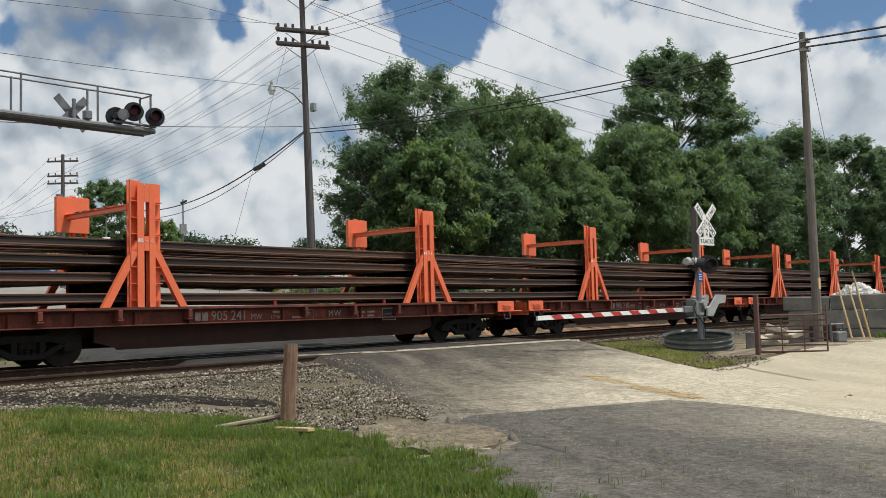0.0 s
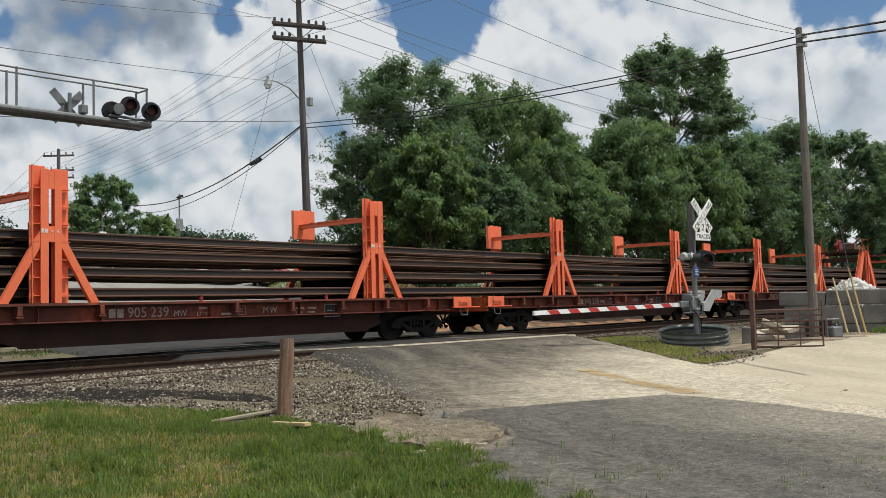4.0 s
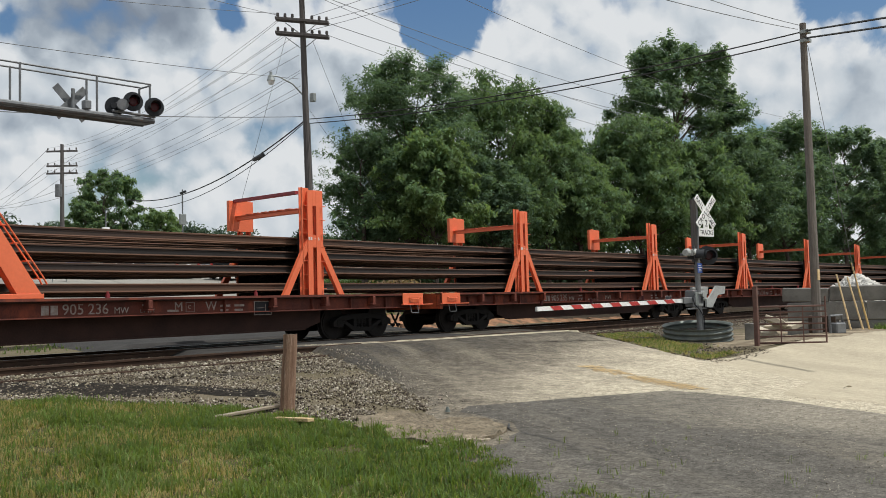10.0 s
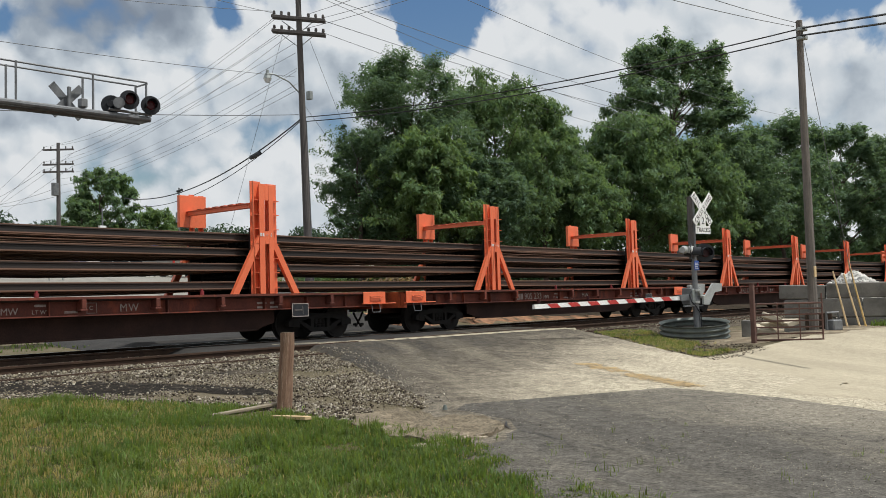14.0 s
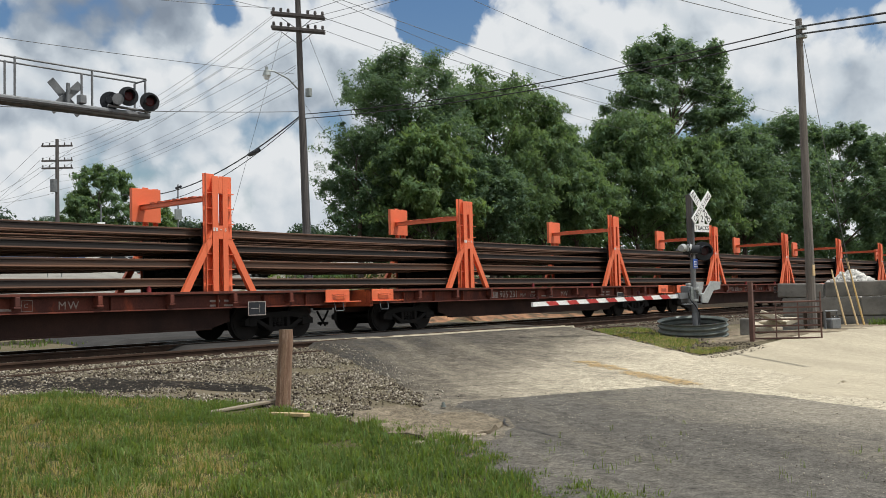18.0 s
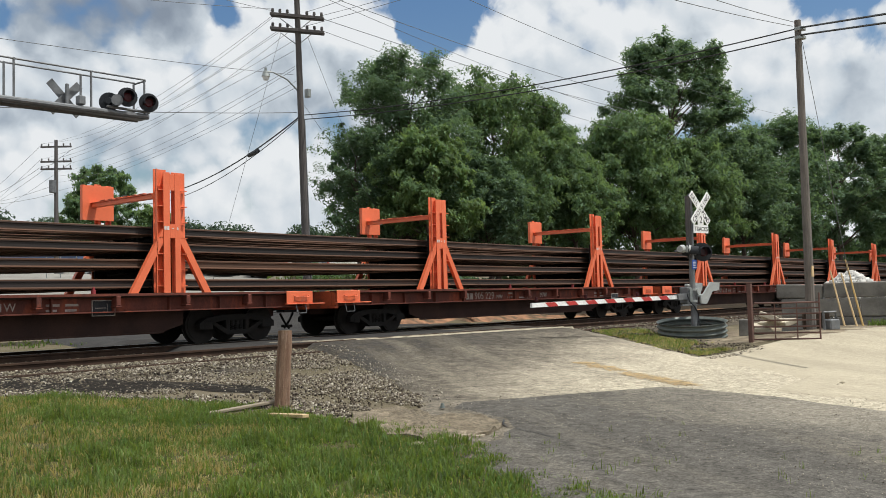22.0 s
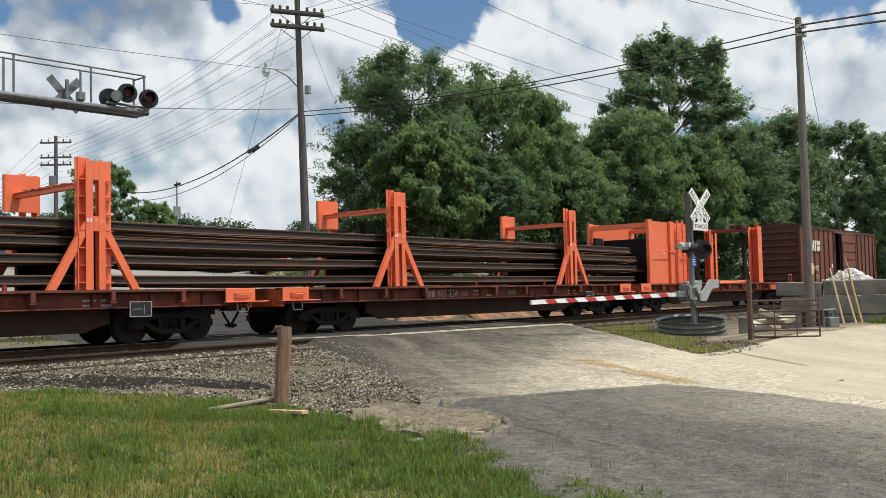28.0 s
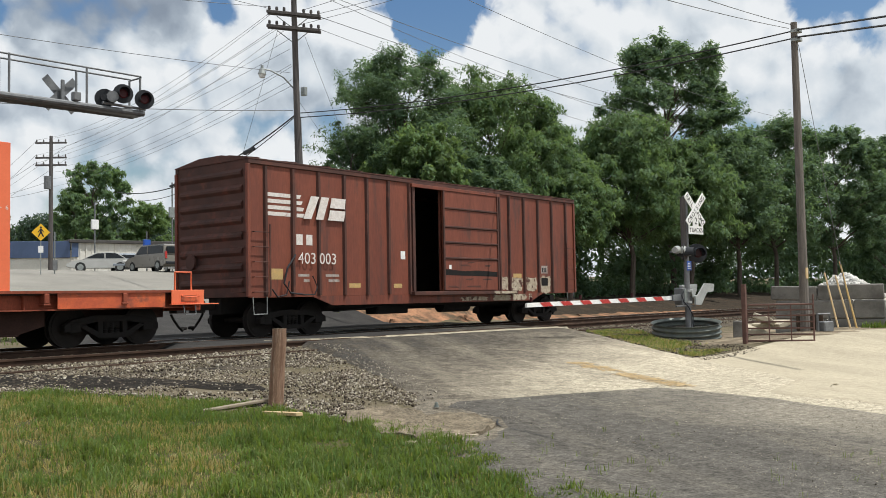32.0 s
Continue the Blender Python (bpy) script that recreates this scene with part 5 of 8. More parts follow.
TAG_DASH = Shape().box(0, 0.05, -HALF_W - 0.006, -HALF_W - 0.002, DECK_Z + 1.49, DECK_Z + 1.507).mesh("stencil_bar", WHITE)
TAG_SIX = lettering("6", 0.085, WHITE, 0.002)
PAD = Shape().box(-0.45, -0.23, -1.05, -0.84, DECK_Z + 2.308, DECK_Z + 2.328, 0.006).mesh("wear_pad", ORANGE_WORN)


def tag(parent, x, y=0.0, z=0.0):
    """The small white stencilled mark on an upright: two blocks, a dash and a figure."""
    for bx, me in ((-0.2, TAG_BLOCK), (-0.125, TAG_BLOCK), (0.0, TAG_DASH)):
        part("stencil_bar", me, None, parent, "small white stencilled mark", at=pose(x + bx, y, z))
    part("painted_figure", TAG_SIX, None, parent, at=pose(x + 0.13, -HALF_W - 0.003 + y, DECK_Z + 1.46 + z))


def stanchion(car, x, braces=True, rack=True, plate=True):
    for e in (-1, 1):
        p = part("post", POSTS[e], None, car, "bright orange welded steel post", at=pose(x, 0, 0))
        if braces:
            for k in (-1, 1):
                part("brace", BRACES[e, k], None, p)
        if e < 0:
            tag(p, 0.0)
        elif plate:
            part("guide_plate", FAR_PLATE, None, p)
    if plate:
        b = part("tie_beam", TIE_BEAM, None, car, at=pose(x, 0, 0))
        for k in range(6):
            part("wear_pad", PAD, None, b, at=pose(0, 0.33 * k, 0))
    if rack:
        part("roller_rack", RACK, None, car, "dark steel roller shelves under the rails", at=pose(x, 0, 0))


def ladder_shape(x, y, z0, z1, w=0.34, rungs=8, tread=0.1):
    s = Shape()
    for sx in (-w / 2, w / 2):
        s.box(x + sx - 0.035, x + sx + 0.035, y - 0.03, y + 0.03, z0, z1, 0.004)
    for k in range(rungs):
        z = z0 + (z1 - z0) * (k + 0.5) / rungs
        s.box(x - w / 2 + 0.036, x + w / 2 - 0.036, y - tread / 2, y + tread / 2, z - 0.016, z + 0.016, 0.004)
    return s


def a_frame(car, x):
    """The tie-down car's gantry: two raked box legs a side, a ladder, a gallery with handrails and a winch."""
    top = DECK_Z + 2.75
    for e in (-1, 1):
        y0, y1 = sorted((e * HALF_W, e * (HALF_W - 0.25)))
        part("foot_beam", Shape().box(x - 2.38, x + 2.28, y0 - 0.02, y1 + 0.02, DECK_Z + 0.006, DECK_Z + 0.11, 0.008), ORANGE, car)
        for k in (-1, 1):
            leg = Shape().extrude([(x + k * 2.22, DECK_Z + 0.112), (x + k * 1.72, DECK_Z + 0.112), (x + k * 0.16, top), (x + k * 0.54, top)], "y", y0, y1)
            lg = part("leg", leg, ORANGE, car, "broad orange raked box leg")
            rail = Shape()
            for q in (0, 1):
                yy = y0 + 0.02 if q == 0 else y1 - 0.02
                rail.pipe([(x + k * 2.36, yy, DECK_Z + 0.3), (x + k * 2.27, yy, DECK_Z + 0.46), (x + k * 0.62, yy, top + 0.06), (x + k * 0.52, yy, top + 0.4)], 0.018)
            for q in range(7):
                a = q / 6.5
                px, pz = x + k * (2.22 - 1.62 * a), DECK_Z + 0.42 + 2.33 * a
                rail.box(px - 0.05, px + 0.05, y0 + 0.02, y1 - 0.02, pz - 0.012, pz + 0.012)
            part("hand_rail", rail, ORANGE, lg)
        part("mast_plate", Shape().box(x - 0.24, x + 0.24, min(y0, y1) + 0.02, max(y0, y1) - 0.02, DECK_Z + 0.134, top, 0.006), ORANGE_WORN, car)
    part("ladder", ladder_shape(x, -HALF_W - 0.06, DECK_Z + 0.0, top + 0.05, 0.5, 9, 0.12), ORANGE, car, "orange steel ladder")
    part("lower_ladder", Shape().pipe([(x - 0.2, -HALF_W - 0.09, DECK_Z), (x - 0.26, -HALF_W - 0.13, 0.42), (x + 0.2, -HALF_W - 0.13, 0.42), (x + 0.26, -HALF_W - 0.09, DECK_Z)], 0.018).pipe([(x - 0.24, -HALF_W - 0.11, 0.75), (x + 0.24, -HALF_W - 0.11, 0.75)], 0.016), ORANGE_WORN, car)
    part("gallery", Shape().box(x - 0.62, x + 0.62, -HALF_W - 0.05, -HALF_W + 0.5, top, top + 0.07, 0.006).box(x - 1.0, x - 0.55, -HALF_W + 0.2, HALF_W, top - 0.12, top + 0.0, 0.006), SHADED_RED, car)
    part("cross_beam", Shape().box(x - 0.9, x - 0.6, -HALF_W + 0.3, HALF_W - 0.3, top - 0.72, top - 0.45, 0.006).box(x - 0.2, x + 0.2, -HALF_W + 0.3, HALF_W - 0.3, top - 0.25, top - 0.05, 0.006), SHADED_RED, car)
    for px in (x - 0.55, x + 0.6):
        part("guard_rail", Shape().pipe([(px, -HALF_W - 0.03, top + 0.06), (px, -HALF_W - 0.03, top + 0.8), (px, -HALF_W + 0.4, top + 0.8), (px, -HALF_W + 0.4, top + 0.06)], 0.024), ORANGE_WORN, car)
    for py in (HALF_W - 0.3, HALF_W - 1.4):
        part("guard_rail", Shape().pipe([(x - 0.95, py, top), (x - 0.95, py, top + 0.95), (x - 0.75, py, top + 0.95), (x - 0.7, py, top)], 0.024), ORANGE_WORN, car)
    w = part("winch", Shape().box(x - 0.62, x - 0.1, -0.95, -0.2, top + 0.1, top + 0.55, 0.03).box(x - 0.5, x - 0.2, -0.2, 0.6, top + 0.02, top + 0.14, 0.01), WINCH_BROWN, car, "winch motor on the gantry")
    part("winch_drum", Shape().tube((x - 0.4, 0.0, top + 0.42), (x - 0.4, 0.12, top + 0.42), 0.40, n=20).tube((x - 0.4, 0.12, top + 0.42), (x - 0.4, 0.4, top + 0.42), 0.2, n=16), WINCH_RED, w, "dark red winch wheel")
    sp = Shape()
    for k in range(8):
        a = math.tau * k / 8
        sp.tube((x - 0.4 + 0.28 * math.cos(a), -0.02, top + 0.42 + 0.28 * math.sin(a)), (x - 0.4 + 0.28 * math.cos(a), 0.0, top + 0.42 + 0.28 * math.sin(a)), 0.06, n=8)
    part("lightening_hole", sp, BLACK, w)
    part("roller_rack", RACK, None, car, "dark steel roller shelves under the rails", at=pose(x, 0, 0))


PORTAL_H = 3.0


def portal(car, x):
    """The end car's portal frame: a deep built-up post each side, their open sides crossed by shelves like ladders."""
    z0, z1 = DECK_Z + 0.006, DECK_Z + PORTAL_H
    for e in (-1, 1):
        f0, f1 = e * HALF_W, e * (HALF_W - 0.42)
        lo, hi = sorted((f0, f1))
        s = Shape().box(x - 0.28, x + 0.29, *sorted((f0, f0 - e * 0.02)), z0, z1, 0.005)
        s.box(x - 0.05, x - 0.03, lo + 0.021, hi - 0.021, z0, z1 - 0.04)
        p = part("portal_post", s, ORANGE, car, "deep bright orange built-up post")
        for a, b in ((-0.52, -0.1), (0.2, 0.46)):
            part("inner_plate", Shape().box(x + a, x + b, *sorted((f1, f1 + e * 0.02)), z0, z1 - 0.05, 0.005), ORANGE, p)
        for k in range(12):
            z = z0 + 0.12 + 0.245 * k
            part("shelf", Shape().box(x - 0.30, x - 0.052, lo + 0.021, hi - 0.021, z, z + 0.022, 0.003), ORANGE, p)
            part("shelf", Shape().box(x - 0.028, x + 0.28, lo + 0.021, hi - 0.021, z + 0.1, z + 0.122, 0.003), ORANGE, p)
        if e < 0:
            tag(p, x + 0.06, 0.0, 0.18)
    part("lifting_lug", Shape().box(x - 0.1, x - 0.02, -HALF_W + 0.05, -HALF_W + 0.2, z1, z1 + 0.16, 0.01), ORANGE_WORN, car)
    part("winch_beam", Shape().box(x - 0.3, x - 0.16, -HALF_W + 0.43, HALF_W - 0.43, z1 - 0.24, z1 - 0.08, 0.006), WINCH_RED, car, "dark red beam across the top")
    part("winch", Shape().box(x - 0.4, x - 0.05, -0.75, -0.35, z1 - 0.078, z1 + 0.14, 0.03).tube((x - 0.3, -0.3, z1 + 0.06), (x - 0.3, 0.0, z1 + 0.06), 0.12, n=12), BOX_DARK, car, "small rusty winch")


def bulkhead(car, x0, x1):
    """The end car's tall plate walls on both sides, with ribs, ladder and a hold-down rod."""
    z0, z1 = DECK_Z + 0.006, DECK_Z + 2.72
    for e in (-1, 1):
        y0, y1 = sorted((e * (HALF_W - 0.10), e * (HALF_W - 0.12)))
        w = part("plate_wall", Shape().box(x0, x1, y0, y1, z0, z1, 0.004), ORANGE, car, "tall bright orange steel plate wall")
        for a, b in ((x0, x0 + 0.34), (x0 + 2.05, x0 + 2.42), (x1 - 0.24, x1)):
            r0, r1 = sorted((e * (HALF_W + 0.02), e * (HALF_W - 0.098)))
            part("rib", Shape().box(a, b, r0, r1, z0, z1 + (0.04 if a < x1 - 0.3 else -0.02), 0.008), ORANGE, w)
        if e < 0:
            part("ladder", ladder_shape(x0 + 2.85, -HALF_W - 0.1, z0, z1 + 0.12, 0.56, 11, 0.13), ORANGE, w, "orange steel ladder")
            part("hold_down_rod", Shape().tube((x0 + 0.5, -HALF_W - 0.06, DECK_Z + 1.42), (x1 - 0.3, -HALF_W - 0.06, DECK_Z + 1.42), 0.02), ORANGE, w)
            tag(w, x0 + 1.75, 0.098, -0.15)
    for y in (-0.9, 0.35):
        part("top_hoop", Shape().pipe([(x0 + 1.5, y, z1 - 0.1), (x0 + 1.75, y, z1 + 0.45), (x0 + 2.1, y, z1 + 0.6), (x0 + 3.0, y, z1 + 0.62), (x0 + 3.3, y, z1 + 0.45), (x0 + 3.6, y, z1 - 0.1)], 0.018), DARK_STEEL, car)
    part("hoop_bar", Shape().tube((x0 + 2.1, -0.88, z1 + 0.6), (x0 + 2.1, 0.33, z1 + 0.6), 0.016), DARK_STEEL, car)
    part("inner_rack", Shape().box(x0 + 0.9, x0 + 1.0, -HALF_W + 0.13, HALF_W - 0.3, z0, z0 + 2.0, 0.006).box(x0 + 0.15, x0 + 0.9, HALF_W - 0.3, HALF_W - 0.2, z0, z0 + 2.1, 0.006), DARK_STEEL, car, "dark end rack behind the plate wall")
    for a in (x0 + 0.1, x1 - 0.5):
        part("cross_beam", Shape().box(a, a + 0.2, -HALF_W + 0.125, HALF_W - 0.125, z1 - 0.3, z1 - 0.08, 0.006), ORANGE, car)
    part("stop_wall", Shape().box(x0 + 2.2, x0 + 2.35, -HALF_W + 0.125, HALF_W - 0.125, z0, z0 + 0.35, 0.006), ORANGE_WORN, car)
    part("lower_ladder", Shape().pipe([(x0 + 2.82, -HALF_W - 0.09, DECK_Z), (x0 + 2.78, -HALF_W - 0.13, 0.55), (x0 + 3.2, -HALF_W - 0.13, 0.55), (x0 + 3.2, -HALF_W - 0.09, DECK_Z)], 0.018).pipe([(x0 + 2.8, -HALF_W - 0.11, 0.9), (x0 + 3.2, -HALF_W - 0.11, 0.9)], 0.016), ORANGE_WORN, car)


GLYPHS = {}


def stencil(text, height, material, parent, x, y, z):
    """Painted figures side by side, each one a part; a blank takes half a place."""
    for ch in text:
        if ch == " ":
            x += height * 0.36
            continue
        key = (ch, height, material.name)
        if key not in GLYPHS:
            me = lettering(ch, height, material)
            xs = [v.co.x for v in me.vertices]
            GLYPHS[key] = (me, min(xs), max(xs) - min(xs))
        me, left, wide = GLYPHS[key]
        room = max(height * 0.62, wide)
        part("painted_figure", me, None, parent, at=pose(x + (room - wide) / 2 - left, y, z))
        x += room + height * 0.1


def flat_car(number, plain=True, label_x=-3.2, panel_x=6.2, big=False):
    label = "rust-red flat car with bright orange rail stanchions, rolling on the track"
    car = thing("flat_car", label, "flat car", group="rail train flat cars")
    part("deck", BODY, None, car)
    part("centre_sill", BELLY, None, car, "deep fish-bellied centre sill in red darkened for shade")
    for e in (-1, 1):
        sill = part("side_sill", SILLS[e], None, car, "rust-streaked red oxide side sill")
        if e < 0:
            for k in range(12):
                rx = -END + 1.5 + 1.42 * k
                if not label_x - 0.15 < rx < label_x + 2.15 and not 0.7 < rx < (2.0 if big else 1.6):
                    part("stiffener", RIBS[e], None, sill, at=pose(-END + 1.5 + 1.42 * k, 0, 0))
            for k in range(9):
                rx = -END + 2.1 + 1.8 * k
                if not label_x - 0.15 < rx < label_x + 2.15 and not 0.7 < rx < (2.0 if big else 1.6):
                    part("stake_pocket", STAKES[e], None, sill, at=pose(-END + 2.1 + 1.8 * k, 0, 0))
            for bar in BARS:
                part("stencil_bar", bar, None, sill, "faded white stencilled line", at=pose(panel_x - 1.3, 0, -0.03))
            stencil("LT WT", 0.085, WHITE_DIM, sill, label_x + 2.3, -WEB - 0.006, 0.90)
            part("stencil_bar", BARS[0], None, sill, "faded white stencilled line", at=pose(label_x + 3.0, 0, -0.12))
            part("stencil_bar", BARS[2], None, sill, "faded white stencilled line", at=pose(label_x + 2.35, 0, 0.14))
            part("letter_box", LETTER_BOX, None, sill, "white stencilled square", at=pose(label_x + 3.5, 0, 0))
            stencil("C", 0.09, WHITE_DIM, sill, label_x + 3.56, -WEB - 0.006, 0.96)
            stencil("MW", 0.14, WHITE_DIM, sill, label_x + 1.66, -WEB - 0.006, 0.90)
            stencil(number, 0.23, WHITE_DIM, sill, label_x + 0.46, -WEB - 0.006, 0.90)
            part("initials_mark", LOGO_BAR, None, sill, "two white blocks before the number", at=pose(label_x, -WEB - 0.004, 0.90))
            for q, ch in enumerate("MW"):
                stencil(ch, 0.22 if big else 0.17, WHITE_DIM, sill, 0.8 + 0.85 * q if big else 1.0 + 0.2 * q, -WEB - 0.006, 0.91)
            for sx in (-0.95, 3.1):
                part("marker_stud", LAMP_RED, None, sill, "small red stud on the deck edge", at=pose(sx, -HALF_W + 0.08, DECK_Z + 0.005))
            dp = part("data_panel", DATA_PANEL, None, sill, "black panel in a white stencilled frame", at=pose(panel_x, 0.155, 0.16) if panel_x < 4 else pose(panel_x, 0, 0.03))
            part("stencil_frame", DATA_FRAME, None, dp)
        for k, x in ((0, -END - 0.04), (1, END - 0.88)):
            cp = part("corner_panel", PANELS[e], None, car, "bright orange corner panel", at=pose(x, 0, 0))
            part("recess_plate", PANEL_BACK[e], None, cp)
            part("grab_iron", GRABS[e], None, cp)
            part("sill_step", SILL_STEPS[e], None, cp)
    for m, x in ((Matrix.Identity(4), END), (FLIP, -END)):
        part("end_beam", END_BEAM, None, car, at=half(m, x))
        part("coupler", COUPLER, None, car, "black steel coupler", at=half(m, x - (0.12 if x > 0 else -0.12)))
        part("air_hose", HOSE, None, car, "hanging black air hose", at=half(m, x - (0.12 if x > 0 else -0.12)))
    add_trucks(car, 7.2)
    if plain:
        stanchion(car, 4.57 - END)
        stanchion(car, 14.3 - END)
    return car


# numbers fall by one from car to car; each starts a pitch after the one before it
for k in range(17):
    num = "905 " + str(241 - k)
    c = flat_car(num, k not in (5, 16), -2.4 if k == 5 else -3.3, 3.38 if k in (0, 1, 2, 3, 5, 11, 16) else 5.2 if k == 10 else 6.12, k == 5)
    if k == 5:
        tagged(c, "rust-red flat car with a tall orange tie-down gantry and winch, rolling", "flat car")
        a_frame(c, 4.57 - END)
        stanchion(c, 14.3 - END)
        part("top_frame", Shape().box(14.3 - END - 0.5, 14.3 - END - 0.38, -HALF_W + 0.17, HALF_W - 0.2, DECK_Z + ST_H - 0.12, DECK_Z + ST_H - 0.03, 0.004), WINCH_RED, c)
    if k == 16:
        tagged(c, "rust-red end flat car with orange plate walls and portal frame, rolling", "flat car")
        bulkhead(c, 0.92 - END, 5.1 - END)
        for o in c.children_recursive:
            if o.name.split(".")[0] in ("side_sill", "stake_pocket", "stiffener"):
                o.data = o.data.copy()
                o.data.materials[0] = OXIDE_BRIGHT
        portal(c, 13.66 - END)
        part("hand_wheel_frame", Shape().pipe([(END - 0.75, -HALF_W - 0.02, DECK_Z), (END - 0.75, -HALF_W - 0.02, DECK_Z + 0.42), (END - 0.3, -HALF_W - 0.02, DECK_Z + 0.42), (END - 0.3, -HALF_W - 0.02, DECK_Z)], 0.025), ORANGE, c)
        part("end_plate", Shape().box(END - 3.6, END - 1.0, -HALF_W - 0.012, -HALF_W - 0.002, 0.86, DECK_Z - 0.01, 0.003), ORANGE_WORN, c, "orange painted end of the side sill")
        part("deck_ramp", Shape().extrude([(11.6 - END, DECK_Z + 0.005), (13.2 - END, DECK_Z + 0.005), (13.2 - END, DECK_Z + 0.16)], "y", -0.9, 0.9), ORANGE, c)
    MOVING.append((c, END + CAR_PITCH * k, TRACK_Y, 0.0))

# the long welded rails that the train carries
rng = random.Random(21)
for ti, z in enumerate(TIERS):
    for j in range(12):
        y = -1.01 + 0.184 * j + rng.uniform(-0.01, 0.01)
        end = CAR_PITCH * 16 + rng.uniform(0.4, 1.4)
        if (ti, j) in ((3, 5), (3, 6), (2, 6), (2, 7)):
            end = CAR_PITCH * 16 + (9.6, 9.3, 7.6, 7.2)[(ti * 10 + j) % 4]
        elif rng.random() < 0.15:
            end += rng.uniform(1.5, 5.5)
        elif j < 2:
            end -= rng.uniform(0.2, 1.2)
        s = Shape()
        prof = [(a, 1.15 * b + 0.196) for a, b in rail_outline(0.0, 0.0)]
        n = len(prof)
        hang = rng.uniform(0.0, 0.13 if ti < 3 else 0.05) * (0.3 if j == 0 else 1.0)
        xs = [-10.055 + 2.4375 * i for i in range(int((end + 10.0) / 2.4375) + 1)] + [end]
        vs, fs = [], []
        for i, x in enumerate(xs):
            span = ((x - 4.57) / 9.75) % 1.0
            dy, dz = rng.uniform(-0.014, 0.014), -hang * 4 * span * (1 - span) * rng.uniform(0.85, 1.0)
            vs += [(x, a + dy, b + dz) for a, b in prof]
            if i:
                fs += [((i - 1) * n + q, (i - 1) * n + (q + 1) % n, i * n + (q + 1) % n, i * n + q) for q in range(n)]
        fs += [tuple(reversed(range(n))), tuple(range((len(xs) - 1) * n, len(xs) * n))]
        s.add(vs, fs)
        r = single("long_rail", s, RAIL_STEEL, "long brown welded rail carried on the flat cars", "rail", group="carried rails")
        MOVING.append((r, 0.0, TRACK_Y + y, z))


# ---- the boxcar ----
def boxcar():
    car = thing("boxcar", "weathered red-brown boxcar with its sliding door half open, rolling", "boxcar")
    L2, W2, ZB, ZE, ZR = 7.8, 1.50, 1.06, 4.53, 4.74
    door0, door1 = -1.48, -0.23    # open part; the door leaf stands to its right
    leaf1 = 2.76
    # side walls as panels round the doorway
    for e in (-1, 1):
        y0, y1 = sorted((e * W2, e * (W2 - 0.04)))
        for a, b in ((-L2, door0), (door1, L2)):
            part("side_wall", Shape().box(a, b, y0, y1, ZB, ZE - 0.1, 0.004), BOX_RED, car, "red-brown painted steel side")
        if e > 0:
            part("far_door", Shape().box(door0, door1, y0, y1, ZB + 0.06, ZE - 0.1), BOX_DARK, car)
        part("top_plate", Shape().box(-L2 - 0.02, L2 + 0.02, *sorted((e * (W2 + 0.05), e * (W2 - 0.1))), ZE - 0.098, ZE + 0.02, 0.01), BOX_DARK, car)
        # side sill deepening to the middle
        sill = [(-L2, ZB), (-L2, ZB - 0.02), (-5.6, ZB - 0.02), (-4.9, ZB - 0.26), (4.9, ZB - 0.26), (5.6, ZB - 0.02), (L2, ZB - 0.02), (L2, ZB)]
        # the far sill takes the brown with shade in its colour
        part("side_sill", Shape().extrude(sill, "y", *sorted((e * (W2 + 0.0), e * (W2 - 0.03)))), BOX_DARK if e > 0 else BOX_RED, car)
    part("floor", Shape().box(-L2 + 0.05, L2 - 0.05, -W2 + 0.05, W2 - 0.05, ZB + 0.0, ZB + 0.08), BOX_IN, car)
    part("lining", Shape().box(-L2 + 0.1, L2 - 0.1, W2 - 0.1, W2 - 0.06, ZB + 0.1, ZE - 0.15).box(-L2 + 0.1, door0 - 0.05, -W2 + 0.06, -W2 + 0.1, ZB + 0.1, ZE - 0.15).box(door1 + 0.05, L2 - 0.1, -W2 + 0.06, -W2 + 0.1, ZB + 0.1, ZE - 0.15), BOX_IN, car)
    part("roof", Shape().extrude([(-W2 - 0.06, ZE + 0.02), (-W2 - 0.06, ZE + 0.05), (-0.45, ZR), (0.45, ZR), (W2 + 0.06, ZE + 0.05), (W2 + 0.06, ZE + 0.02)], "x", -L2 - 0.03, L2 + 0.03), BOX_DARK, car, "rusty low-pitched roof")
    for k in range(13):
        x = -L2 + 0.3 + (2 * L2 - 0.6) * k / 12
        part("roof_rib", Shape().extrude([(-W2 - 0.05, ZE + 0.052), (-0.45, ZR + 0.002), (0.45, ZR + 0.002), (W2 + 0.05, ZE + 0.052), (W2 + 0.05, ZE + 0.08), (0.45, ZR + 0.035), (-0.45, ZR + 0.035), (-W2 - 0.05, ZE + 0.08)], "x", x - 0.04, x + 0.04), BOX_DARK, car)
    # outside posts, in the dark brown that stands for their shaded sides
    post_me = {e: Shape().extrude([(-0.07, e * W2), (-0.035, e * (W2 + 0.065)), (0.035, e * (W2 + 0.065)), (0.07, e * W2)], "z", ZB + 0.02, ZE - 0.12).mesh("side_post", BOX_DARK) for e in (-1, 1)}
    for e in (-1, 1):
        for x in (-7.25, -6.33, -5.4, -4.43, -3.52, -2.61, -1.68, 2.95, 3.52, 4.42, 5.32, 6.23, 7.2):
            part("side_post", post_me[e], None, car, at=pose(x, 0, 0))
    for x in (-L2, L2):
        for e in (-1, 1):
            part("corner_post", Shape().box(x - 0.05, x + 0.05, e * W2 - 0.05, e * W2 + 0.05, ZB, ZE - 0.1, 0.012), BOX_RED, car)
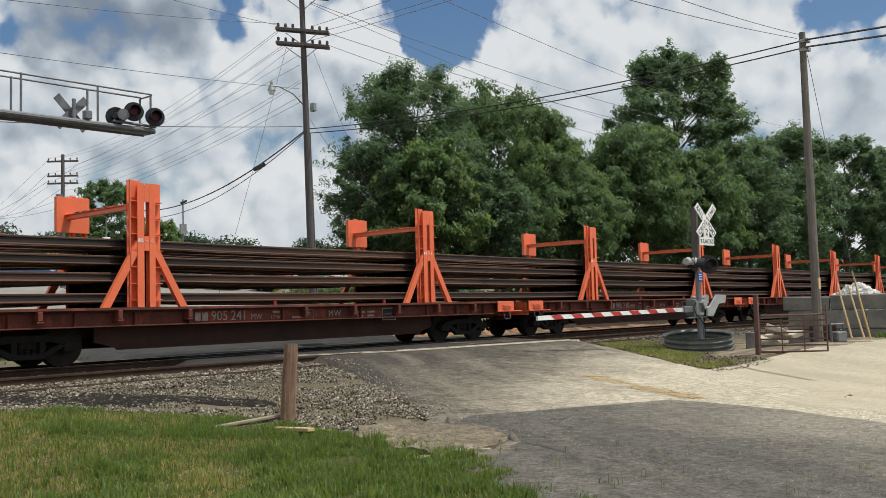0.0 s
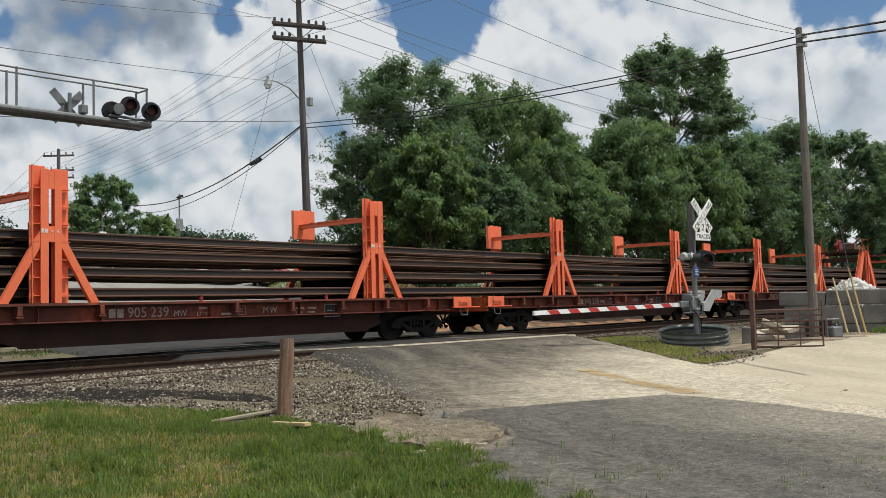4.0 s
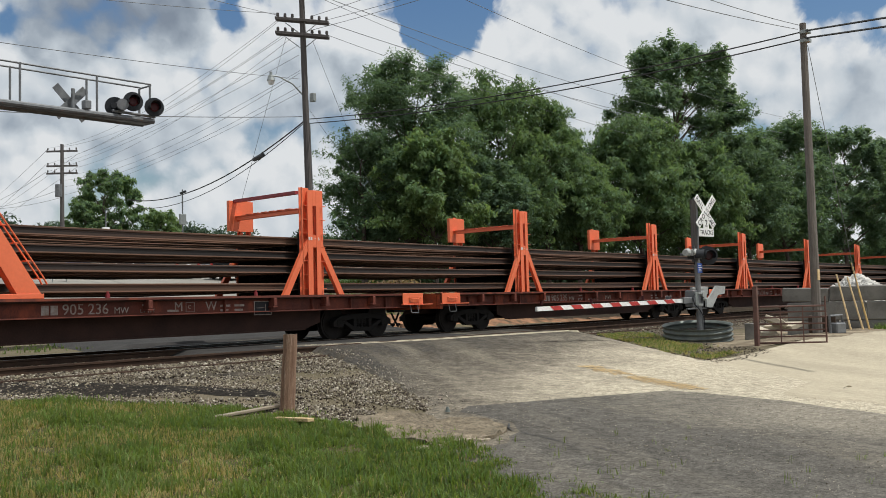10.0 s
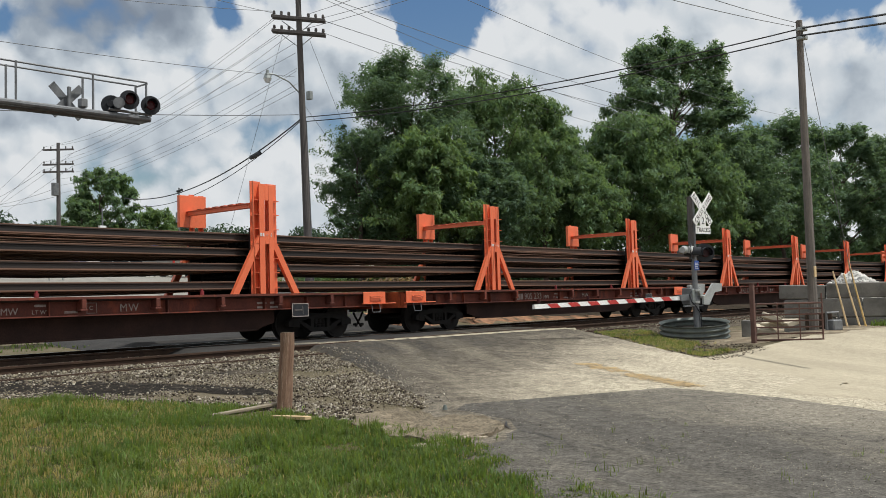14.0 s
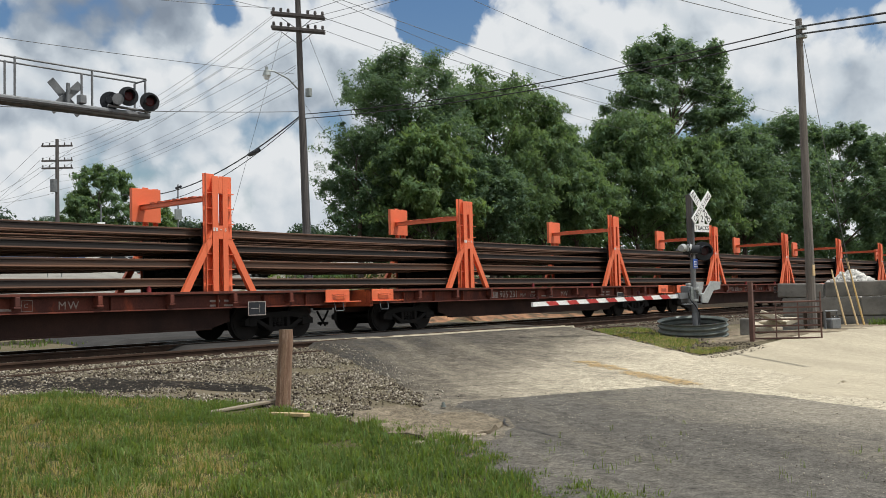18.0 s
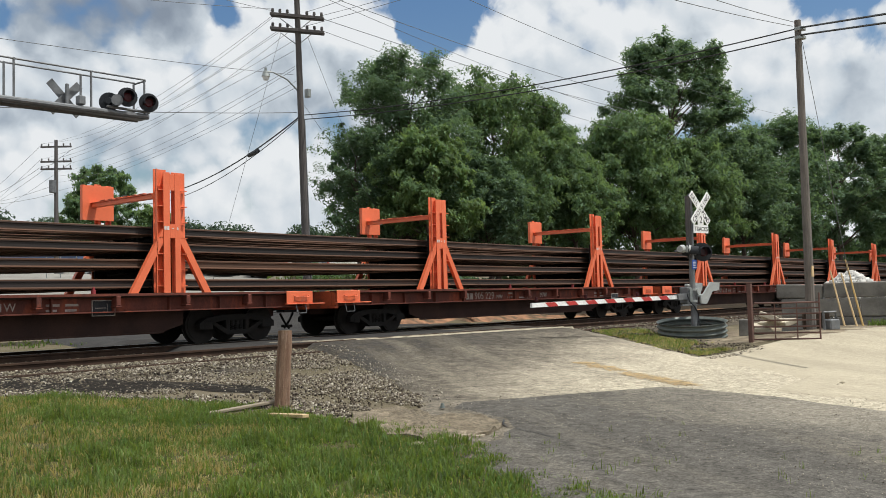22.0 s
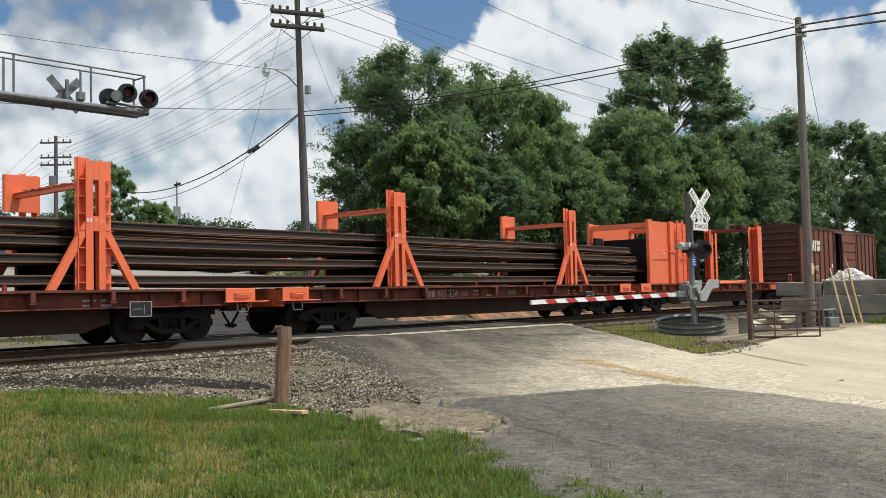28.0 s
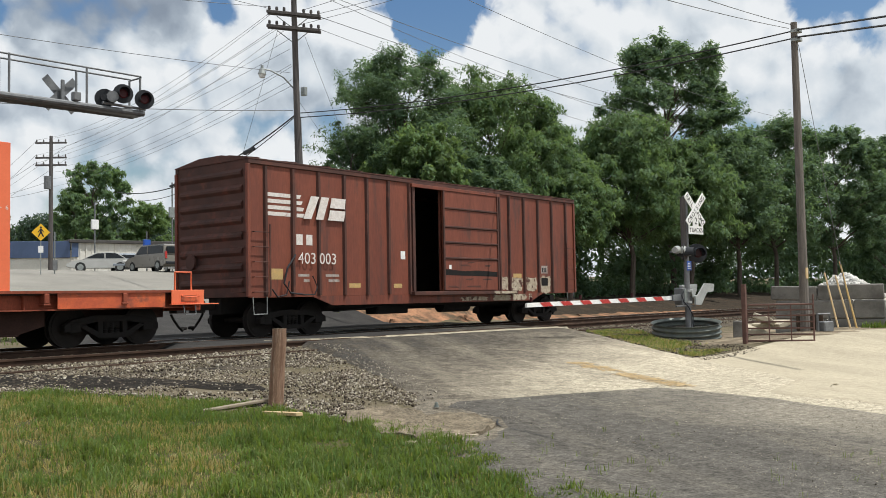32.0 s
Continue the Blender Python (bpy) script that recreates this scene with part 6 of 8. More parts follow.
    # corrugated ends, the shade on them put into their colour
    for e in (-1, 1):
        x0, x1 = sorted((e * L2, e * (L2 - 0.05)))
        w = part("end_wall", Shape().extrude([(-W2 + 0.05, ZB), (W2 - 0.05, ZB), (W2 - 0.05, ZE), (0.45, ZR - 0.02), (-0.45, ZR - 0.02), (-W2 + 0.05, ZE)], "x", x0, x1), BOX_DARK, car, "ribbed end wall, its brown darkened for shade")
        for k in range(8):
            z = ZB + 0.35 + 0.4 * k
            o = [(e * L2, z - 0.11), (e * (L2 + 0.07), z - 0.03), (e * (L2 + 0.07), z + 0.03), (e * L2, z + 0.11)]
            part("corrugation", Shape().extrude(o, "y", -W2 + 0.2, W2 - 0.2), BOX_DARK, w)
        for k in range(5):
            z = ZB + 0.12 + 0.38 * k
            part("end_rung", Shape().pipe([(e * L2, -W2 + 0.12, z), (e * (L2 + 0.12), -W2 + 0.12, z), (e * (L2 + 0.12), -W2 + 0.55, z), (e * L2, -W2 + 0.55, z)], 0.012), BOX_DARK, car)
        side = Shape()
        for k in range(5):
            z = ZB + 0.12 + 0.38 * k
            side.pipe([(e * (L2 - 0.12), -W2, z), (e * (L2 - 0.12), -W2 - 0.1, z), (e * (L2 - 0.58), -W2 - 0.1, z), (e * (L2 - 0.58), -W2, z)], 0.012)
        side.box(min(e * (L2 - 0.62), e * (L2 - 0.66)), max(e * (L2 - 0.62), e * (L2 - 0.66)), -W2 - 0.1, -W2 - 0.08, ZB, ZB + 1.85)
        part("side_ladder", side, BOX_DARK, car)
        part("sill_step", Shape().pipe([(e * (L2 - 0.12), -W2 - 0.02, ZB), (e * (L2 - 0.14), -W2 - 0.04, 0.62), (e * (L2 - 0.56), -W2 - 0.04, 0.62), (e * (L2 - 0.58), -W2 - 0.02, ZB)], 0.016), GALV, car)
    # the sliding door and its tracks
    r2 = random.Random(9)
    d = part("sliding_door", Shape().box(door1 + 0.02, leaf1, -W2 - 0.115, -W2 - 0.07, ZB + 0.12, ZE - 0.22, 0.006), BOX_RED, car, "red-brown sliding door, slid half open")
    for f in (0.33, 0.49, 0.65, 0.84):
        z = ZB + 0.12 + 3.1 * f
        part("door_rib", Shape().extrude([(-W2 - 0.115, z - 0.05), (-W2 - 0.15, z - 0.02), (-W2 - 0.15, z + 0.02), (-W2 - 0.115, z + 0.03)], "x", door1 + 0.08, leaf1 - 0.06), BOX_DARK, d)
    part("door_edge", Shape().box(door1 + 0.02, door1 + 0.10, -W2 - 0.155, -W2 - 0.117, ZB + 0.12, ZE - 0.22, 0.008), BOX_DARK, d)
    part("door_edge", Shape().box(leaf1 - 0.08, leaf1, -W2 - 0.145, -W2 - 0.117, ZB + 0.12, ZE - 0.22, 0.008), BOX_DARK, d)
    part("scuffed_band", Shape().extrude([(door1 + 0.14, ZB + 0.60), (leaf1 - 0.1, ZB + 0.56), (leaf1 - 0.1, ZB + 0.72), (1.6, ZB + 0.76), (0.8, ZB + 0.73), (door1 + 0.14, ZB + 0.79)], "y", -W2 - 0.119, -W2 - 0.116), DARK_STEEL, d)
    for q in range(9):
        bx, bz = r2.uniform(door1 + 0.15, leaf1 - 0.7), ZB + r2.choice((0.22, 0.3, 0.45, 0.9, 0.98))
        part("grime_streak", Shape().extrude([(bx, bz), (bx + r2.uniform(0.2, 0.6), bz + r2.uniform(-0.02, 0.02)), (bx + r2.uniform(0.3, 0.5), bz + 0.05), (bx + 0.05, bz + 0.04)], "y", -W2 - 0.1186 - 0.0001 * q, -W2 - 0.1155), BOX_DARK, d)
    part("upper_door_track", Shape().box(door0 - 0.2, leaf1 + 0.1, -W2 - 0.14, -W2 - 0.005, ZE - 0.215, ZE - 0.11, 0.008), BOX_RED, car)
    part("lower_door_track", Shape().box(door0 - 0.2, leaf1 + 1.0, -W2 - 0.2, -W2 - 0.005, ZB - 0.02, ZB + 0.09, 0.008), BOX_DARK, car)
    part("door_post", Shape().box(door0 - 0.12, door0, -W2 - 0.09, -W2 + 0.1, ZB + 0.1, ZE - 0.2, 0.008), BOX_DARK, car)
    # white panel mark and lettering: stripes and two plain block shapes for the mark
    for k in range(4):
        z = 3.15 + 0.165 * k
        part("white_stripe", Shape().extrude([(-7.19, z), (-6.28, z), (-6.26, z + 0.1), (-7.19, z + 0.1)], "y", -W2 - 0.006, -W2 - 0.002), WHITE, car, "faded white painted stripe")
        part("white_stripe", Shape().extrude([(-6.18, z), (-5.92 - 0.05 * k, z), (-5.86 - 0.05 * k, z + 0.1), (-6.18, z + 0.1)], "y", -W2 - 0.006, -W2 - 0.002), WHITE, car, "faded white painted stripe")
    # the emblem as plain slanted blocks
    for pts in (((-6.0, 3.12), (-5.72, 3.12), (-5.42, 3.74), (-5.72, 3.74)), ((-5.55, 3.12), (-5.28, 3.12), (-5.05, 3.74), (-5.34, 3.74)), ((-5.1, 3.12), (-4.5, 3.12), (-4.44, 3.40), (-5.02, 3.40)), ((-5.02, 3.46), (-4.46, 3.46), (-4.42, 3.74), (-4.96, 3.74))):
        part("emblem_block", Shape().extrude(list(pts), "y", -W2 - 0.072, -W2 - 0.066), WHITE, car, "faded white painted block")
    ini = Shape()
    for bx in (-6.2, -5.85):
        ini.box(bx, bx + 0.22, -W2 - 0.006, -W2 - 0.002, 2.42, 2.70)
    part("initials_mark", ini, WHITE, car, "two white painted blocks")
    stencil("403 003", 0.30, WHITE, car, -6.2, -W2 - 0.072, 1.92)
    bars = Shape()
    for bx, bz, bw in ((-6.15, 1.58, 0.4), (-5.15, 1.58, 0.5), (-5.95, 1.44, 0.2), (-5.05, 1.44, 0.42)):
        bars.box(bx, bx + bw, -W2 - 0.006, -W2 - 0.002, bz, bz + 0.07)
    part("stencil_bars", bars, WHITE_DIM, car)
    for bx, bz, bw, bh in ((-7.12, 1.5, 0.45, 0.28), (-4.25, 1.28, 0.45, 0.12), (-2.4, 1.27, 0.36, 0.12), (3.75, 1.6, 0.5, 0.14)):
        part("yellow_patch", Shape().box(bx, bx + bw, -W2 - 0.006, -W2 - 0.002, bz, bz + bh), YELLOW, car)
    part("paper_placard", Shape().box(-2.08, -1.88, -W2 - 0.006, -W2 - 0.002, 2.12, 2.36), WHITE_CLEAN, car)
    part("paper_placard", Shape().box(door1 + 0.3, door1 + 0.42, -W2 - 0.122, -W2 - 0.118, 1.85, 1.98), WHITE_CLEAN, car)
    sp = part("stencil_panel", Shape().box(5.5, 5.92, -W2 - 0.006, -W2 - 0.002, 1.76, 2.04), WHITE_DIM, car)
    for bx in (5.55, 5.66, 5.77):
        part("stencil_bar", Shape().box(bx, bx + 0.07, -W2 - 0.009, -W2 - 0.0065, 1.8, 1.96), BLACK, sp)
    for bx, b2, bz, bt, by in ((3.02, 3.45, 1.17, 1.64, 0.0), (3.6, 4.34, 1.12, 1.62, 0.0), (4.5, 5.24, 1.1, 1.64, 0.0), (5.4, 6.12, 1.0, 1.7, 0.0), (2.3, 3.7, 1.05, 1.14, 0.2), (2.5, 3.6, 0.81, 1.03, 0.0), (3.62, 4.6, 0.81, 1.05, 0.0), (4.66, 4.88, 0.82, 1.05, 0.0), (0.7, 2.3, 0.83, 0.98, 0.0)):
        n = 22
        ring = []
        for q in range(n):
            a = math.tau * q / n
            ca, sa = math.cos(a), math.sin(a)
            k = 1 / max(abs(ca), abs(sa)) * r2.uniform(0.78, 1.0)
            ring.append(((bx + b2) / 2 + ca * k * (b2 - bx) / 2, (bz + bt) / 2 + sa * k * (bt - bz) / 2))
        part("peeling_patch", Shape().extrude(ring, "y", -W2 - by - 0.006, -W2 - by - 0.002), PEELING, car, "patch of peeling cream paint near the sill")
    part("notice_pocket", Shape().box(5.5, 5.92, -W2 - 0.012, -W2 - 0.008, 1.32, 1.6), DARK_STEEL, car)
    # brake gear on the near corner
    hose = Shape()
    hose.pipe([(-6.3, -W2 - 0.08, 2.15), (-6.6, -W2 - 0.1, 1.8), (-6.72, -W2 - 0.1, 1.4), (-6.5, -W2 - 0.1, 1.15), (-6.0, -W2 - 0.1, 1.1)], 0.025)
    hose.pipe([(-7.1, -W2 - 0.08, 1.25), (-6.95, -W2 - 0.11, 1.05), (-6.65, -W2 - 0.11, 1.1), (-6.55, -W2 - 0.11, 1.45)], 0.02)
    hose.pipe([(-5.7, -W2 - 0.08, 1.6), (-5.55, -W2 - 0.1, 1.3), (-5.65, -W2 - 0.1, 1.1), (-6.0, -W2 - 0.1, 1.1)], 0.02)
    part("hanging_hose", hose, BLACK, car)
    part("brake_wheel", Shape().tube((-L2 - 0.16, 0.7, 2.0), (-L2 - 0.1, 0.7, 2.0), 0.2, n=20), BOX_DARK, car)
    part("underframe", Shape().box(-L2 + 0.1, L2 - 0.1, -0.25, 0.25, 0.62, ZB).box(-4.8, 4.8, -1.2, -1.05, 0.72, 0.86).box(-2.6, -1.2, -1.0, -0.5, 0.5, 0.86, 0.03).tube((0.6, -0.75, 0.68), (2.0, -0.75, 0.68), 0.2, n=14).pipe([(-4.7, -1.3, 0.62), (-3.4, -1.36, 0.7), (-2.2, -1.36, 0.78), (3.0, -1.36, 0.78)], 0.016), DARK_STEEL, car)
    for m, x in ((Matrix.Identity(4), L2), (FLIP, -L2)):
        part("coupler", COUPLER, None, car, "black steel coupler", at=half(m, x - (0.05 if x > 0 else -0.05)))
        part("air_hose", HOSE, None, car, "hanging black air hose", at=half(m, x - (0.05 if x > 0 else -0.05)))
    add_trucks(car, 5.95)
    MOVING.append((car, CAR_PITCH * 16 + 19.97 + L2, TRACK_Y, 0.0))
    return car


boxcar()

# ---- signals and fences at the crossing ----


def crossbuck_board(text, parent, at, front=True):
    b = part("board", Shape().box(-0.61, 0.61, -0.012, 0.012, -0.115, 0.115, 0.004), WHITE_CLEAN if front else ALU, parent, "white board with black letters" if front else "bare aluminium back of a board", at=at)
    for word, mid, wide in (text if front else ()):
        for k, ch in enumerate(word):
            me = lettering(ch, 0.15, BLACK, 0.002, 0.85)
            w = max(v.co.x for v in me.vertices) + min(v.co.x for v in me.vertices)
            part("letter", me, None, b, at=pose(mid + wide * ((k + 0.5) / len(word) - 0.5) - w / 2, -0.0145, -0.075))
    return b


def lamp_unit(parent, at, lit, name="flasher"):
    """A round flashing lamp: black target disc, hood and red lens, facing -y."""
    b = part(name, Shape().tube((0, -0.01, 0), (0, 0.01, 0), 0.275, n=24).tube((0, 0.011, 0), (0, 0.2, 0), 0.13, 0.09, n=14), BLACK, parent, "black round signal lamp", at=at)
    s = Shape()
    n = 20
    vs, fs = [], []
    for k in range(n + 1):
        a = math.pi * (-0.15 + 1.3 * k / n)
        for y, r in ((-0.012, 0.165), (-0.28, 0.16), (-0.28, 0.15), (-0.012, 0.155)):
            vs.append((r * math.cos(a), y, r * math.sin(a)))
    for k in range(n):
        for q in range(4):
            fs.append((k * 4 + q, (k + 1) * 4 + q, (k + 1) * 4 + (q + 1) % 4, k * 4 + (q + 1) % 4))
    s.add(vs, fs)
    part("hood", s, BLACK, b)
    part("lens", Shape().tube((0, -0.035, 0), (0, -0.0105, 0), 0.10, 0.13, n=18), RED_LENS if lit else RED_DIM, b, "red glass lens")
    return b


MAST = (25.86, 11.83)
mz = rise(*MAST)
sig = thing("crossing_signal", "crossing signal mast with a white crossbuck, flashing lamps and lowered gate", "crossing signal", pose(MAST[0], MAST[1], mz, 0, 0, -11))
H0 = -mz  # rail level above the foot
part("mast", Shape().tube((0, 0, -0.02), (0, 0, 3.78 + H0), 0.08, n=14).tube((0, 0, 3.78 + H0), (0, 0, 3.86 + H0), 0.075, 0.03, n=14).box(-0.2, 0.2, -0.2, 0.2, -0.02, 0.1, 0.02), ALU, sig, "grey painted steel mast")
part("upper_mast", Shape().tube((-0.03, 0.03, 1.95 + H0), (-0.03, 0.03, 3.8 + H0), 0.1, 0.095, n=12), POLE_DARK, sig, "dark square mast head")
XC = (0.27, -0.16, 3.43 + H0)
crossbuck_board((("RAIL", -0.355, 0.44), ("ROAD", 0.355, 0.44)), sig, pose(*XC) @ pose(0, 0, 0, 0, 45, 0))
crossbuck_board((("CROSSING", 0.0, 1.12),), sig, pose(XC[0], XC[1] - 0.03, XC[2]) @ pose(0, 0, 0, 0, -45, 0))
cb = part("count_plate", Shape().box(-0.14, 0.14, -0.012, 0.012, 0.2, 0.56, 0.004).box(-0.36, 0.36, -0.014, 0.010, -0.04, 0.2, 0.004), WHITE_CLEAN, sig, "white plate with black writing", at=pose(XC[0], XC[1] - 0.01, XC[2] - 0.70))
for word, hh, zz in (("TRACKS", 0.13, 0.02), ("2", 0.2, 0.26)):
    wm = lettering(word, hh, BLACK, 0.002, 0.95)
    ww = max(v.co.x for v in wm.vertices)
    part("letters", wm, None, cb, at=pose(-ww / 2, -0.0165, zz))
part("lamp_arm", Shape().tube((-0.75, 0, 2.16 + H0), (0.75, 0, 2.16 + H0), 0.035, n=10).box(-0.14, 0.14, -0.1, 0.1, 2.05 + H0, 2.27 + H0, 0.02), ALU, sig)
for sx, a in ((-0.3, 32), (0.38, -38)):
    lamp_unit(sig, pose(sx, -0.14, 2.13 + H0, 0, 0, a), False)
lamp_unit(sig, pose(0.62, 0.1, 2.16 + H0, 0, 0, 160), False)
for sx in (-0.85, -0.55):
    part("lamp_housing", Shape().tube((sx, -0.22, 2.2 + H0), (sx + 0.3, -0.1, 2.22 + H0), 0.09, 0.12, n=12), PALE_GREY, sig, "dull aluminium lamp housing")
part("blue_notice", Shape().box(-0.11, 0.11, -0.1, -0.085, 1.62 + H0, 1.9 + H0, 0.004), SIGN_BLUE, sig, "small blue notice plate")
nb = Shape()
for k in range(4):
    nb.box(-0.08, 0.08 - 0.03 * (k % 2), -0.104, -0.101, 1.67 + 0.05 * k + H0, 1.69 + 0.05 * k + H0)
part("notice_bars", nb, WHITE_CLEAN, sig)
mech = part("gate_machine", Shape().box(-0.26, 0.24, -0.02, 0.3, 0.62 + H0, 1.12 + H0, 0.03), ALU, sig, "grey gate mechanism box")
part("axle", Shape().tube((-0.5, 0.1, 0.85 + H0), (0.55, 0.1, 0.85 + H0), 0.05, n=10), GALV, mech)
part("cover_plate", Shape().box(-0.2, 0.0, -0.05, -0.021, 0.68 + H0, 1.06 + H0, 0.01), GALV, mech, "lighter cover plate")
part("motor_drum", Shape().tube((0.12, -0.14, 0.98 + H0), (0.12, -0.022, 0.98 + H0), 0.1, n=14), PALE_GREY, mech)
part("top_casting", Shape().box(-0.2, 0.34, 0.02, 0.16, 1.122 + H0, 1.2 + H0, 0.02), PALE_GREY, mech)
part("clamp", Shape().tube((0, 0, 0.66 + H0), (0, 0, 0.72 + H0), 0.12, n=14), PALE_GREY, mech)
part("clamp", Shape().tube((0, 0, 1.0 + H0), (0, 0, 1.06 + H0), 0.12, n=14), PALE_GREY, mech)
part("loose_cable", Shape().pipe([(-0.25, -0.04, 1.0 + H0), (-0.36, -0.06, 0.9 + H0), (-0.3, -0.08, 0.7 + H0), (-0.1, -0.1, 0.55 + H0), (0.1, -0.1, 0.3 + H0), (0.12, -0.09, 0.0)], 0.016), BLACK, mech)
for e in (-0.22, 0.38):
    cw = Shape().extrude([(0.05, 0.62 + H0), (0.32, 0.6 + H0), (0.62, 0.96 + H0), (0.96, 1.0 + H0), (1.0, 1.22 + H0), (0.55, 1.24 + H0), (0.2, 0.9 + H0), (0.05, 0.86 + H0)], "y", e - 0.03, e + 0.03)
    part("counterweight_arm", cw, PALE_GREY, sig, "pale grey counterweight arm")
part("conduit", Shape().pipe([(0.3, 0.1, -0.02), (0.3, 0.1, 0.5), (0.24, 0.1, 0.6 + H0)], 0.03), ALU, sig)
part("step_bracket", Shape().box(-0.6, 0.3, -0.06, 0.02, 0.56 + H0, 0.60 + H0, 0.006), ALU, sig)

# the lowered gate arm reaches out over the road, square to it
TIP = Vector((19.9, 13.52, 0.72))
ROOT = Vector((25.75, 11.95, 0.83))
arm = (TIP - ROOT)
turn = arm.to_track_quat("X", "Z").to_matrix().to_4x4()
gate = thing("crossing_gate_arm", "lowered gate arm with red and white stripes", "gate arm", Matrix.Translation(ROOT) @ turn)
alen = arm.length
part("arm", Shape().extrude([(-0.045, -0.057), (0.045, -0.057), (0.035, 0.057), (-0.035, 0.057)], "x", 0.25, alen), WHITE_CLEAN, gate, "white tapered arm")
k, xx = 0, 0.9
while xx < alen - 0.2:
    sl = 0.06
    part("red_stripe", Shape().extrude([(xx - sl, -0.056), (xx + 0.34 - sl, -0.056), (xx + 0.34 + sl, 0.056), (xx + sl, 0.056)], "y", -0.049, 0.049), RED_STRIPE, gate, "slanted red stripe")
    xx += 0.72
part("arm_bracket", Shape().box(-0.15, 0.5, -0.08, 0.08, -0.09, 0.09, 0.01), ALU, gate)
for q in (0.35, 0.68, 0.97):
    part("arm_lamp", Shape().tube((alen * q, 0, 0.09), (alen * q, 0, 0.2), 0.04, n=10), RED_DIM, gate, "small red arm lamp")

# corrugated steel ring planter round the mast
ringp = thing("culvert_ring", "corrugated galvanised steel ring round the foot of the mast", "steel ring", pose(MAST[0] - 0.12, MAST[1] + 0.02, mz + 0.02) @ Matrix.Rotation(radians(-6.5), 4, Vector((-0.41, 0.91, 0))))
prof = [(0.97 + 0.04 * math.cos(math.tau * k / 6), 0.43 * k / 18) for k in range(19)]
vs, fs = [], []
n = 48
for r, z in prof + [(r - 0.012, z) for r, z in reversed(prof)]:
    for i in range(n):
        a = math.tau * i / n
        vs.append((r * math.cos(a), r * math.sin(a) * 1.0, z))
m = 2 * len(prof)
for q in range(m):
    for i in range(n):
        fs.append((q * n + i, q * n + (i + 1) % n, ((q + 1) % m) * n + (i + 1) % n, ((q + 1) % m) * n + i))
part("ring_wall", Shape().add(vs, fs), RING_STEEL, ringp, smooth=True)
# the fill's near-black colour stands in for shade inside the ring
fill = Shape()
fill.tube((0, 0, 0.0), (0, 0, 0.2), 0.91, n=36)
part("gravel_fill", fill, BLACK_GROUND, ringp, "soil filling the ring, coloured near black for shade")

# cantilever over the road beyond the tracks
GY, GZ = 23.55, 6.42
can = thing("signal_cantilever", "grey steel cantilever walkway with flashing lamps over the road", "signal gantry", pose(0, GY, 0))
ground_can = rise(6.4, GY)
part("column", Shape().tube((6.4, 0, ground_can), (6.4, 0, 7.9), 0.16, 0.13, n=14).box(6.1, 6.7, -0.3, 0.3, ground_can, ground_can + 0.15, 0.02), ALU, can)
part("lower_chord", Shape().tube((6.4, 0, GZ - 0.17), (15.28, 0, GZ), 0.085, n=10), ALU, can)
part("rear_chord", Shape().tube((6.4, 0.55, GZ - 0.17), (15.28, 0.55, GZ), 0.085, n=10), ALU, can)
part("walkway", Shape().box(6.5, 15.3, 0.1, 0.45, GZ - 0.06, GZ - 0.02), ALU, can)
for y in (0.0, 0.55):
    part("handrail", Shape().tube((6.4, y, GZ + 0.92), (15.2, y, GZ + 1.07), 0.026, n=8), ALU, can)
    for x in (7.1, 9.2, 11.36, 13.51, 15.17):
        part("baluster", Shape().tube((x, y, GZ - 0.05), (x, y, GZ + 1.03), 0.032, n=8), ALU, can)
part("end_rail", Shape().tube((15.2, 0, GZ + 1.04), (15.2, 0.55, GZ + 1.04), 0.026, n=8), ALU, can)
for a in (45, -45):
    crossbuck_board((), can, pose(13.17, 0.8 + a * 0.0006, GZ + 0.36, 0, 0, 0) @ pose(0, 0, 0, 0, a, 0), False)
part("board_bracket", Shape().box(13.12, 13.22, 0.62, 0.70, GZ - 0.1, GZ + 0.75, 0.02), ALU, can)
part("junction_box", Shape().box(13.1, 13.3, -0.1, 0.1, GZ + 0.06, GZ + 0.3, 0.02), ALU, can)
part("lamp_bracket", Shape().tube((13.95, -0.05, GZ + 0.12), (15.3, -0.05, GZ + 0.12), 0.04, n=8), ALU, can)
lamp_unit(can, pose(14.47, -0.25, GZ + 0.42, 0, 0, -22), True)
lamp_unit(can, pose(15.15, -0.25, GZ + 0.36, 0, 0, -22), True)
lamp_unit(can, pose(14.2, 0.25, GZ + 0.32, 0, 0, 145), False)
part("lamp_body", Shape().tube((14.15, -0.25, GZ + 0.3), (14.35, 0.15, GZ + 0.3), 0.16, 0.12, n=12), ALU, can)

# ---- poles and wires ----


def pole_shape(h, r0, r1, lean=(0, 0)):
    return Shape().pipe([(lean[0] * k / 6, lean[1] * k / 6, h * k / 6) for k in range(7)], r0, 12, r1)


def insulator(parent, p):
    part("insulator", Shape().tube(p, (p[0], p[1], p[2] + 0.1), 0.04, n=8).tube((p[0], p[1], p[2] + 0.08), (p[0], p[1], p[2] + 0.2), 0.065, 0.05, n=8), POLE_DARK, parent, "brown pin insulator")


def wire(name, p, q, sag, r, material, label, bits=24):
    p, q = Vector(p), Vector(q)
    pts = []
    for k in range(bits + 1):
        t = k / bits
        o = p.lerp(q, t)
        o.z -= 4 * sag * t * (1 - t)
        pts.append(o)
    return single(name, Shape().pipe(pts, r, 5), material, label, "cable", group="overhead wires")


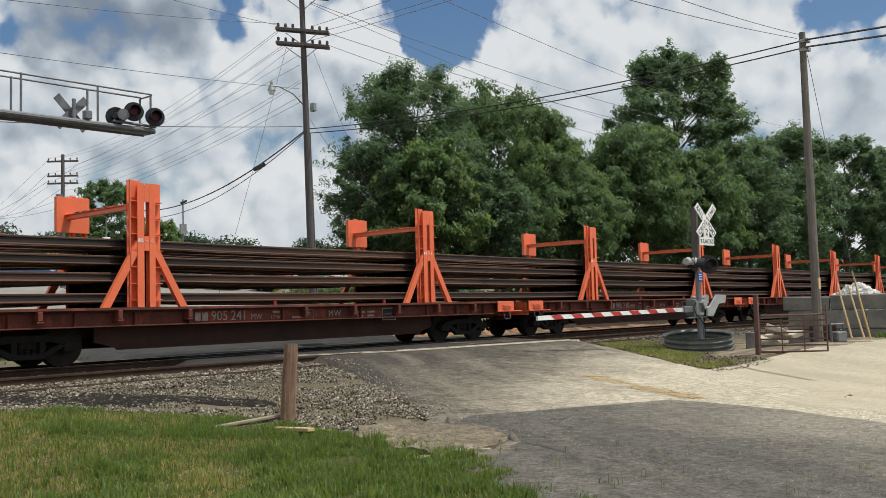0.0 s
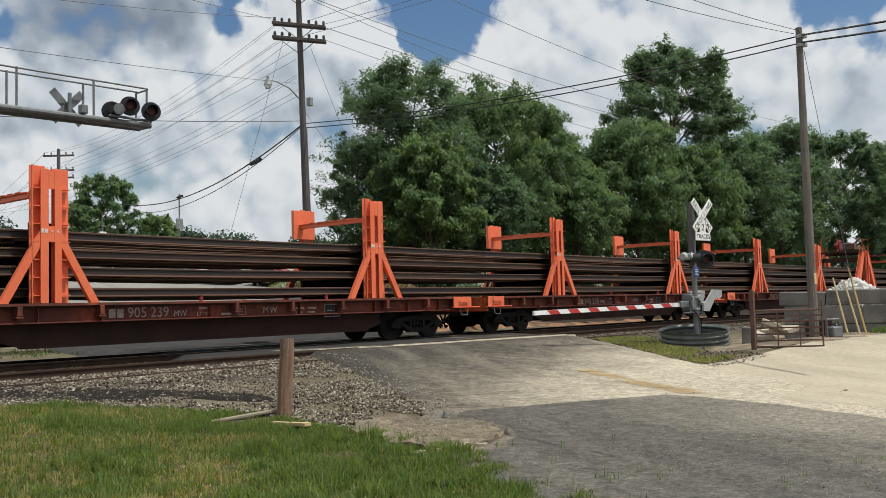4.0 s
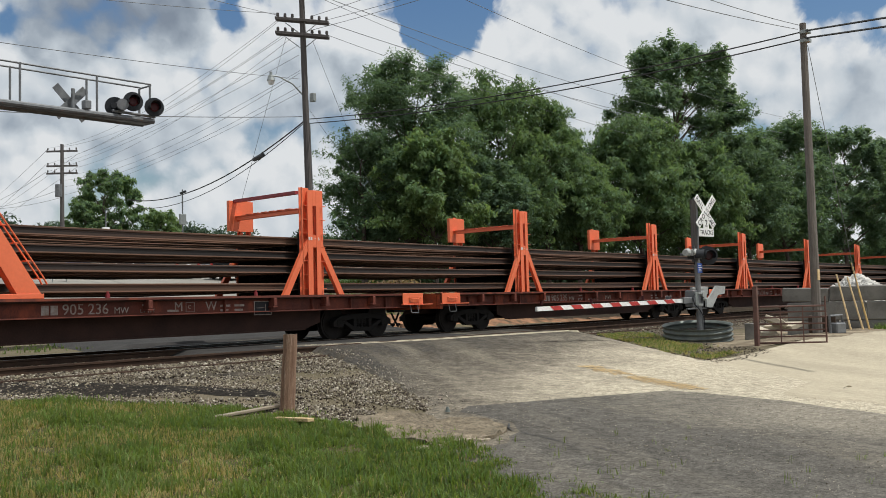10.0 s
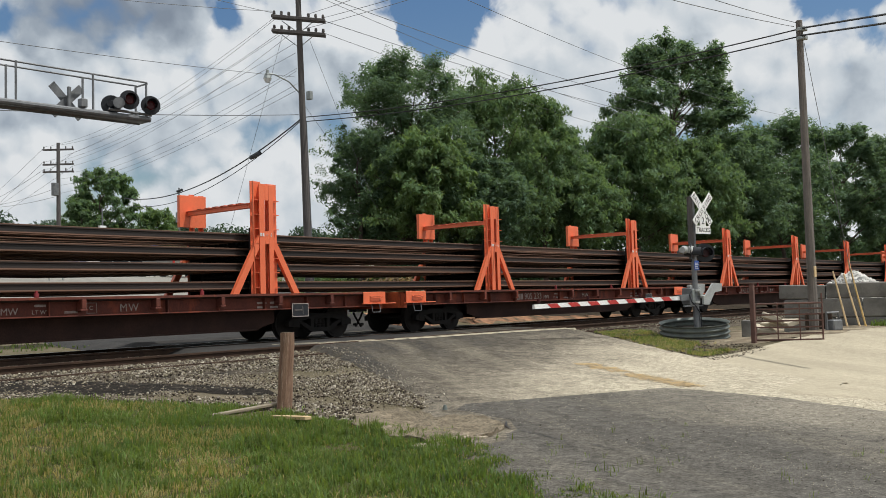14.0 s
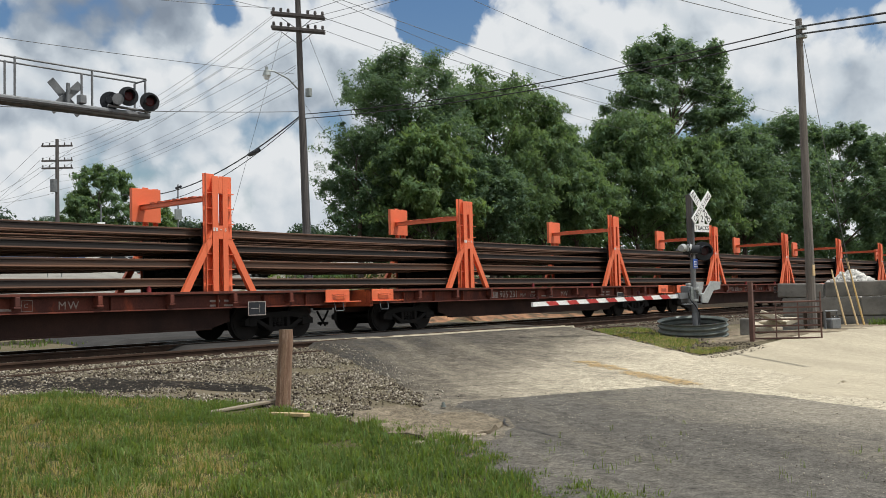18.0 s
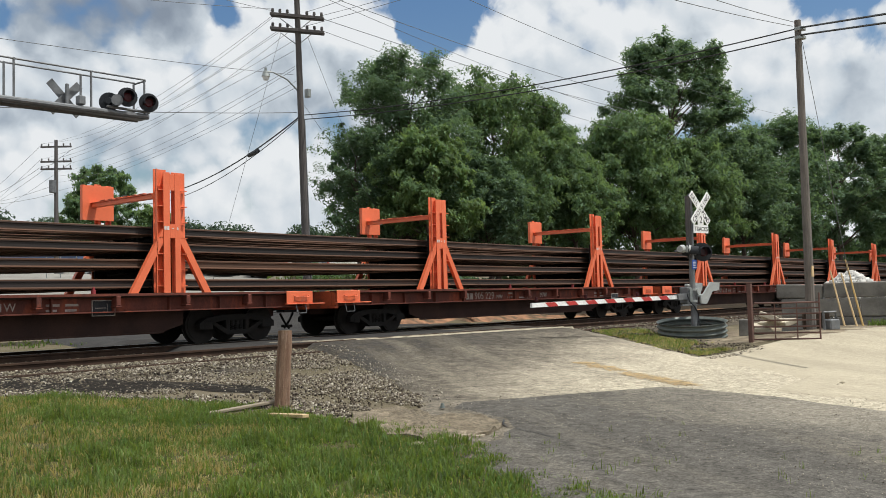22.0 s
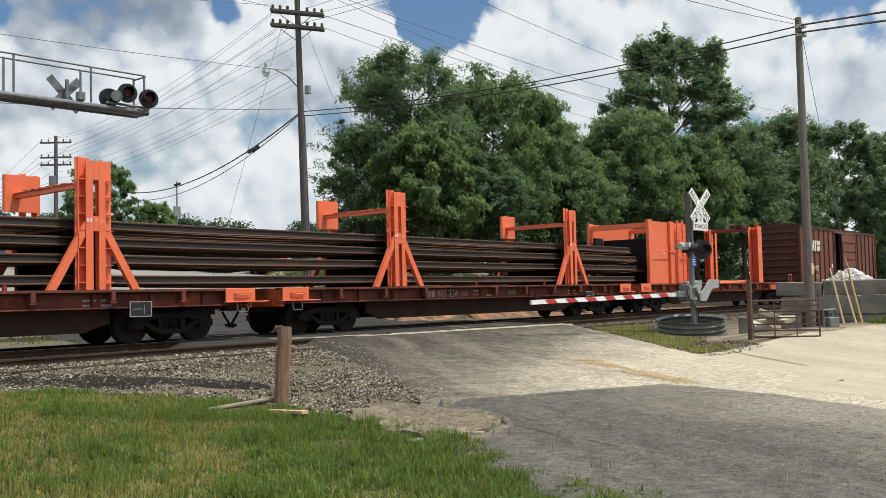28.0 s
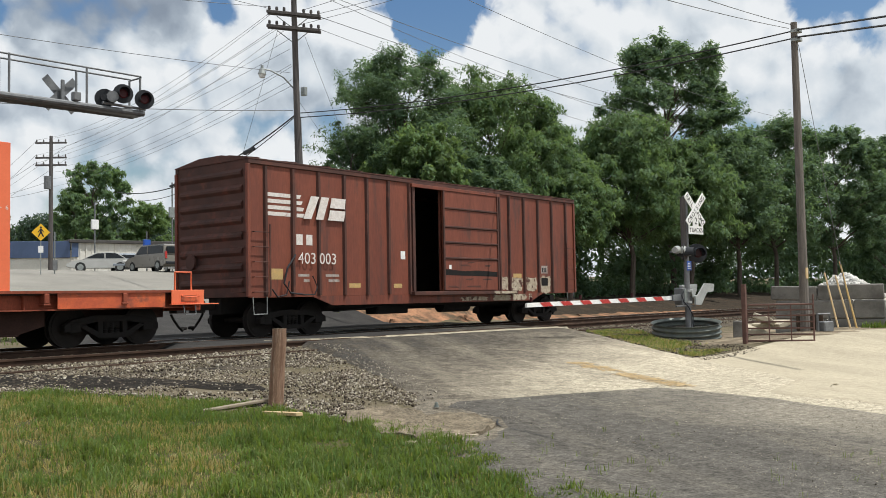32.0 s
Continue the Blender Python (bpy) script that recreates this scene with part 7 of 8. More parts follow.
MP = Vector((25.82, 28.5, 0))
MP.z = rise(MP.x, MP.y)
mp = thing("utility_pole", "tall dark wooden utility pole with double crossarms and street lamp", "utility pole", pose(MP.x, MP.y, MP.z))
MH = 15.4 - MP.z
part("pole", pole_shape(MH, 0.165, 0.105, (-0.49, -0.15)), POLE_DARK, mp)
ARM_WAY = Vector((0.64, -0.77, 0))
arm_turn = math.degrees(math.atan2(ARM_WAY.y, ARM_WAY.x))
for z in (14.1, 12.63, 12.04):
    for o in (-0.12, 0.12):
        part("crossarm", Shape().box(-1.1, 1.1, o - 0.05, o + 0.05, -0.06, 0.06, 0.008), POLE_DARK, mp, "dark wooden crossarm", at=pose(-0.42, -0.13, z - MP.z, 0, 6.5, arm_turn))
    for s in (-1.0, -0.7, -0.4, 0.4, 0.7, 1.0):
        insulator(mp, (-0.42 + ARM_WAY.x * s, -0.13 + ARM_WAY.y * s, z - MP.z + 0.055 - 0.113 * s))
    part("arm_brace", Shape().tube(Vector((-0.3, 0, z - MP.z - 0.55)), Vector((-0.3, 0, z - MP.z)) + ARM_WAY * 0.7, 0.018, n=6).tube(Vector((-0.3, 0, z - MP.z - 0.55)), Vector((-0.3, 0, z - MP.z)) - ARM_WAY * 0.7, 0.018, n=6), GALV, mp)
la = Shape().pipe([(-0.2, 0, 9.5 - MP.z), (-0.8, 0.1, 10.0 - MP.z), (-1.4, 0.25, 10.22 - MP.z), (-1.72, 0.3, 10.22 - MP.z)], 0.03)
part("lamp_arm", la, GALV, mp)
lh = part("lamp_head", Shape().tube((-1.75, 0.3, 10.0 - MP.z), (-1.75, 0.3, 10.22 - MP.z), 0.17, 0.1, n=14).tube((-1.75, 0.3, 10.22 - MP.z), (-1.75, 0.3, 10.36 - MP.z), 0.06, n=10), GALV, mp, "pale street lamp head")
part("lamp_globe", Shape().tube((-1.75, 0.3, 9.86 - MP.z), (-1.75, 0.3, 9.998 - MP.z), 0.1, 0.15, n=14), WHITE_CLEAN, lh)
part("fuse_box", Shape().box(0.12, 0.3, -0.12, 0.12, 9.4 - MP.z, 9.75 - MP.z, 0.02), GALV, mp)
part("conduit", Shape().tube((0.1, -0.17, 0.0), (-0.12, -0.14, 8.4 - MP.z), 0.03, n=6), ALU, mp)

RP = Vector((26.6, 8.7, 0))
RP.z = rise(RP.x, RP.y)
rp = thing("utility_pole", "weathered grey wooden utility pole beside a farm gate", "utility pole", pose(RP.x, RP.y, RP.z))
part("pole", pole_shape(8.56 - RP.z, 0.135, 0.09, (-0.03, -0.01)), POLE_WOOD, rp)
for z in (8.3, 8.05):
    part("cable_clamp", Shape().box(-0.14, 0.08, -0.2, 0.06, z - RP.z - 0.05, z - RP.z + 0.05, 0.01), GALV, rp)
part("pole_tag", Shape().box(-0.25, -0.09, -0.17, -0.14, 1.3 - RP.z, 1.6 - RP.z, 0.005), PALE_WOOD, rp, "small yellow-brown tag")
LP = Vector((37.88, 71.4, 0))
LP.z = rise(LP.x, LP.y)
lp = thing("utility_pole", "distant wooden utility pole with three crossarms and transformer", "utility pole", pose(LP.x, LP.y, LP.z))
part("pole", pole_shape(14.5 - LP.z, 0.2, 0.13), POLE_DARK, lp)
for z in (13.95, 12.75, 12.15):
    part("crossarm", Shape().box(-1.25, 1.25, -0.06, 0.06, z - LP.z - 0.07, z - LP.z + 0.07, 0.008), POLE_DARK, lp, at=pose(0, 0, 0, 0, 0, arm_turn))
    for s in (-1.15, -0.6, 0.6, 1.15):
        insulator(lp, (ARM_WAY.x * s, ARM_WAY.y * s, z - LP.z + 0.07))
part("transformer", Shape().tube((-0.35, -0.1, 10.2 - LP.z), (-0.35, -0.1, 11.2 - LP.z), 0.27, n=14), ALU, lp, "grey transformer can")

# name, ends, sag, radius, material: the spans between the poles and on along the street and the tracks
for name, p, q, sag, r, m in (
    ("power_wire", (24.81, 29.31, 12.7), (37.0, 71.83, 14.15), 1.0, 0.008, WIRE),
    ("power_wire", (24.89, 29.24, 12.7), (38.9, 70.82, 13.77), 0.6, 0.008, WIRE),
    ("power_wire", (25.03, 29.12, 12.14), (37.93, 71.34, 14.33), 0.9, 0.008, WIRE),
    ("power_wire", (25.11, 29.05, 12.11), (36.84, 71.91, 12.86), 0.7, 0.008, WIRE),
    ("power_wire", (25.32, 28.87, 12.05), (38.82, 70.86, 12.65), 0.8, 0.008, WIRE),
    ("power_wire", (25.49, 28.72, 11.72), (37.37, 71.64, 12.79), 0.6, 0.008, WIRE),
    ("power_wire", (25.5, 28.71, 11.3), (36.81, 71.93, 12.22), 0.5, 0.008, WIRE),
    ("power_wire", (25.53, 28.69, 10.66), (38.78, 70.88, 12.1), 0.6, 0.008, WIRE),
    ("power_wire", (25.53, 28.69, 10.56), (37.92, 71.35, 11.57), 0.9, 0.008, WIRE),
    ("power_wire", (25.54, 28.68, 10.02), (37.85, 71.39, 11.02), 0.7, 0.008, WIRE),
    ("power_wire", (25.53, 28.68, 9.76), (37.81, 71.41, 10.33), 0.5, 0.008, WIRE),
    ("power_wire", (37.0, 71.83, 14.15), (89.2, 212.0, 20.77), 0.5, 0.014, WIRE),
    ("power_wire", (38.9, 70.82, 13.77), (89.2, 212.0, 19.27), 0.5, 0.014, WIRE),
    ("power_wire", (36.84, 71.91, 12.86), (89.2, 212.0, 18.03), 0.5, 0.014, WIRE),
    ("power_wire", (38.82, 70.86, 12.65), (89.21, 212.0, 17.41), 0.5, 0.014, WIRE),
    ("power_wire", (36.81, 71.93, 12.22), (46.54, 110.61, 12.47), 0.5, 0.014, WIRE),
    ("power_wire", (37.84, 71.39, 10.88), (46.53, 110.61, 12.99), 0.5, 0.014, WIRE),
    ("power_wire", (37.84, 71.39, 10.19), (46.53, 110.61, 13.25), 0.5, 0.014, WIRE),
    ("power_wire", (26.32, 27.96, 12.69), (86.05, 28.36, 14.72), 1.0, 0.014, WIRE),
    ("power_wire", (26.35, 27.93, 12.16), (86.01, 28.46, 12.24), 1.0, 0.011, WIRE),
    ("power_wire", (25.83, 28.41, 13.92), (86.04, 28.38, 14.1), 1.6, 0.011, WIRE),
    ("power_wire", (25.88, 28.37, 13.97), (86.06, 28.33, 15.24), 1.0, 0.014, WIRE),
    ("power_wire", (19.87, 22.47, 13.47), (86.07, 28.28, 16.53), 1.0, 0.012, WIRE),
    ("power_wire", (7.42, 22.82, 7.5), (25.47, 28.74, 10.3), 0.1, 0.01, WIRE),
    ("power_wire", (8.44, 22.47, 8.65), (24.81, 29.31, 13.03), 0.1, 0.01, WIRE),
    ("power_wire", (12.71, 22.68, 10.13), (24.83, 29.29, 12.96), 0.05, 0.01, WIRE),
    ("power_wire", (25.81, 28.43, 12.32), (21.15, 11.34, 10.28), 0.1, 0.01, WIRE),
    ("power_wire", (26.33, 27.96, 12.78), (20.43, 12.6, 10.13), 0.1, 0.01, WIRE),
    ("power_wire", (25.87, 28.38, 12.92), (19.62, 13.82, 10.22), 0.05, 0.01, WIRE),
    ("telephone_cable", (25.55, 28.66, 8.73), (10.23, 26.06, 6.46), 0.1, 0.014, WIRE),
    ("service_cable", (26.55, 8.74, 8.32), (25.76, 28.48, 8.63), 0.35, 0.02, CABLE),
    ("service_cable", (26.55, 8.75, 8.11), (25.76, 28.48, 8.45), 0.35, 0.02, CABLE),
    ("service_cable", (26.58, 8.65, 8.34), (19.73, 3.3, 6.31), 0, 0.026, CABLE),
    ("service_cable", (26.57, 8.66, 8.13), (19.72, 3.31, 6.11), 0, 0.026, CABLE),
    ("service_cable", (26.54, 8.77, 8.52), (13.41, 8.72, 7.24), 0.12, 0.009, WIRE),
    ("service_cable", (26.52, 8.82, 8.41), (12.79, 9.61, 7.16), 0.12, 0.009, WIRE),
    ("guy_wire", (26.6, 8.59, 7.92), (29.85, 8.35, -0.15), 0.02, 0.009, WIRE),
    ("guy_wire", (25.11, 29.05, 12.04), (26.23, 35.33, 2.01), 0.02, 0.008, WIRE),
    ("guy_wire", (25.94, 28.32, 11.85), (29.5, 28.48, 5.77), 0.02, 0.008, WIRE),
    ("guy_wire", (25.73, 28.5, 9.13), (30.72, 28.64, 4.59), 0.02, 0.008, WIRE),
    ("telephone_cable", (25.6, 28.62, 8.52), (34.49, 56.27, 8.41), 1.1, 0.03, CABLE),
    ("telephone_cable", (25.6, 28.62, 8.45), (34.49, 56.27, 7.95), 1.25, 0.018, CABLE),
):
    wire(name, p, q, sag, r, m, {
        ("power_wire", "weathered_grey_wire"): "thin grey overhead power wire",
        ("telephone_cable", "weathered_grey_wire"): "thin grey overhead telephone cable",
        ("telephone_cable", "black_cable_sheath"): "thick black overhead telephone cable",
        ("service_cable", "black_cable_sheath"): "black service cable from a pole top",
        ("service_cable", "weathered_grey_wire"): "thin grey overhead service wire",
        ("guy_wire", "weathered_grey_wire"): "thin steel guy wire of a pole",
    }[name, m.name], 32)
single("splice_case", Shape().tube((26.8, 32.7, 7.76), (27.15, 33.75, 7.72), 0.1, n=10), BLACK, "black splice case hung on a cable", "splice case")
single("splice_case", Shape().tube((30.6, 44.1, 7.5), (30.85, 44.9, 7.5), 0.07, n=10), BLACK, "small black splice case hung on a cable", "splice case")

# ---- near side clutter ----
PB = (8.36, 9.78)
post = thing("wooden_post", "short weathered brown timber post leaning beside the gravel", "post", pose(PB[0], PB[1], rise(*PB) - 0.02, 2.0, 3.5, 20))
ps = Shape()
ps.pipe([(0.006 * math.sin(3 * k), 0.004 * math.cos(2 * k), 1.06 * k / 6) for k in range(7)], 0.104, 12, 0.094)
part("timber", ps, POST_WOOD, post)
part("cut_top", Shape().tube((0.0, 0, 1.06), (0.0, 0, 1.065), 0.088, n=12), GREY_BOARD, post, "pale grey cut top")
part("nail_plate", Shape().box(0.06, 0.1, -0.02, 0.02, 0.66, 0.72), DARK_STEEL, post)
single("pale_plank", Shape().box(-0.38, 0.38, -0.05, 0.05, 0, 0.045, 0.006), PALE_WOOD, "short pale sawn plank on the grass", "plank", at=pose(7.68, 8.87, rise(7.68, 8.87) + 0.045, 2, 3, 82.5))
single("old_board", Shape().box(-0.55, 0.55, -0.045, 0.045, 0, 0.035, 0.006), GREY_BOARD, "grey old board lying in the grass", "board", at=pose(7.88, 9.95, rise(7.88, 9.95) + 0.03, 1, -3, -5.6))
single("green_ball", Shape().pipe([(0, 0, 0), (0, 0, 0.02), (0, 0, 0.05), (0, 0, 0.065)], 0.036, 12, 0.016), RING_STEEL, "small grey-green cap on the gravel", "cap", at=pose(9.55, 7.95, rise(9.55, 7.95) + 0.05))

# rusty steel post and tubular farm gate
gp = thing("steel_fence_post", "rusty square steel fence post", "fence post", pose(23.3, 9.13, rise(23.3, 9.13)))
part("upright", Shape().box(-0.055, 0.055, -0.055, 0.055, 0, 1.5, 0.01), RUST_TUBE, gp)
part("cap", Shape().box(-0.055, 0.055, -0.055, 0.055, 1.502, 1.52, 0.004), RUST_TUBE, gp)
GA, GB = Vector((23.44, 9.16, rise(23.5, 9.05))), Vector((24.2, 7.68, rise(23.5, 9.05) + 0.06))
gw = (GB - GA)
farm = thing("tube_farm_gate", "rusty red tubular steel farm gate standing closed", "farm gate", pose(GA.x, GA.y, GA.z, 0, 0, math.degrees(math.atan2(gw.y, gw.x))))
gl = gw.to_2d().length
part("gate_frame", Shape().pipe([(0.03, 0, 0.06), (0.03, 0, 0.92), (0.09, 0, 0.98), (gl, 0, 0.98)], 0.024, 8).pipe([(0.03, 0, 0.06), (gl, 0, 0.06)], 0.024, 8).tube((gl - 0.02, 0, 0.02), (gl - 0.02, 0, 1.22), 0.022, n=8), RUST_TUBE, farm)
for z in (0.22, 0.38, 0.54, 0.70, 0.84):
    part("gate_tube", Shape().tube((0.05, 0, z), (gl, 0, z), 0.02, n=8), RUST_TUBE, farm)
for x in (0.34, 0.66):
    part("gate_stay", Shape().box(gl * x - 0.015, gl * x + 0.015, -0.035, -0.024, 0.08, 0.97), RUST_TUBE, farm)

# concrete block wall, built of loose blocks
BA, BW = Vector((29.85, 10.72, 0)), Vector((0.25, -0.968, 0)).normalized()
bturn = math.degrees(math.atan2(BW.y, BW.x))
bz = -0.5
# course, start along the wall, length, height, tilt
for row, o, long, high, tilt in ((0, 0.05, 1.5, 0.57, 0), (0, 1.57, 1.62, 0.57, 0), (1, 0.08, 0.72, 0.57, 0), (1, 0.83, 1.5, 0.57, 0), (1, 2.35, 0.86, 0.57, 0), (2, -0.06, 1.35, 0.44, 1.6), (2, 1.33, 1.88, 0.47, 0)):
    a = BA + BW * o
    single("concrete_block", Shape().box(0, long, -0.35, 0.35, 0, high, 0.03), CONCRETE, "large grey cast concrete block in a stacked wall", "concrete block", group="stacked concrete blocks", at=pose(a.x, a.y, bz + 0.585 * row + (0.02 if tilt else 0.0), 0, tilt, bturn))
for row in range(3):
    a = BA + BW * 3.62 + Vector((-0.1, 0.0, 0))
    single("concrete_block", Shape().box(0, 1.5, -0.35, 0.35, 0, 0.57 if row < 2 else 0.46, 0.03), CONCRETE, "large grey cast concrete block at the wall's return", "concrete block", group="stacked concrete blocks", at=pose(a.x, a.y, bz + 0.585 * row, 0, 0, 14))
heap = Shape()
n, m = 26, 9
vs, fs = [], []
for j in range(m):
    for i in range(n):
        r, t = j / (m - 1), math.tau * i / n
        x, y = r * 1.5 * math.cos(t), r * 2.6 * math.sin(t)
        z = 1.9 * max(0.0, (1 - r ** 1.3)) + 0.16 * noise.noise((x * 2.2, y * 2.2, 0.3)) * (1 - r)
        vs.append((x, y, z))
for j in range(m - 1):
    for i in range(n):
        fs.append((j * n + i, j * n + (i + 1) % n, (j + 1) * n + (i + 1) % n, (j + 1) * n + i))
heap.add(vs, fs)
single("stone_heap", heap, RUBBLE, "heap of white crushed stone behind the block wall", "stone heap", at=pose(32.6, 9.3, rise(32.6, 9.3) - 0.2))


def rubble_place(rng):
    t, r = rng.uniform(0, math.tau), rng.uniform(0, 0.98)
    x, y = r * 1.5 * math.cos(t), r * 2.6 * math.sin(t)
    return 32.6 + x, 9.3 + y, rise(32.6, 9.3) - 0.2 + 1.9 * (1 - r ** 1.3)


stones("heap_stones", 1500, rubble_place, (0.03, 0.09), 15, RUBBLE, "white broken stones on the heap")
single("orange_tarp", Shape().box(-0.5, 0.5, -0.6, 0.6, 0, 0.5, 0.18), ORANGE, "folded orange sheet behind the blocks", "tarp", at=pose(34.0, 6.3, 1.15))
single("tarp_crate", Shape().box(-0.5, 0.5, -0.6, 0.6, 0, 1.48, 0.05), CONCRETE, "grey concrete bin behind the wall", "bin", at=pose(34.0, 6.3, rise(34, 6)))
for foot, top, c in (((28.98, 8.51), (29.47, 9.0, 1.5), PALE_WOOD), ((29.07, 8.19), (29.55, 8.71, 1.41), PALE_WOOD), ((29.2, 8.05), (29.66, 8.6, 1.83), YELLOW)):
    z = rise(*foot)
    stick = Shape().tube((0, 0, 0), (top[0] - foot[0], top[1] - foot[1], top[2] - z), 0.03, 0.024, n=6)
    single("leaning_stick", stick, c, "thin pole leaning on the concrete wall", "pole", group="leaning sticks", at=pose(foot[0], foot[1], z))
PALE_SLAB = mat("cream_cut_stone", (0.52, 0.46, 0.35), (0.42, 0.36, 0.27), scale=3, rough=0.9, bump=0.2)
# junk at the foot of the grey pole
single("wooden_crate", Shape().box(-0.5, 0.5, -0.35, 0.35, 0, 0.5, 0.02), TIE_WOOD, "dark wooden crate by the gate", "crate", at=pose(27.6, 8.9, rise(27.6, 8.9), 0, 0, 20))
for k, (x, y, a, t) in enumerate(((27.3, 10.4, 8, 30), (27.6, 10.0, -14, 65), (27.0, 10.0, 20, 10))):
    single("concrete_slab", Shape().box(-0.55, 0.55, -0.25, 0.25, 0, 0.16, 0.02), PALE_SLAB, "pale broken concrete slab", "concrete slab", group="broken slabs", at=pose(x, y, rise(x, y) + 0.1 + 0.14 * k, a, -8 + 9 * k, t))
single("steel_cabinet", Shape().box(-0.16, 0.16, -0.15, 0.15, 0, 0.5, 0.02), CONCRETE, "small grey metal cabinet by the tracks", "cabinet", at=pose(26.6, 10.6, rise(26.6, 10.6), 0, 0, 15))
single("water_meter", Shape().box(-0.2, 0.2, -0.15, 0.15, 0.0, 0.3, 0.03).pipe([(-0.3, 0, 0.02), (-0.3, 0, 0.5), (0.2, 0, 0.5), (0.3, 0, 0.02)], 0.04), ALU, "pipework and valve beside the gate", "pipework", at=pose(26.7, 8.2, rise(26.7, 8.2) + 0.0, 0, 0, -20))

# ---- beyond the tracks ----


def building():
    b = thing("metal_building", "long low white ribbed metal building with a dark roof edge", "building", pose(40.8, 73.5, rise(41, 73) - 0.2, 0, 0, -14))
    L, H = 58.0, 2.95
    part("wall", Shape().box(0, L, 0, 0.2, 0, H), WALL_WHITE, b)
    rib = Shape().box(-0.04, 0.04, -0.05, 0.0, 0, H).mesh("siding_rib", WALL_WHITE)
    for k in range(120):
        part("siding_rib", rib, None, b, at=pose(0.25 + 0.48 * k, -0.002, 0))
    part("roof_edge", Shape().box(-0.2, L, -0.25, 12, H + 0.003, H + 0.28, 0.03), ROOF_DARK, b)
    part("side_wall", Shape().box(-9.5, 0, 0.1, 0.3, 0, H - 0.6), WALL_WHITE, b, at=pose(0, 0, 0, 0, 0, -28))
    part("blue_fascia", Shape().box(-9.6, -0.1, -0.05, 0.08, H - 1.25, H + 0.15, 0.02), WALL_BLUE, b, "blue metal fascia", at=pose(0, 0, 0, 0, 0, -28))
    part("blue_return", Shape().box(0.0, 0.55, -0.1, -0.055, H - 1.2, H + 0.0, 0.01), WALL_BLUE, b)
    for x in (30.0, 38.0):
        part("door", Shape().box(x, x + 1.0, -0.08, -0.02, 0, 2.1, 0.01), mat_door, b, "brown door")
    part("wall_sign", Shape().box(9.2, 11.6, -0.12, -0.06, 1.1, 2.2, 0.02), WHITE_CLEAN, b)
    part("sign_bars", Shape().box(9.6, 11.2, -0.13, -0.122, 1.5, 1.75), BLACK, b)


mat_door = mat("brown_door_paint", (0.30, 0.15, 0.08), rough=0.7)
building()


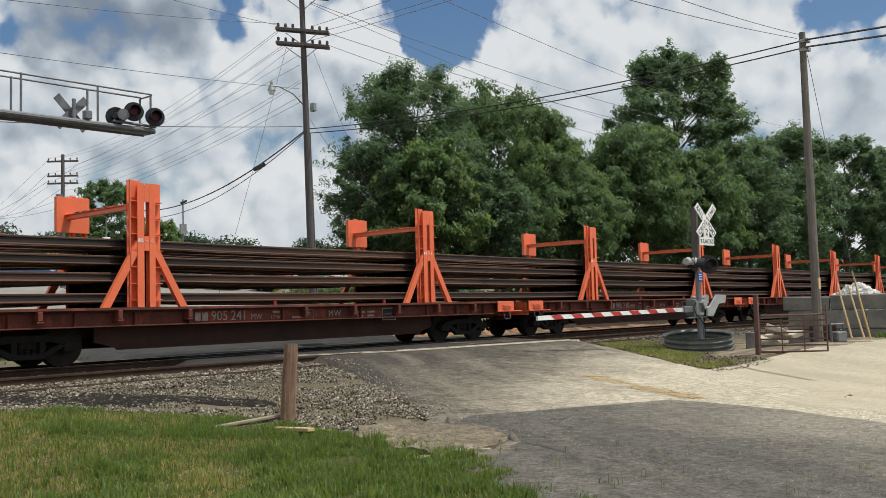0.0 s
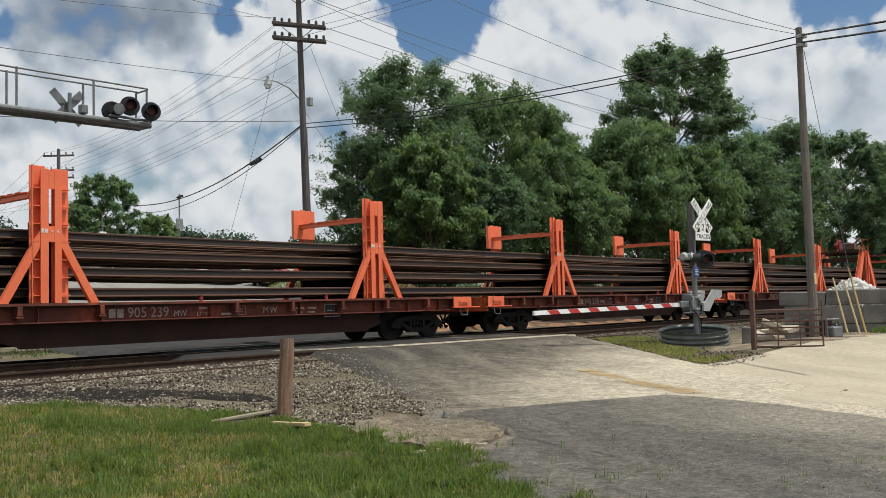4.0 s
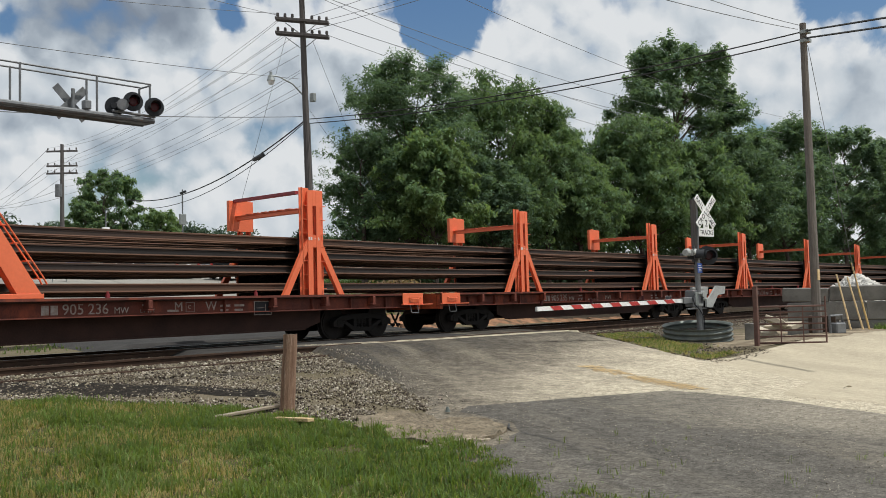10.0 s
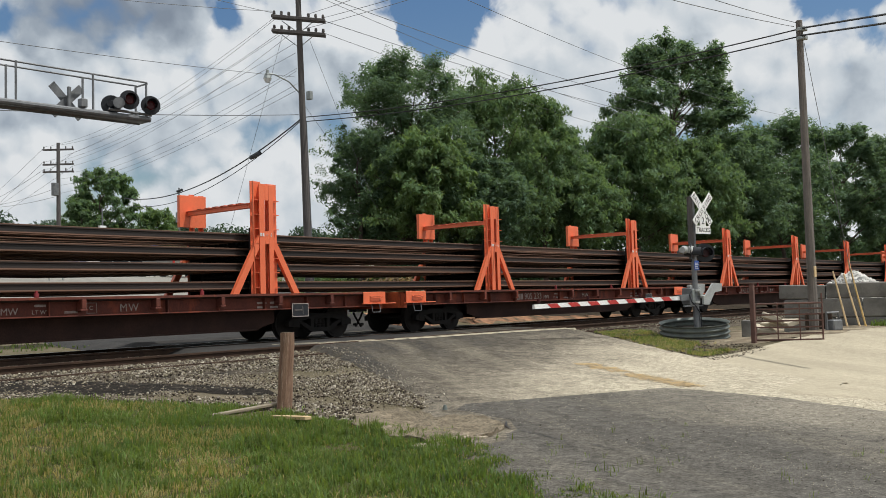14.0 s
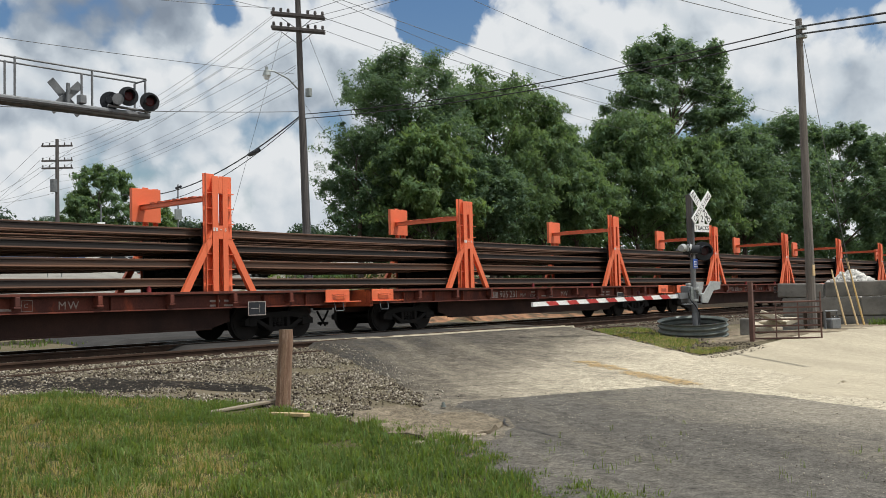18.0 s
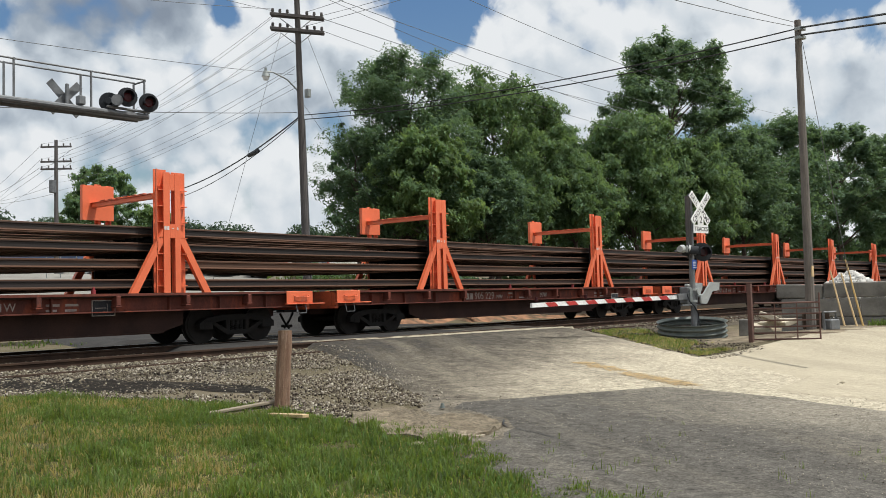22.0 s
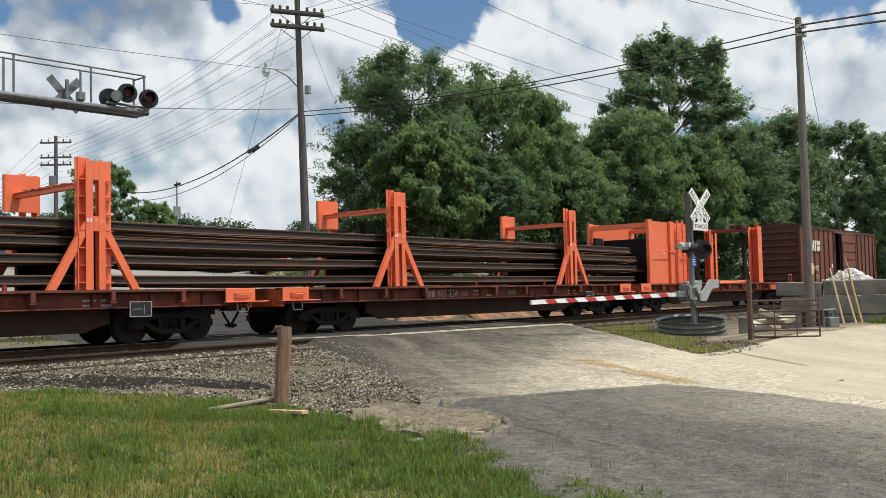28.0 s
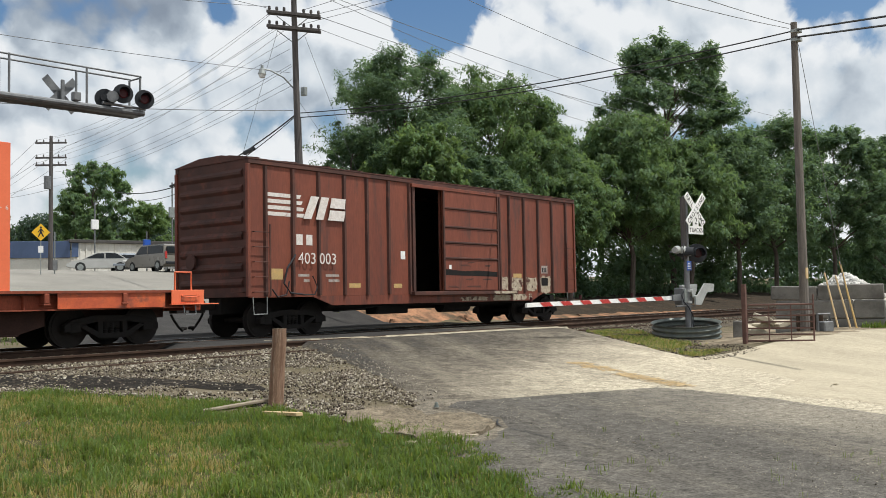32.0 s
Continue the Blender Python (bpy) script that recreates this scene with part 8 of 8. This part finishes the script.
def road_car(kind, paint, at, label):
    """A parked car: lofted body, glazed cabin, lamps and wheels; nose towards +x."""
    c = thing("parked_car", label, "car", at, group="parked cars")
    suv = kind != "sedan"
    L, W, H = {"suv": (5.2, 1.95, 1.85), "crossover": (4.5, 1.82, 1.6), "sedan": (4.6, 1.8, 1.45)}[kind]
    beltz = 0.6 * H if suv else 0.92
    low = [(-L / 2, 0.45), (-L / 2 + 0.05, beltz - 0.05), (-L / 2 + 0.2, beltz), (L / 2 - 1.35, beltz), (L / 2 - 0.35, beltz - 0.14), (L / 2, beltz - 0.35), (L / 2, 0.42), (L / 2 - 0.5, 0.3), (-L / 2 + 0.4, 0.3)]
    b = Shape().extrude(low, "y", -W / 2, W / 2)
    part("body", b, paint, c)
    if suv:
        cab = [(-L / 2 + 0.12, beltz + 0.002), (-L / 2 + 0.3, H - 0.08), (-L / 2 + 0.5, H), (0.55, H), (0.75, H - 0.05), (1.45, beltz + 0.002)]
    else:
        cab = [(-L / 2 + 0.45, beltz + 0.002), (-L / 2 + 1.15, H - 0.04), (-0.5, H), (0.3, H - 0.05), (1.2, beltz + 0.002)]
    n = len(cab)
    inset = 0.12
    vs = [(x, -W / 2 + 0.03 + inset * (z - beltz) / (H - beltz), z) for x, z in cab] + [(x, W / 2 - 0.03 - inset * (z - beltz) / (H - beltz), z) for x, z in cab]
    fs = [(i, (i + 1) % n, n + (i + 1) % n, n + i) for i in range(n)] + [tuple(reversed(range(n))), tuple(range(n, 2 * n))]
    part("cabin", Shape().add(vs, fs), paint, c)

    def shrink(k):
        cx = sum(p[0] for p in cab) / n
        cz = (beltz + H) / 2
        return [(cx + (x - cx) * k, cz + (z - cz) * 0.74) for x, z in cab]
    for e in (-1, 1):
        o = shrink(0.88)
        part("side_window", Shape().extrude(o, "y", *sorted((e * (W / 2 - 0.16), e * (W / 2 - 0.022)))), GLASS_DARK, c)
        part("pillar", Shape().box(-0.35, -0.27, *sorted((e * (W / 2 - 0.1), e * (W / 2 - 0.012))), beltz, H - 0.1), paint, c)
    part("rear_window", Shape().box(-L / 2 + (0.05 if suv else 0.55), -L / 2 + (0.19 if suv else 0.75), -W / 2 + 0.22, W / 2 - 0.22, beltz + 0.1, H - 0.18, 0.02), GLASS_DARK, c)
    for e in (-1, 1):
        part("tail_lamp", Shape().box(-L / 2 - 0.02, -L / 2 + 0.1, *sorted((e * (W / 2 - 0.18), e * (W / 2 - 0.02))), beltz - 0.3, beltz + (0.2 if suv else 0.0), 0.02), RED_STRIPE, c, "red tail lamp")
        for x in (-L / 2 + 0.95, L / 2 - 0.95):
            w = part("wheel", Shape().tube((x, e * (W / 2 - 0.2), 0.35), (x, e * (W / 2 + 0.02), 0.35), 0.36, n=20), TYRE, c)
            part("rim", Shape().tube((x, e * (W / 2 + 0.021), 0.35), (x, e * (W / 2 + 0.028), 0.35), 0.22, n=14), GALV, w)
    part("bumper", Shape().box(-L / 2 - 0.08, -L / 2 + 0.1, -W / 2 + 0.05, W / 2 - 0.05, 0.42, 0.62, 0.04), BLACK if suv else paint, c)
    part("plate_bar", Shape().box(-L / 2 - 0.09, -L / 2 - 0.07, -0.18, 0.18, 0.75, 0.88), WHITE_CLEAN, c)
    return c


def park(x, y):
    return rise(x, y) + 0.03


for kind, paint, x, y, a, lab in (("suv", "champagne", 38.9, 58.3, 88, "parked champagne-coloured large car seen from behind"), ("sedan", "silver", 37.0, 62.6, 150, "parked silver car beside the building"),
                                  ("sedan", "grey", 39.2, 63.0, 60, "parked dark grey car"), ("sedan", "white", 42.4, 60.0, 75, "parked white car by the building"), ("crossover", "black", 42.4, 55.8, 42, "parked black car seen from behind"),
                                  ("crossover", "black", 44.9, 54.0, 42, "parked black car beside the building"), ("sedan", "red", 46.8, 56.3, 70, "parked red car by the building"), ("sedan", "black", 52.0, 57.5, 75, "parked black car at the end of the lot"),
                                  ("sedan", "white", 27.4, 63.5, 20, "parked white car at the street")):
    road_car(kind, PAINTS[paint], pose(x, y, park(x, y), 0, 0, a), lab)


def kerb_signs():
    x, y = 27.4, 52.8
    z = rise(x, y)
    s = thing("pedestrian_sign", "yellow diamond pedestrian warning sign on a post", "road sign", pose(x, y, z, 0, 0, -28))
    part("post", Shape().box(-0.03, 0.03, 0, 0.05, 0, 2.9, 0.005), GALV, s)
    d = part("panel", Shape().box(-0.36, 0.36, -0.015, 0.0, -0.36, 0.36, 0.004, Matrix.Rotation(radians(45), 3, "Y"), (0, -0.004, 2.5)), SIGN_YELLOW, s, "yellow diamond panel")
    part("walking_symbol", Shape().tube((0.0, -0.03, 2.78), (0.0, -0.021, 2.78), 0.06, n=10).box(-0.05, 0.05, -0.028, -0.02, 2.48, 2.7).extrude([(-0.05, 2.49), (-0.17, 2.24), (-0.1, 2.22), (0.0, 2.44), (0.12, 2.22), (0.18, 2.25), (0.06, 2.5)], "y", -0.028, -0.02).extrude([(-0.05, 2.68), (-0.17, 2.52), (-0.14, 2.49), (-0.03, 2.6), (0.05, 2.6), (0.16, 2.5), (0.18, 2.54), (0.05, 2.69)], "y", -0.0285, -0.0205), BLACK, d, "black walking symbol")
    part("small_plate", Shape().box(-0.14, 0.14, -0.015, 0.0, 1.3, 1.7, 0.004), WHITE_CLEAN, s)
    s2 = thing("back_of_sign", "plain post with the back of a small sign", "road sign", pose(x + 1.15, y + 0.5, z, 0, 0, 20))
    part("post", Shape().box(-0.03, 0.03, 0, 0.05, 0, 2.6, 0.005), GALV, s2)
    part("panel", Shape().box(-0.2, 0.2, -0.015, 0.0, 0.3, 0.9, 0.004), ALU, s2)
    f = thing("flag", "small flag on a pole beside the street", "flag", pose(25.6, 56.5, rise(25.6, 56.5)))
    part("flag_pole", Shape().tube((0, 0, 0), (0, 0, 3.9), 0.03, 0.02, n=8), WHITE_CLEAN, f)
    for k in range(7):
        part("stripe", Shape().add([(0.03, 0, 3.55 - 0.08 * k), (0.9, 0.1, 3.25 - 0.09 * k), (0.9, 0.1, 3.16 - 0.09 * k), (0.03, 0, 3.47 - 0.08 * k), (0.03, 0.01, 3.55 - 0.08 * k), (0.9, 0.11, 3.25 - 0.09 * k), (0.9, 0.11, 3.16 - 0.09 * k), (0.03, 0.01, 3.47 - 0.08 * k)], [(0, 1, 2, 3), (7, 6, 5, 4), (0, 4, 5, 1), (3, 2, 6, 7)]), FLAG_RED if k % 2 == 0 else WHITE_CLEAN, f)
    for x, y, h, m, lab in ((41.0, 70.2, 6.0, WHITE_CLEAN, "white sign box on a tall post"), (47.3, 68.6, 8.0, GALV, "tall thin flagpole-like post with a box"), (44.4, 68.0, 3.6, SIGN_BLUE, "blue sign on a post")):
        t = thing("sign_post", lab, "sign", pose(x, y, rise(x, y)))
        part("post", Shape().tube((0, 0, 0), (0, 0, h), 0.06, n=8), ALU, t)
        part("panel", Shape().box(-0.3, 0.3, -0.12, 0.12, h * 0.62, h * 0.62 + 0.5 + 0.05 * h, 0.02), m, t)


kerb_signs()

# ---- trees ----


def leaves(rng, centres, radii, per, size, flat=0.85):
    """Leaf sprays on the skins of many lobes: arrays of folded quads."""
    vs = []
    for c, r in zip(centres, radii):
        n = int(per * r * r)
        d = rng.normal(0, 1, (n, 3))
        d /= np.linalg.norm(d, axis=1)[:, None]
        d[:, 2] = np.where(d[:, 2] < -0.45, -d[:, 2] * 0.6, d[:, 2])
        rad = r * (0.5 + 0.72 * rng.random(n) ** 0.8)
        p = c + d * rad[:, None] * np.array([1, 1, flat])
        q = p / (0.42 + 0.25 * r)
        gap = np.sin(q[:, 0] * 1.9 + 1.3 * np.sin(q[:, 2] * 1.3)) + np.sin(q[:, 1] * 2.3 + 1.1 * np.sin(q[:, 0] * 1.1)) + np.sin(q[:, 2] * 2.7 + q[:, 0] * 0.6)
        keep = gap > rng.normal(-0.75, 0.35, n)
        p, d, n = p[keep], d[keep], int(keep.sum())
        nrm = d * 0.8 + rng.normal(0, 0.55, (n, 3)) + np.array([0, 0, 0.35])
        nrm /= np.linalg.norm(nrm, axis=1)[:, None]
        a = np.cross(nrm, rng.normal(0, 1, (n, 3)))
        a /= np.linalg.norm(a, axis=1)[:, None] + 1e-9
        a[:, 2] -= 0.35
        b = np.cross(nrm, a)
        s = size * rng.uniform(0.6, 1.35, n)[:, None]
        tip, w = a * s, b * s * 0.42
        mid = p + nrm * s * 0.12
        vs.append(np.stack([p - tip, mid - w, p + tip, mid + w], 1))
    v = np.concatenate(vs).reshape(-1, 3)
    f = np.arange(len(v)).reshape(-1, 4)
    return v, f


def twigs(rng, start, reach, count, size, droop):
    """Leaves set along twigs that fan out from the boughs: arrays of folded quads."""
    c = np.repeat(start, count, axis=0)
    r = np.repeat(reach, count, axis=0)
    l = np.linalg.norm(r, axis=1)[:, None]
    n = len(r)
    s = rng.random((n, 1)) ** 0.8
    d = rng.normal(0, 1, (n, 3))
    p = c + r * s + d * l * (0.26 - 0.14 * s) * np.array([1, 1, 0.75])
    p[:, 2] -= (droop * l * s * s * 0.5)[:, 0]
    nrm = np.array([0, 0, 0.7]) + d * 0.3 + r / l * 0.4 + rng.normal(0, 0.5, (n, 3))
    nrm /= np.linalg.norm(nrm, axis=1)[:, None]
    a = np.cross(nrm, rng.normal(0, 1, (n, 3)))
    a /= np.linalg.norm(a, axis=1)[:, None] + 1e-9
    a[:, 2] -= 0.05 + 1.4 * max(0.0, droop - 0.2)
    b = np.cross(nrm, a)
    s = size * rng.uniform(0.6, 1.4, n)[:, None]
    tip, w = a * s, b * s * 0.36
    mid = p + nrm * s * 0.12
    v = np.stack([p - tip, mid - w, p + tip, mid + w], 1).reshape(-1, 3)
    return v, np.arange(len(v)).reshape(-1, 4)


def tree(base, top, spread, low, branches, per, size, material, seed, label, squash=(1.0, 1.0), name="tree", trunk=0.22, taper=0.25, droop=0.25, dome=False, clumps=False):
    """A tree: tapered trunk, boughs that rise from it, and sprays of leaves along the boughs, with gaps between them."""
    rng = np.random.default_rng(seed)
    bx, by = base
    bz = rise(bx, by) - 0.1
    t = thing(name, label, "tree", pose(bx, by, bz), group="woodland trees")
    H = top - bz
    z0 = max(0.3, low - bz)
    pts = [Vector((0, 0, 0))]
    for k in range(1, 9):
        pts.append(Vector((0.05 * spread * rng.normal() * k / 6, 0.05 * spread * rng.normal() * k / 6, H * 0.93 * k / 8)))

    def stem(z):
        q = min(7.999, max(0.0, z / (H * 0.93) * 8))
        return pts[int(q)].lerp(pts[int(q) + 1], q - int(q))

    part("trunk", Shape().pipe(pts, trunk, 9, trunk * 0.12), BARK, t)
    start, reachy = [], []
    n = int(branches * (1.9 if clumps else 1.5))
    for k in range(n):
        h = (k + 0.5) / n
        tipz = z0 + (H - z0) * h ** 0.9
        wide = spread * (0.35 + 0.75 * math.sin(math.pi * min(1.0, 0.22 + 0.74 * h)) ** 0.8) * (1 - taper * h)
        if dome:
            wide = spread * math.sqrt(max(0.08, 1 - (1.28 * h - 0.38) ** 2))
        reach = wide * (rng.uniform(0.4, 1.1) if clumps else rng.uniform(0.72, 1.06))
        a = 2.39996 * k + rng.normal(0, 0.3)
        tip = Vector((math.cos(a) * reach * squash[0], math.sin(a) * reach * squash[1], tipz + rng.normal(0, 0.03) * H))
        tip.z = min(tip.z, H - 0.1)
        root = stem(max(z0 * 0.8, tip.z - reach * rng.uniform(0.5, 0.95)))
        bend = root.lerp(tip, 0.55) + Vector((0, 0, 0.10 * reach))
        if k % 2 == 0:
            part("limb", Shape().pipe([root, bend, tip], trunk * 0.3 * (1.1 - 0.6 * h), 5, 0.012), BARK, t)
        m = 12
        way = (tip - root).normalized()
        for q in range(m):
            f = (0.74 + 0.26 * rng.random()) if clumps else 0.28 + 0.70 * (q + rng.random()) / m
            p = root.lerp(bend, f / 0.55) if f < 0.55 else bend.lerp(tip, (f - 0.55) / 0.45)
            u = way * rng.uniform(0.1, 1.0) + Vector(rng.normal(0, 0.62, 3)) + Vector((0, 0, 0.18))
            start.append(p)
            reachy.append(u.normalized() * spread * (rng.uniform(0.10, 0.24) if clumps else rng.uniform(0.12, 0.36) * (1.15 - 0.35 * f)))
    for q in range(10):
        start.append(stem(H * (0.86 + 0.013 * q)))
        reachy.append(Vector((rng.normal(0, 0.13), rng.normal(0, 0.13), rng.uniform(0.05, 0.2))) * spread)
    v, f = twigs(rng, np.array(start), np.array(reachy), int(34 + per * 0.046), size * 0.72, droop)
    part("crown", quads("crown", v, f, material), None, t)
    return t


# base, top, spread, low edge, lobes, leaves per square metre of lobe, leaf size, leaves, label, flattening
WOODS = [
    ((34.0, 30.3), 12.6, 4.3, 4.4, 54, 1500, 0.115, LEAF_DARK, "broad dark green maple behind the tracks", (1.0, 0.9)),
    ((30.6, 30.2), 8.6, 2.0, 3.8, 15, 1000, 0.11, LEAF_DARK, "dark green young maple at the edge of the wood", (1.0, 0.9)),
    ((32.8, 27.8), 8.5, 2.9, 4.3, 30, 1500, 0.13, LEAF_PALE, "pale green drooping tree before the wood", (1.1, 0.7)),
    ((41.0, 30.0), 12.9, 3.9, 4.8, 42, 1200, 0.13, LEAF, "tall feathery green tree behind the tracks", (1.0, 0.9)),
    ((44.8, 29.5), 11.8, 3.4, 4.8, 32, 1200, 0.13, LEAF, "green tree with drooping leaves in the wood", (1.0, 0.9)),
    ((38.0, 28.2), 7.8, 3.2, 4.3, 32, 1300, 0.13, LEAF_DARK, "low dark green tree at the edge of the wood", (1.0, 0.7)),
    ((46.0, 28.2), 8.8, 3.4, 4.8, 32, 1100, 0.14, LEAF, "low spreading green tree along the tracks", (1.0, 0.7)),
    ((65.3, 31.0), 19.6, 5.9, 9.0, 62, 620, 0.2, LEAF_DARK, "very tall dark green tree standing above the wood", (1.0, 0.9)),
    ((55.0, 29.0), 12.6, 4.6, 5.2, 46, 800, 0.17, LEAF, "full green tree at the edge of the wood", (1.0, 0.8)),
    ((62.0, 28.0), 11.2, 4.4, 5.0, 44, 750, 0.17, LEAF, "round green tree along the tracks", (1.0, 0.8)),
    ((72.0, 28.5), 13.0, 5.0, 5.4, 44, 600, 0.19, LEAF_DARK, "dark green tree in the wood", (1.0, 0.8)),
    ((83.0, 29.5), 16.2, 5.4, 5.8, 44, 480, 0.22, LEAF_DARK, "dark green wood tree", (1.0, 0.9)),
    ((97.0, 28.5), 16.8, 6.2, 6.0, 44, 420, 0.24, LEAF_DARK, "dark green wood tree", (1.0, 0.9)),
    ((112.0, 27.0), 17.4, 6.6, 2.0, 44, 380, 0.26, LEAF_DARK, "dark green wood tree by the line", (1.0, 0.9)),
    ((132.0, 29.0), 18.7, 8.0, 2.0, 44, 300, 0.3, LEAF_DARK, "distant dark green wood tree", (1.0, 0.9)),
    ((52.0, 33.5), 12.0, 4.5, 2.0, 36, 600, 0.17, LEAF_DARK, "shaded tree deep in the wood", (1.0, 0.8)),
    ((75.0, 34.0), 14.0, 6.0, 2.0, 36, 420, 0.2, LEAF_DARK, "shaded tree deep in the wood", (1.0, 0.8)),
    ((38.0, 33.5), 9.5, 4.0, 2.0, 36, 700, 0.15, LEAF_DARK, "shaded tree deep in the wood", (1.0, 0.8)),
    ((51.0, 87.5), 15.0, 4.2, 4.0, 46, 120, 0.2, LEAF, "full green tree behind the metal building", (1.0, 1.0)),
    ((47.5, 85.0), 11.5, 2.4, 5.0, 24, 120, 0.2, LEAF, "thin dark tree behind the metal building", (1.0, 1.0)),
    ((56.5, 86.0), 11.4, 3.0, 6.0, 22, 330, 0.2, LEAF_PALE, "thin pale green tree behind the metal building", (1.0, 1.0)),
    ((34.0, 80.0), 5.6, 3.2, 4.0, 30, 400, 0.22, LEAF_DARK, "dark tree at the end of the street", (1.0, 1.0)),
]
for k, (base, top, spread, low, lobes, per, size, m, label, sq) in enumerate(WOODS):
    tree(base, top, spread, low, lobes, per, size, m, 100 + k, label, sq, trunk=0.1 + 0.022 * spread, taper=0.1 if k in (0, 3) else 0.2, droop=0.5 if m is LEAF_PALE or m is LEAF else 0.2, dome=k in (0, 7, 18), clumps=k in (7, 12, 13, 18))

# low brush under the trees and along the bank
rng = np.random.default_rng(77)
cen, rad = [], []
for k in range(190):
    x = rng.uniform(31.5, 36) if k < 10 else rng.uniform(37, 130)
    y = rng.uniform(27.4, 30.0) if k < 10 else rng.uniform(30.6, 33.5)
    r = rng.uniform(0.4, 1.0)
    cen.append((x, y, rise(x, y) + r * rng.uniform(0.0, 0.9)))
    rad.append(r)
v, f = leaves(rng, np.array(cen), np.array(rad), 420, 0.13)
single("underbrush", quads("underbrush", v, f, LEAF_DARK), None, "dark green underbrush along the foot of the wood", "brush", kind="stuff")
cen, rad = [], []
for k in range(70):
    x, y = rng.uniform(44, 140), rng.uniform(31, 38)
    r = rng.uniform(1.5, 3.0)
    cen.append((x, y, rise(x, y) + rng.uniform(0, 6.0)))
    rad.append(r)
v, f = leaves(rng, np.array(cen), np.array(rad), 160, 0.24)
single("deep_wood", quads("deep_wood", v, f, LEAF_DARK), None, "shaded foliage deep in the wood", "woods", kind="stuff")
# dead brush heap on the bank
cen = [(27.9 + 0.45 * i, 26.6 + 0.3 * math.sin(i), rise(27.9 + 0.45 * i, 26.6) + 0.35) for i in range(5)]
v, f = leaves(rng, np.array(cen), np.array([0.7, 0.8, 0.75, 0.7, 0.6]), 900, 0.12)
single("brush_heap", quads("brush_heap", v, f, STRAW), None, "heap of dead grey brush on the bank", "brush heap", kind="stuff")
cen = [(27.0 + 0.55 * i, 29.6 + 0.5 * math.sin(2 * i), rise(27.0 + 0.55 * i, 29.6) + 0.4) for i in range(4)]
v, f = leaves(rng, np.array(cen), np.array([0.6, 0.7, 0.6, 0.5]), 2200, 0.055)
single("bank_bush", quads("bank_bush", v, f, LEAF), None, "green bush on the grassy bank", "bush", kind="stuff")
# far woods on the skyline, haze and cloud shade put into their green
cen, rad = [], []
for k in range(520):
    x = rng.uniform(20, 260)
    y = 165 + rng.uniform(-8, 25)
    r = rng.uniform(2.2, 4.5)
    cen.append((x, y, rise(x, y) + rng.uniform(2, 11) + 4.0 * noise.noise((x * 0.05, 0, 0))))
    rad.append(r)
v, f = leaves(rng, np.array(cen), np.array(rad), 80, 0.4)
single("far_woods", quads("far_woods", v, f, LEAF_FAR), None, "distant woods on the skyline, green darkened for haze and shade", "woods", kind="stuff")

# ---- what moves ----


def motions():
    """The train rolls along its track towards -x; its wheels turn with it."""
    times = [1.0 * k for k in range(33)]
    for ob, x, y, z in MOVING:
        walk(ob, [(t, pose(train_x(t) + x, y, z)) for t in times])
    ticks = [2 * k / FPS for k in range(481)]
    turns = [math.degrees((train_x(t) - train_x(0)) / WHEEL_R) for t in ticks]
    for w, x in WHEELS:
        walk(w, [(t, pose(x, 0, WHEEL_R, 0, a, 0)) for t, a in zip(ticks, turns)])


motions()
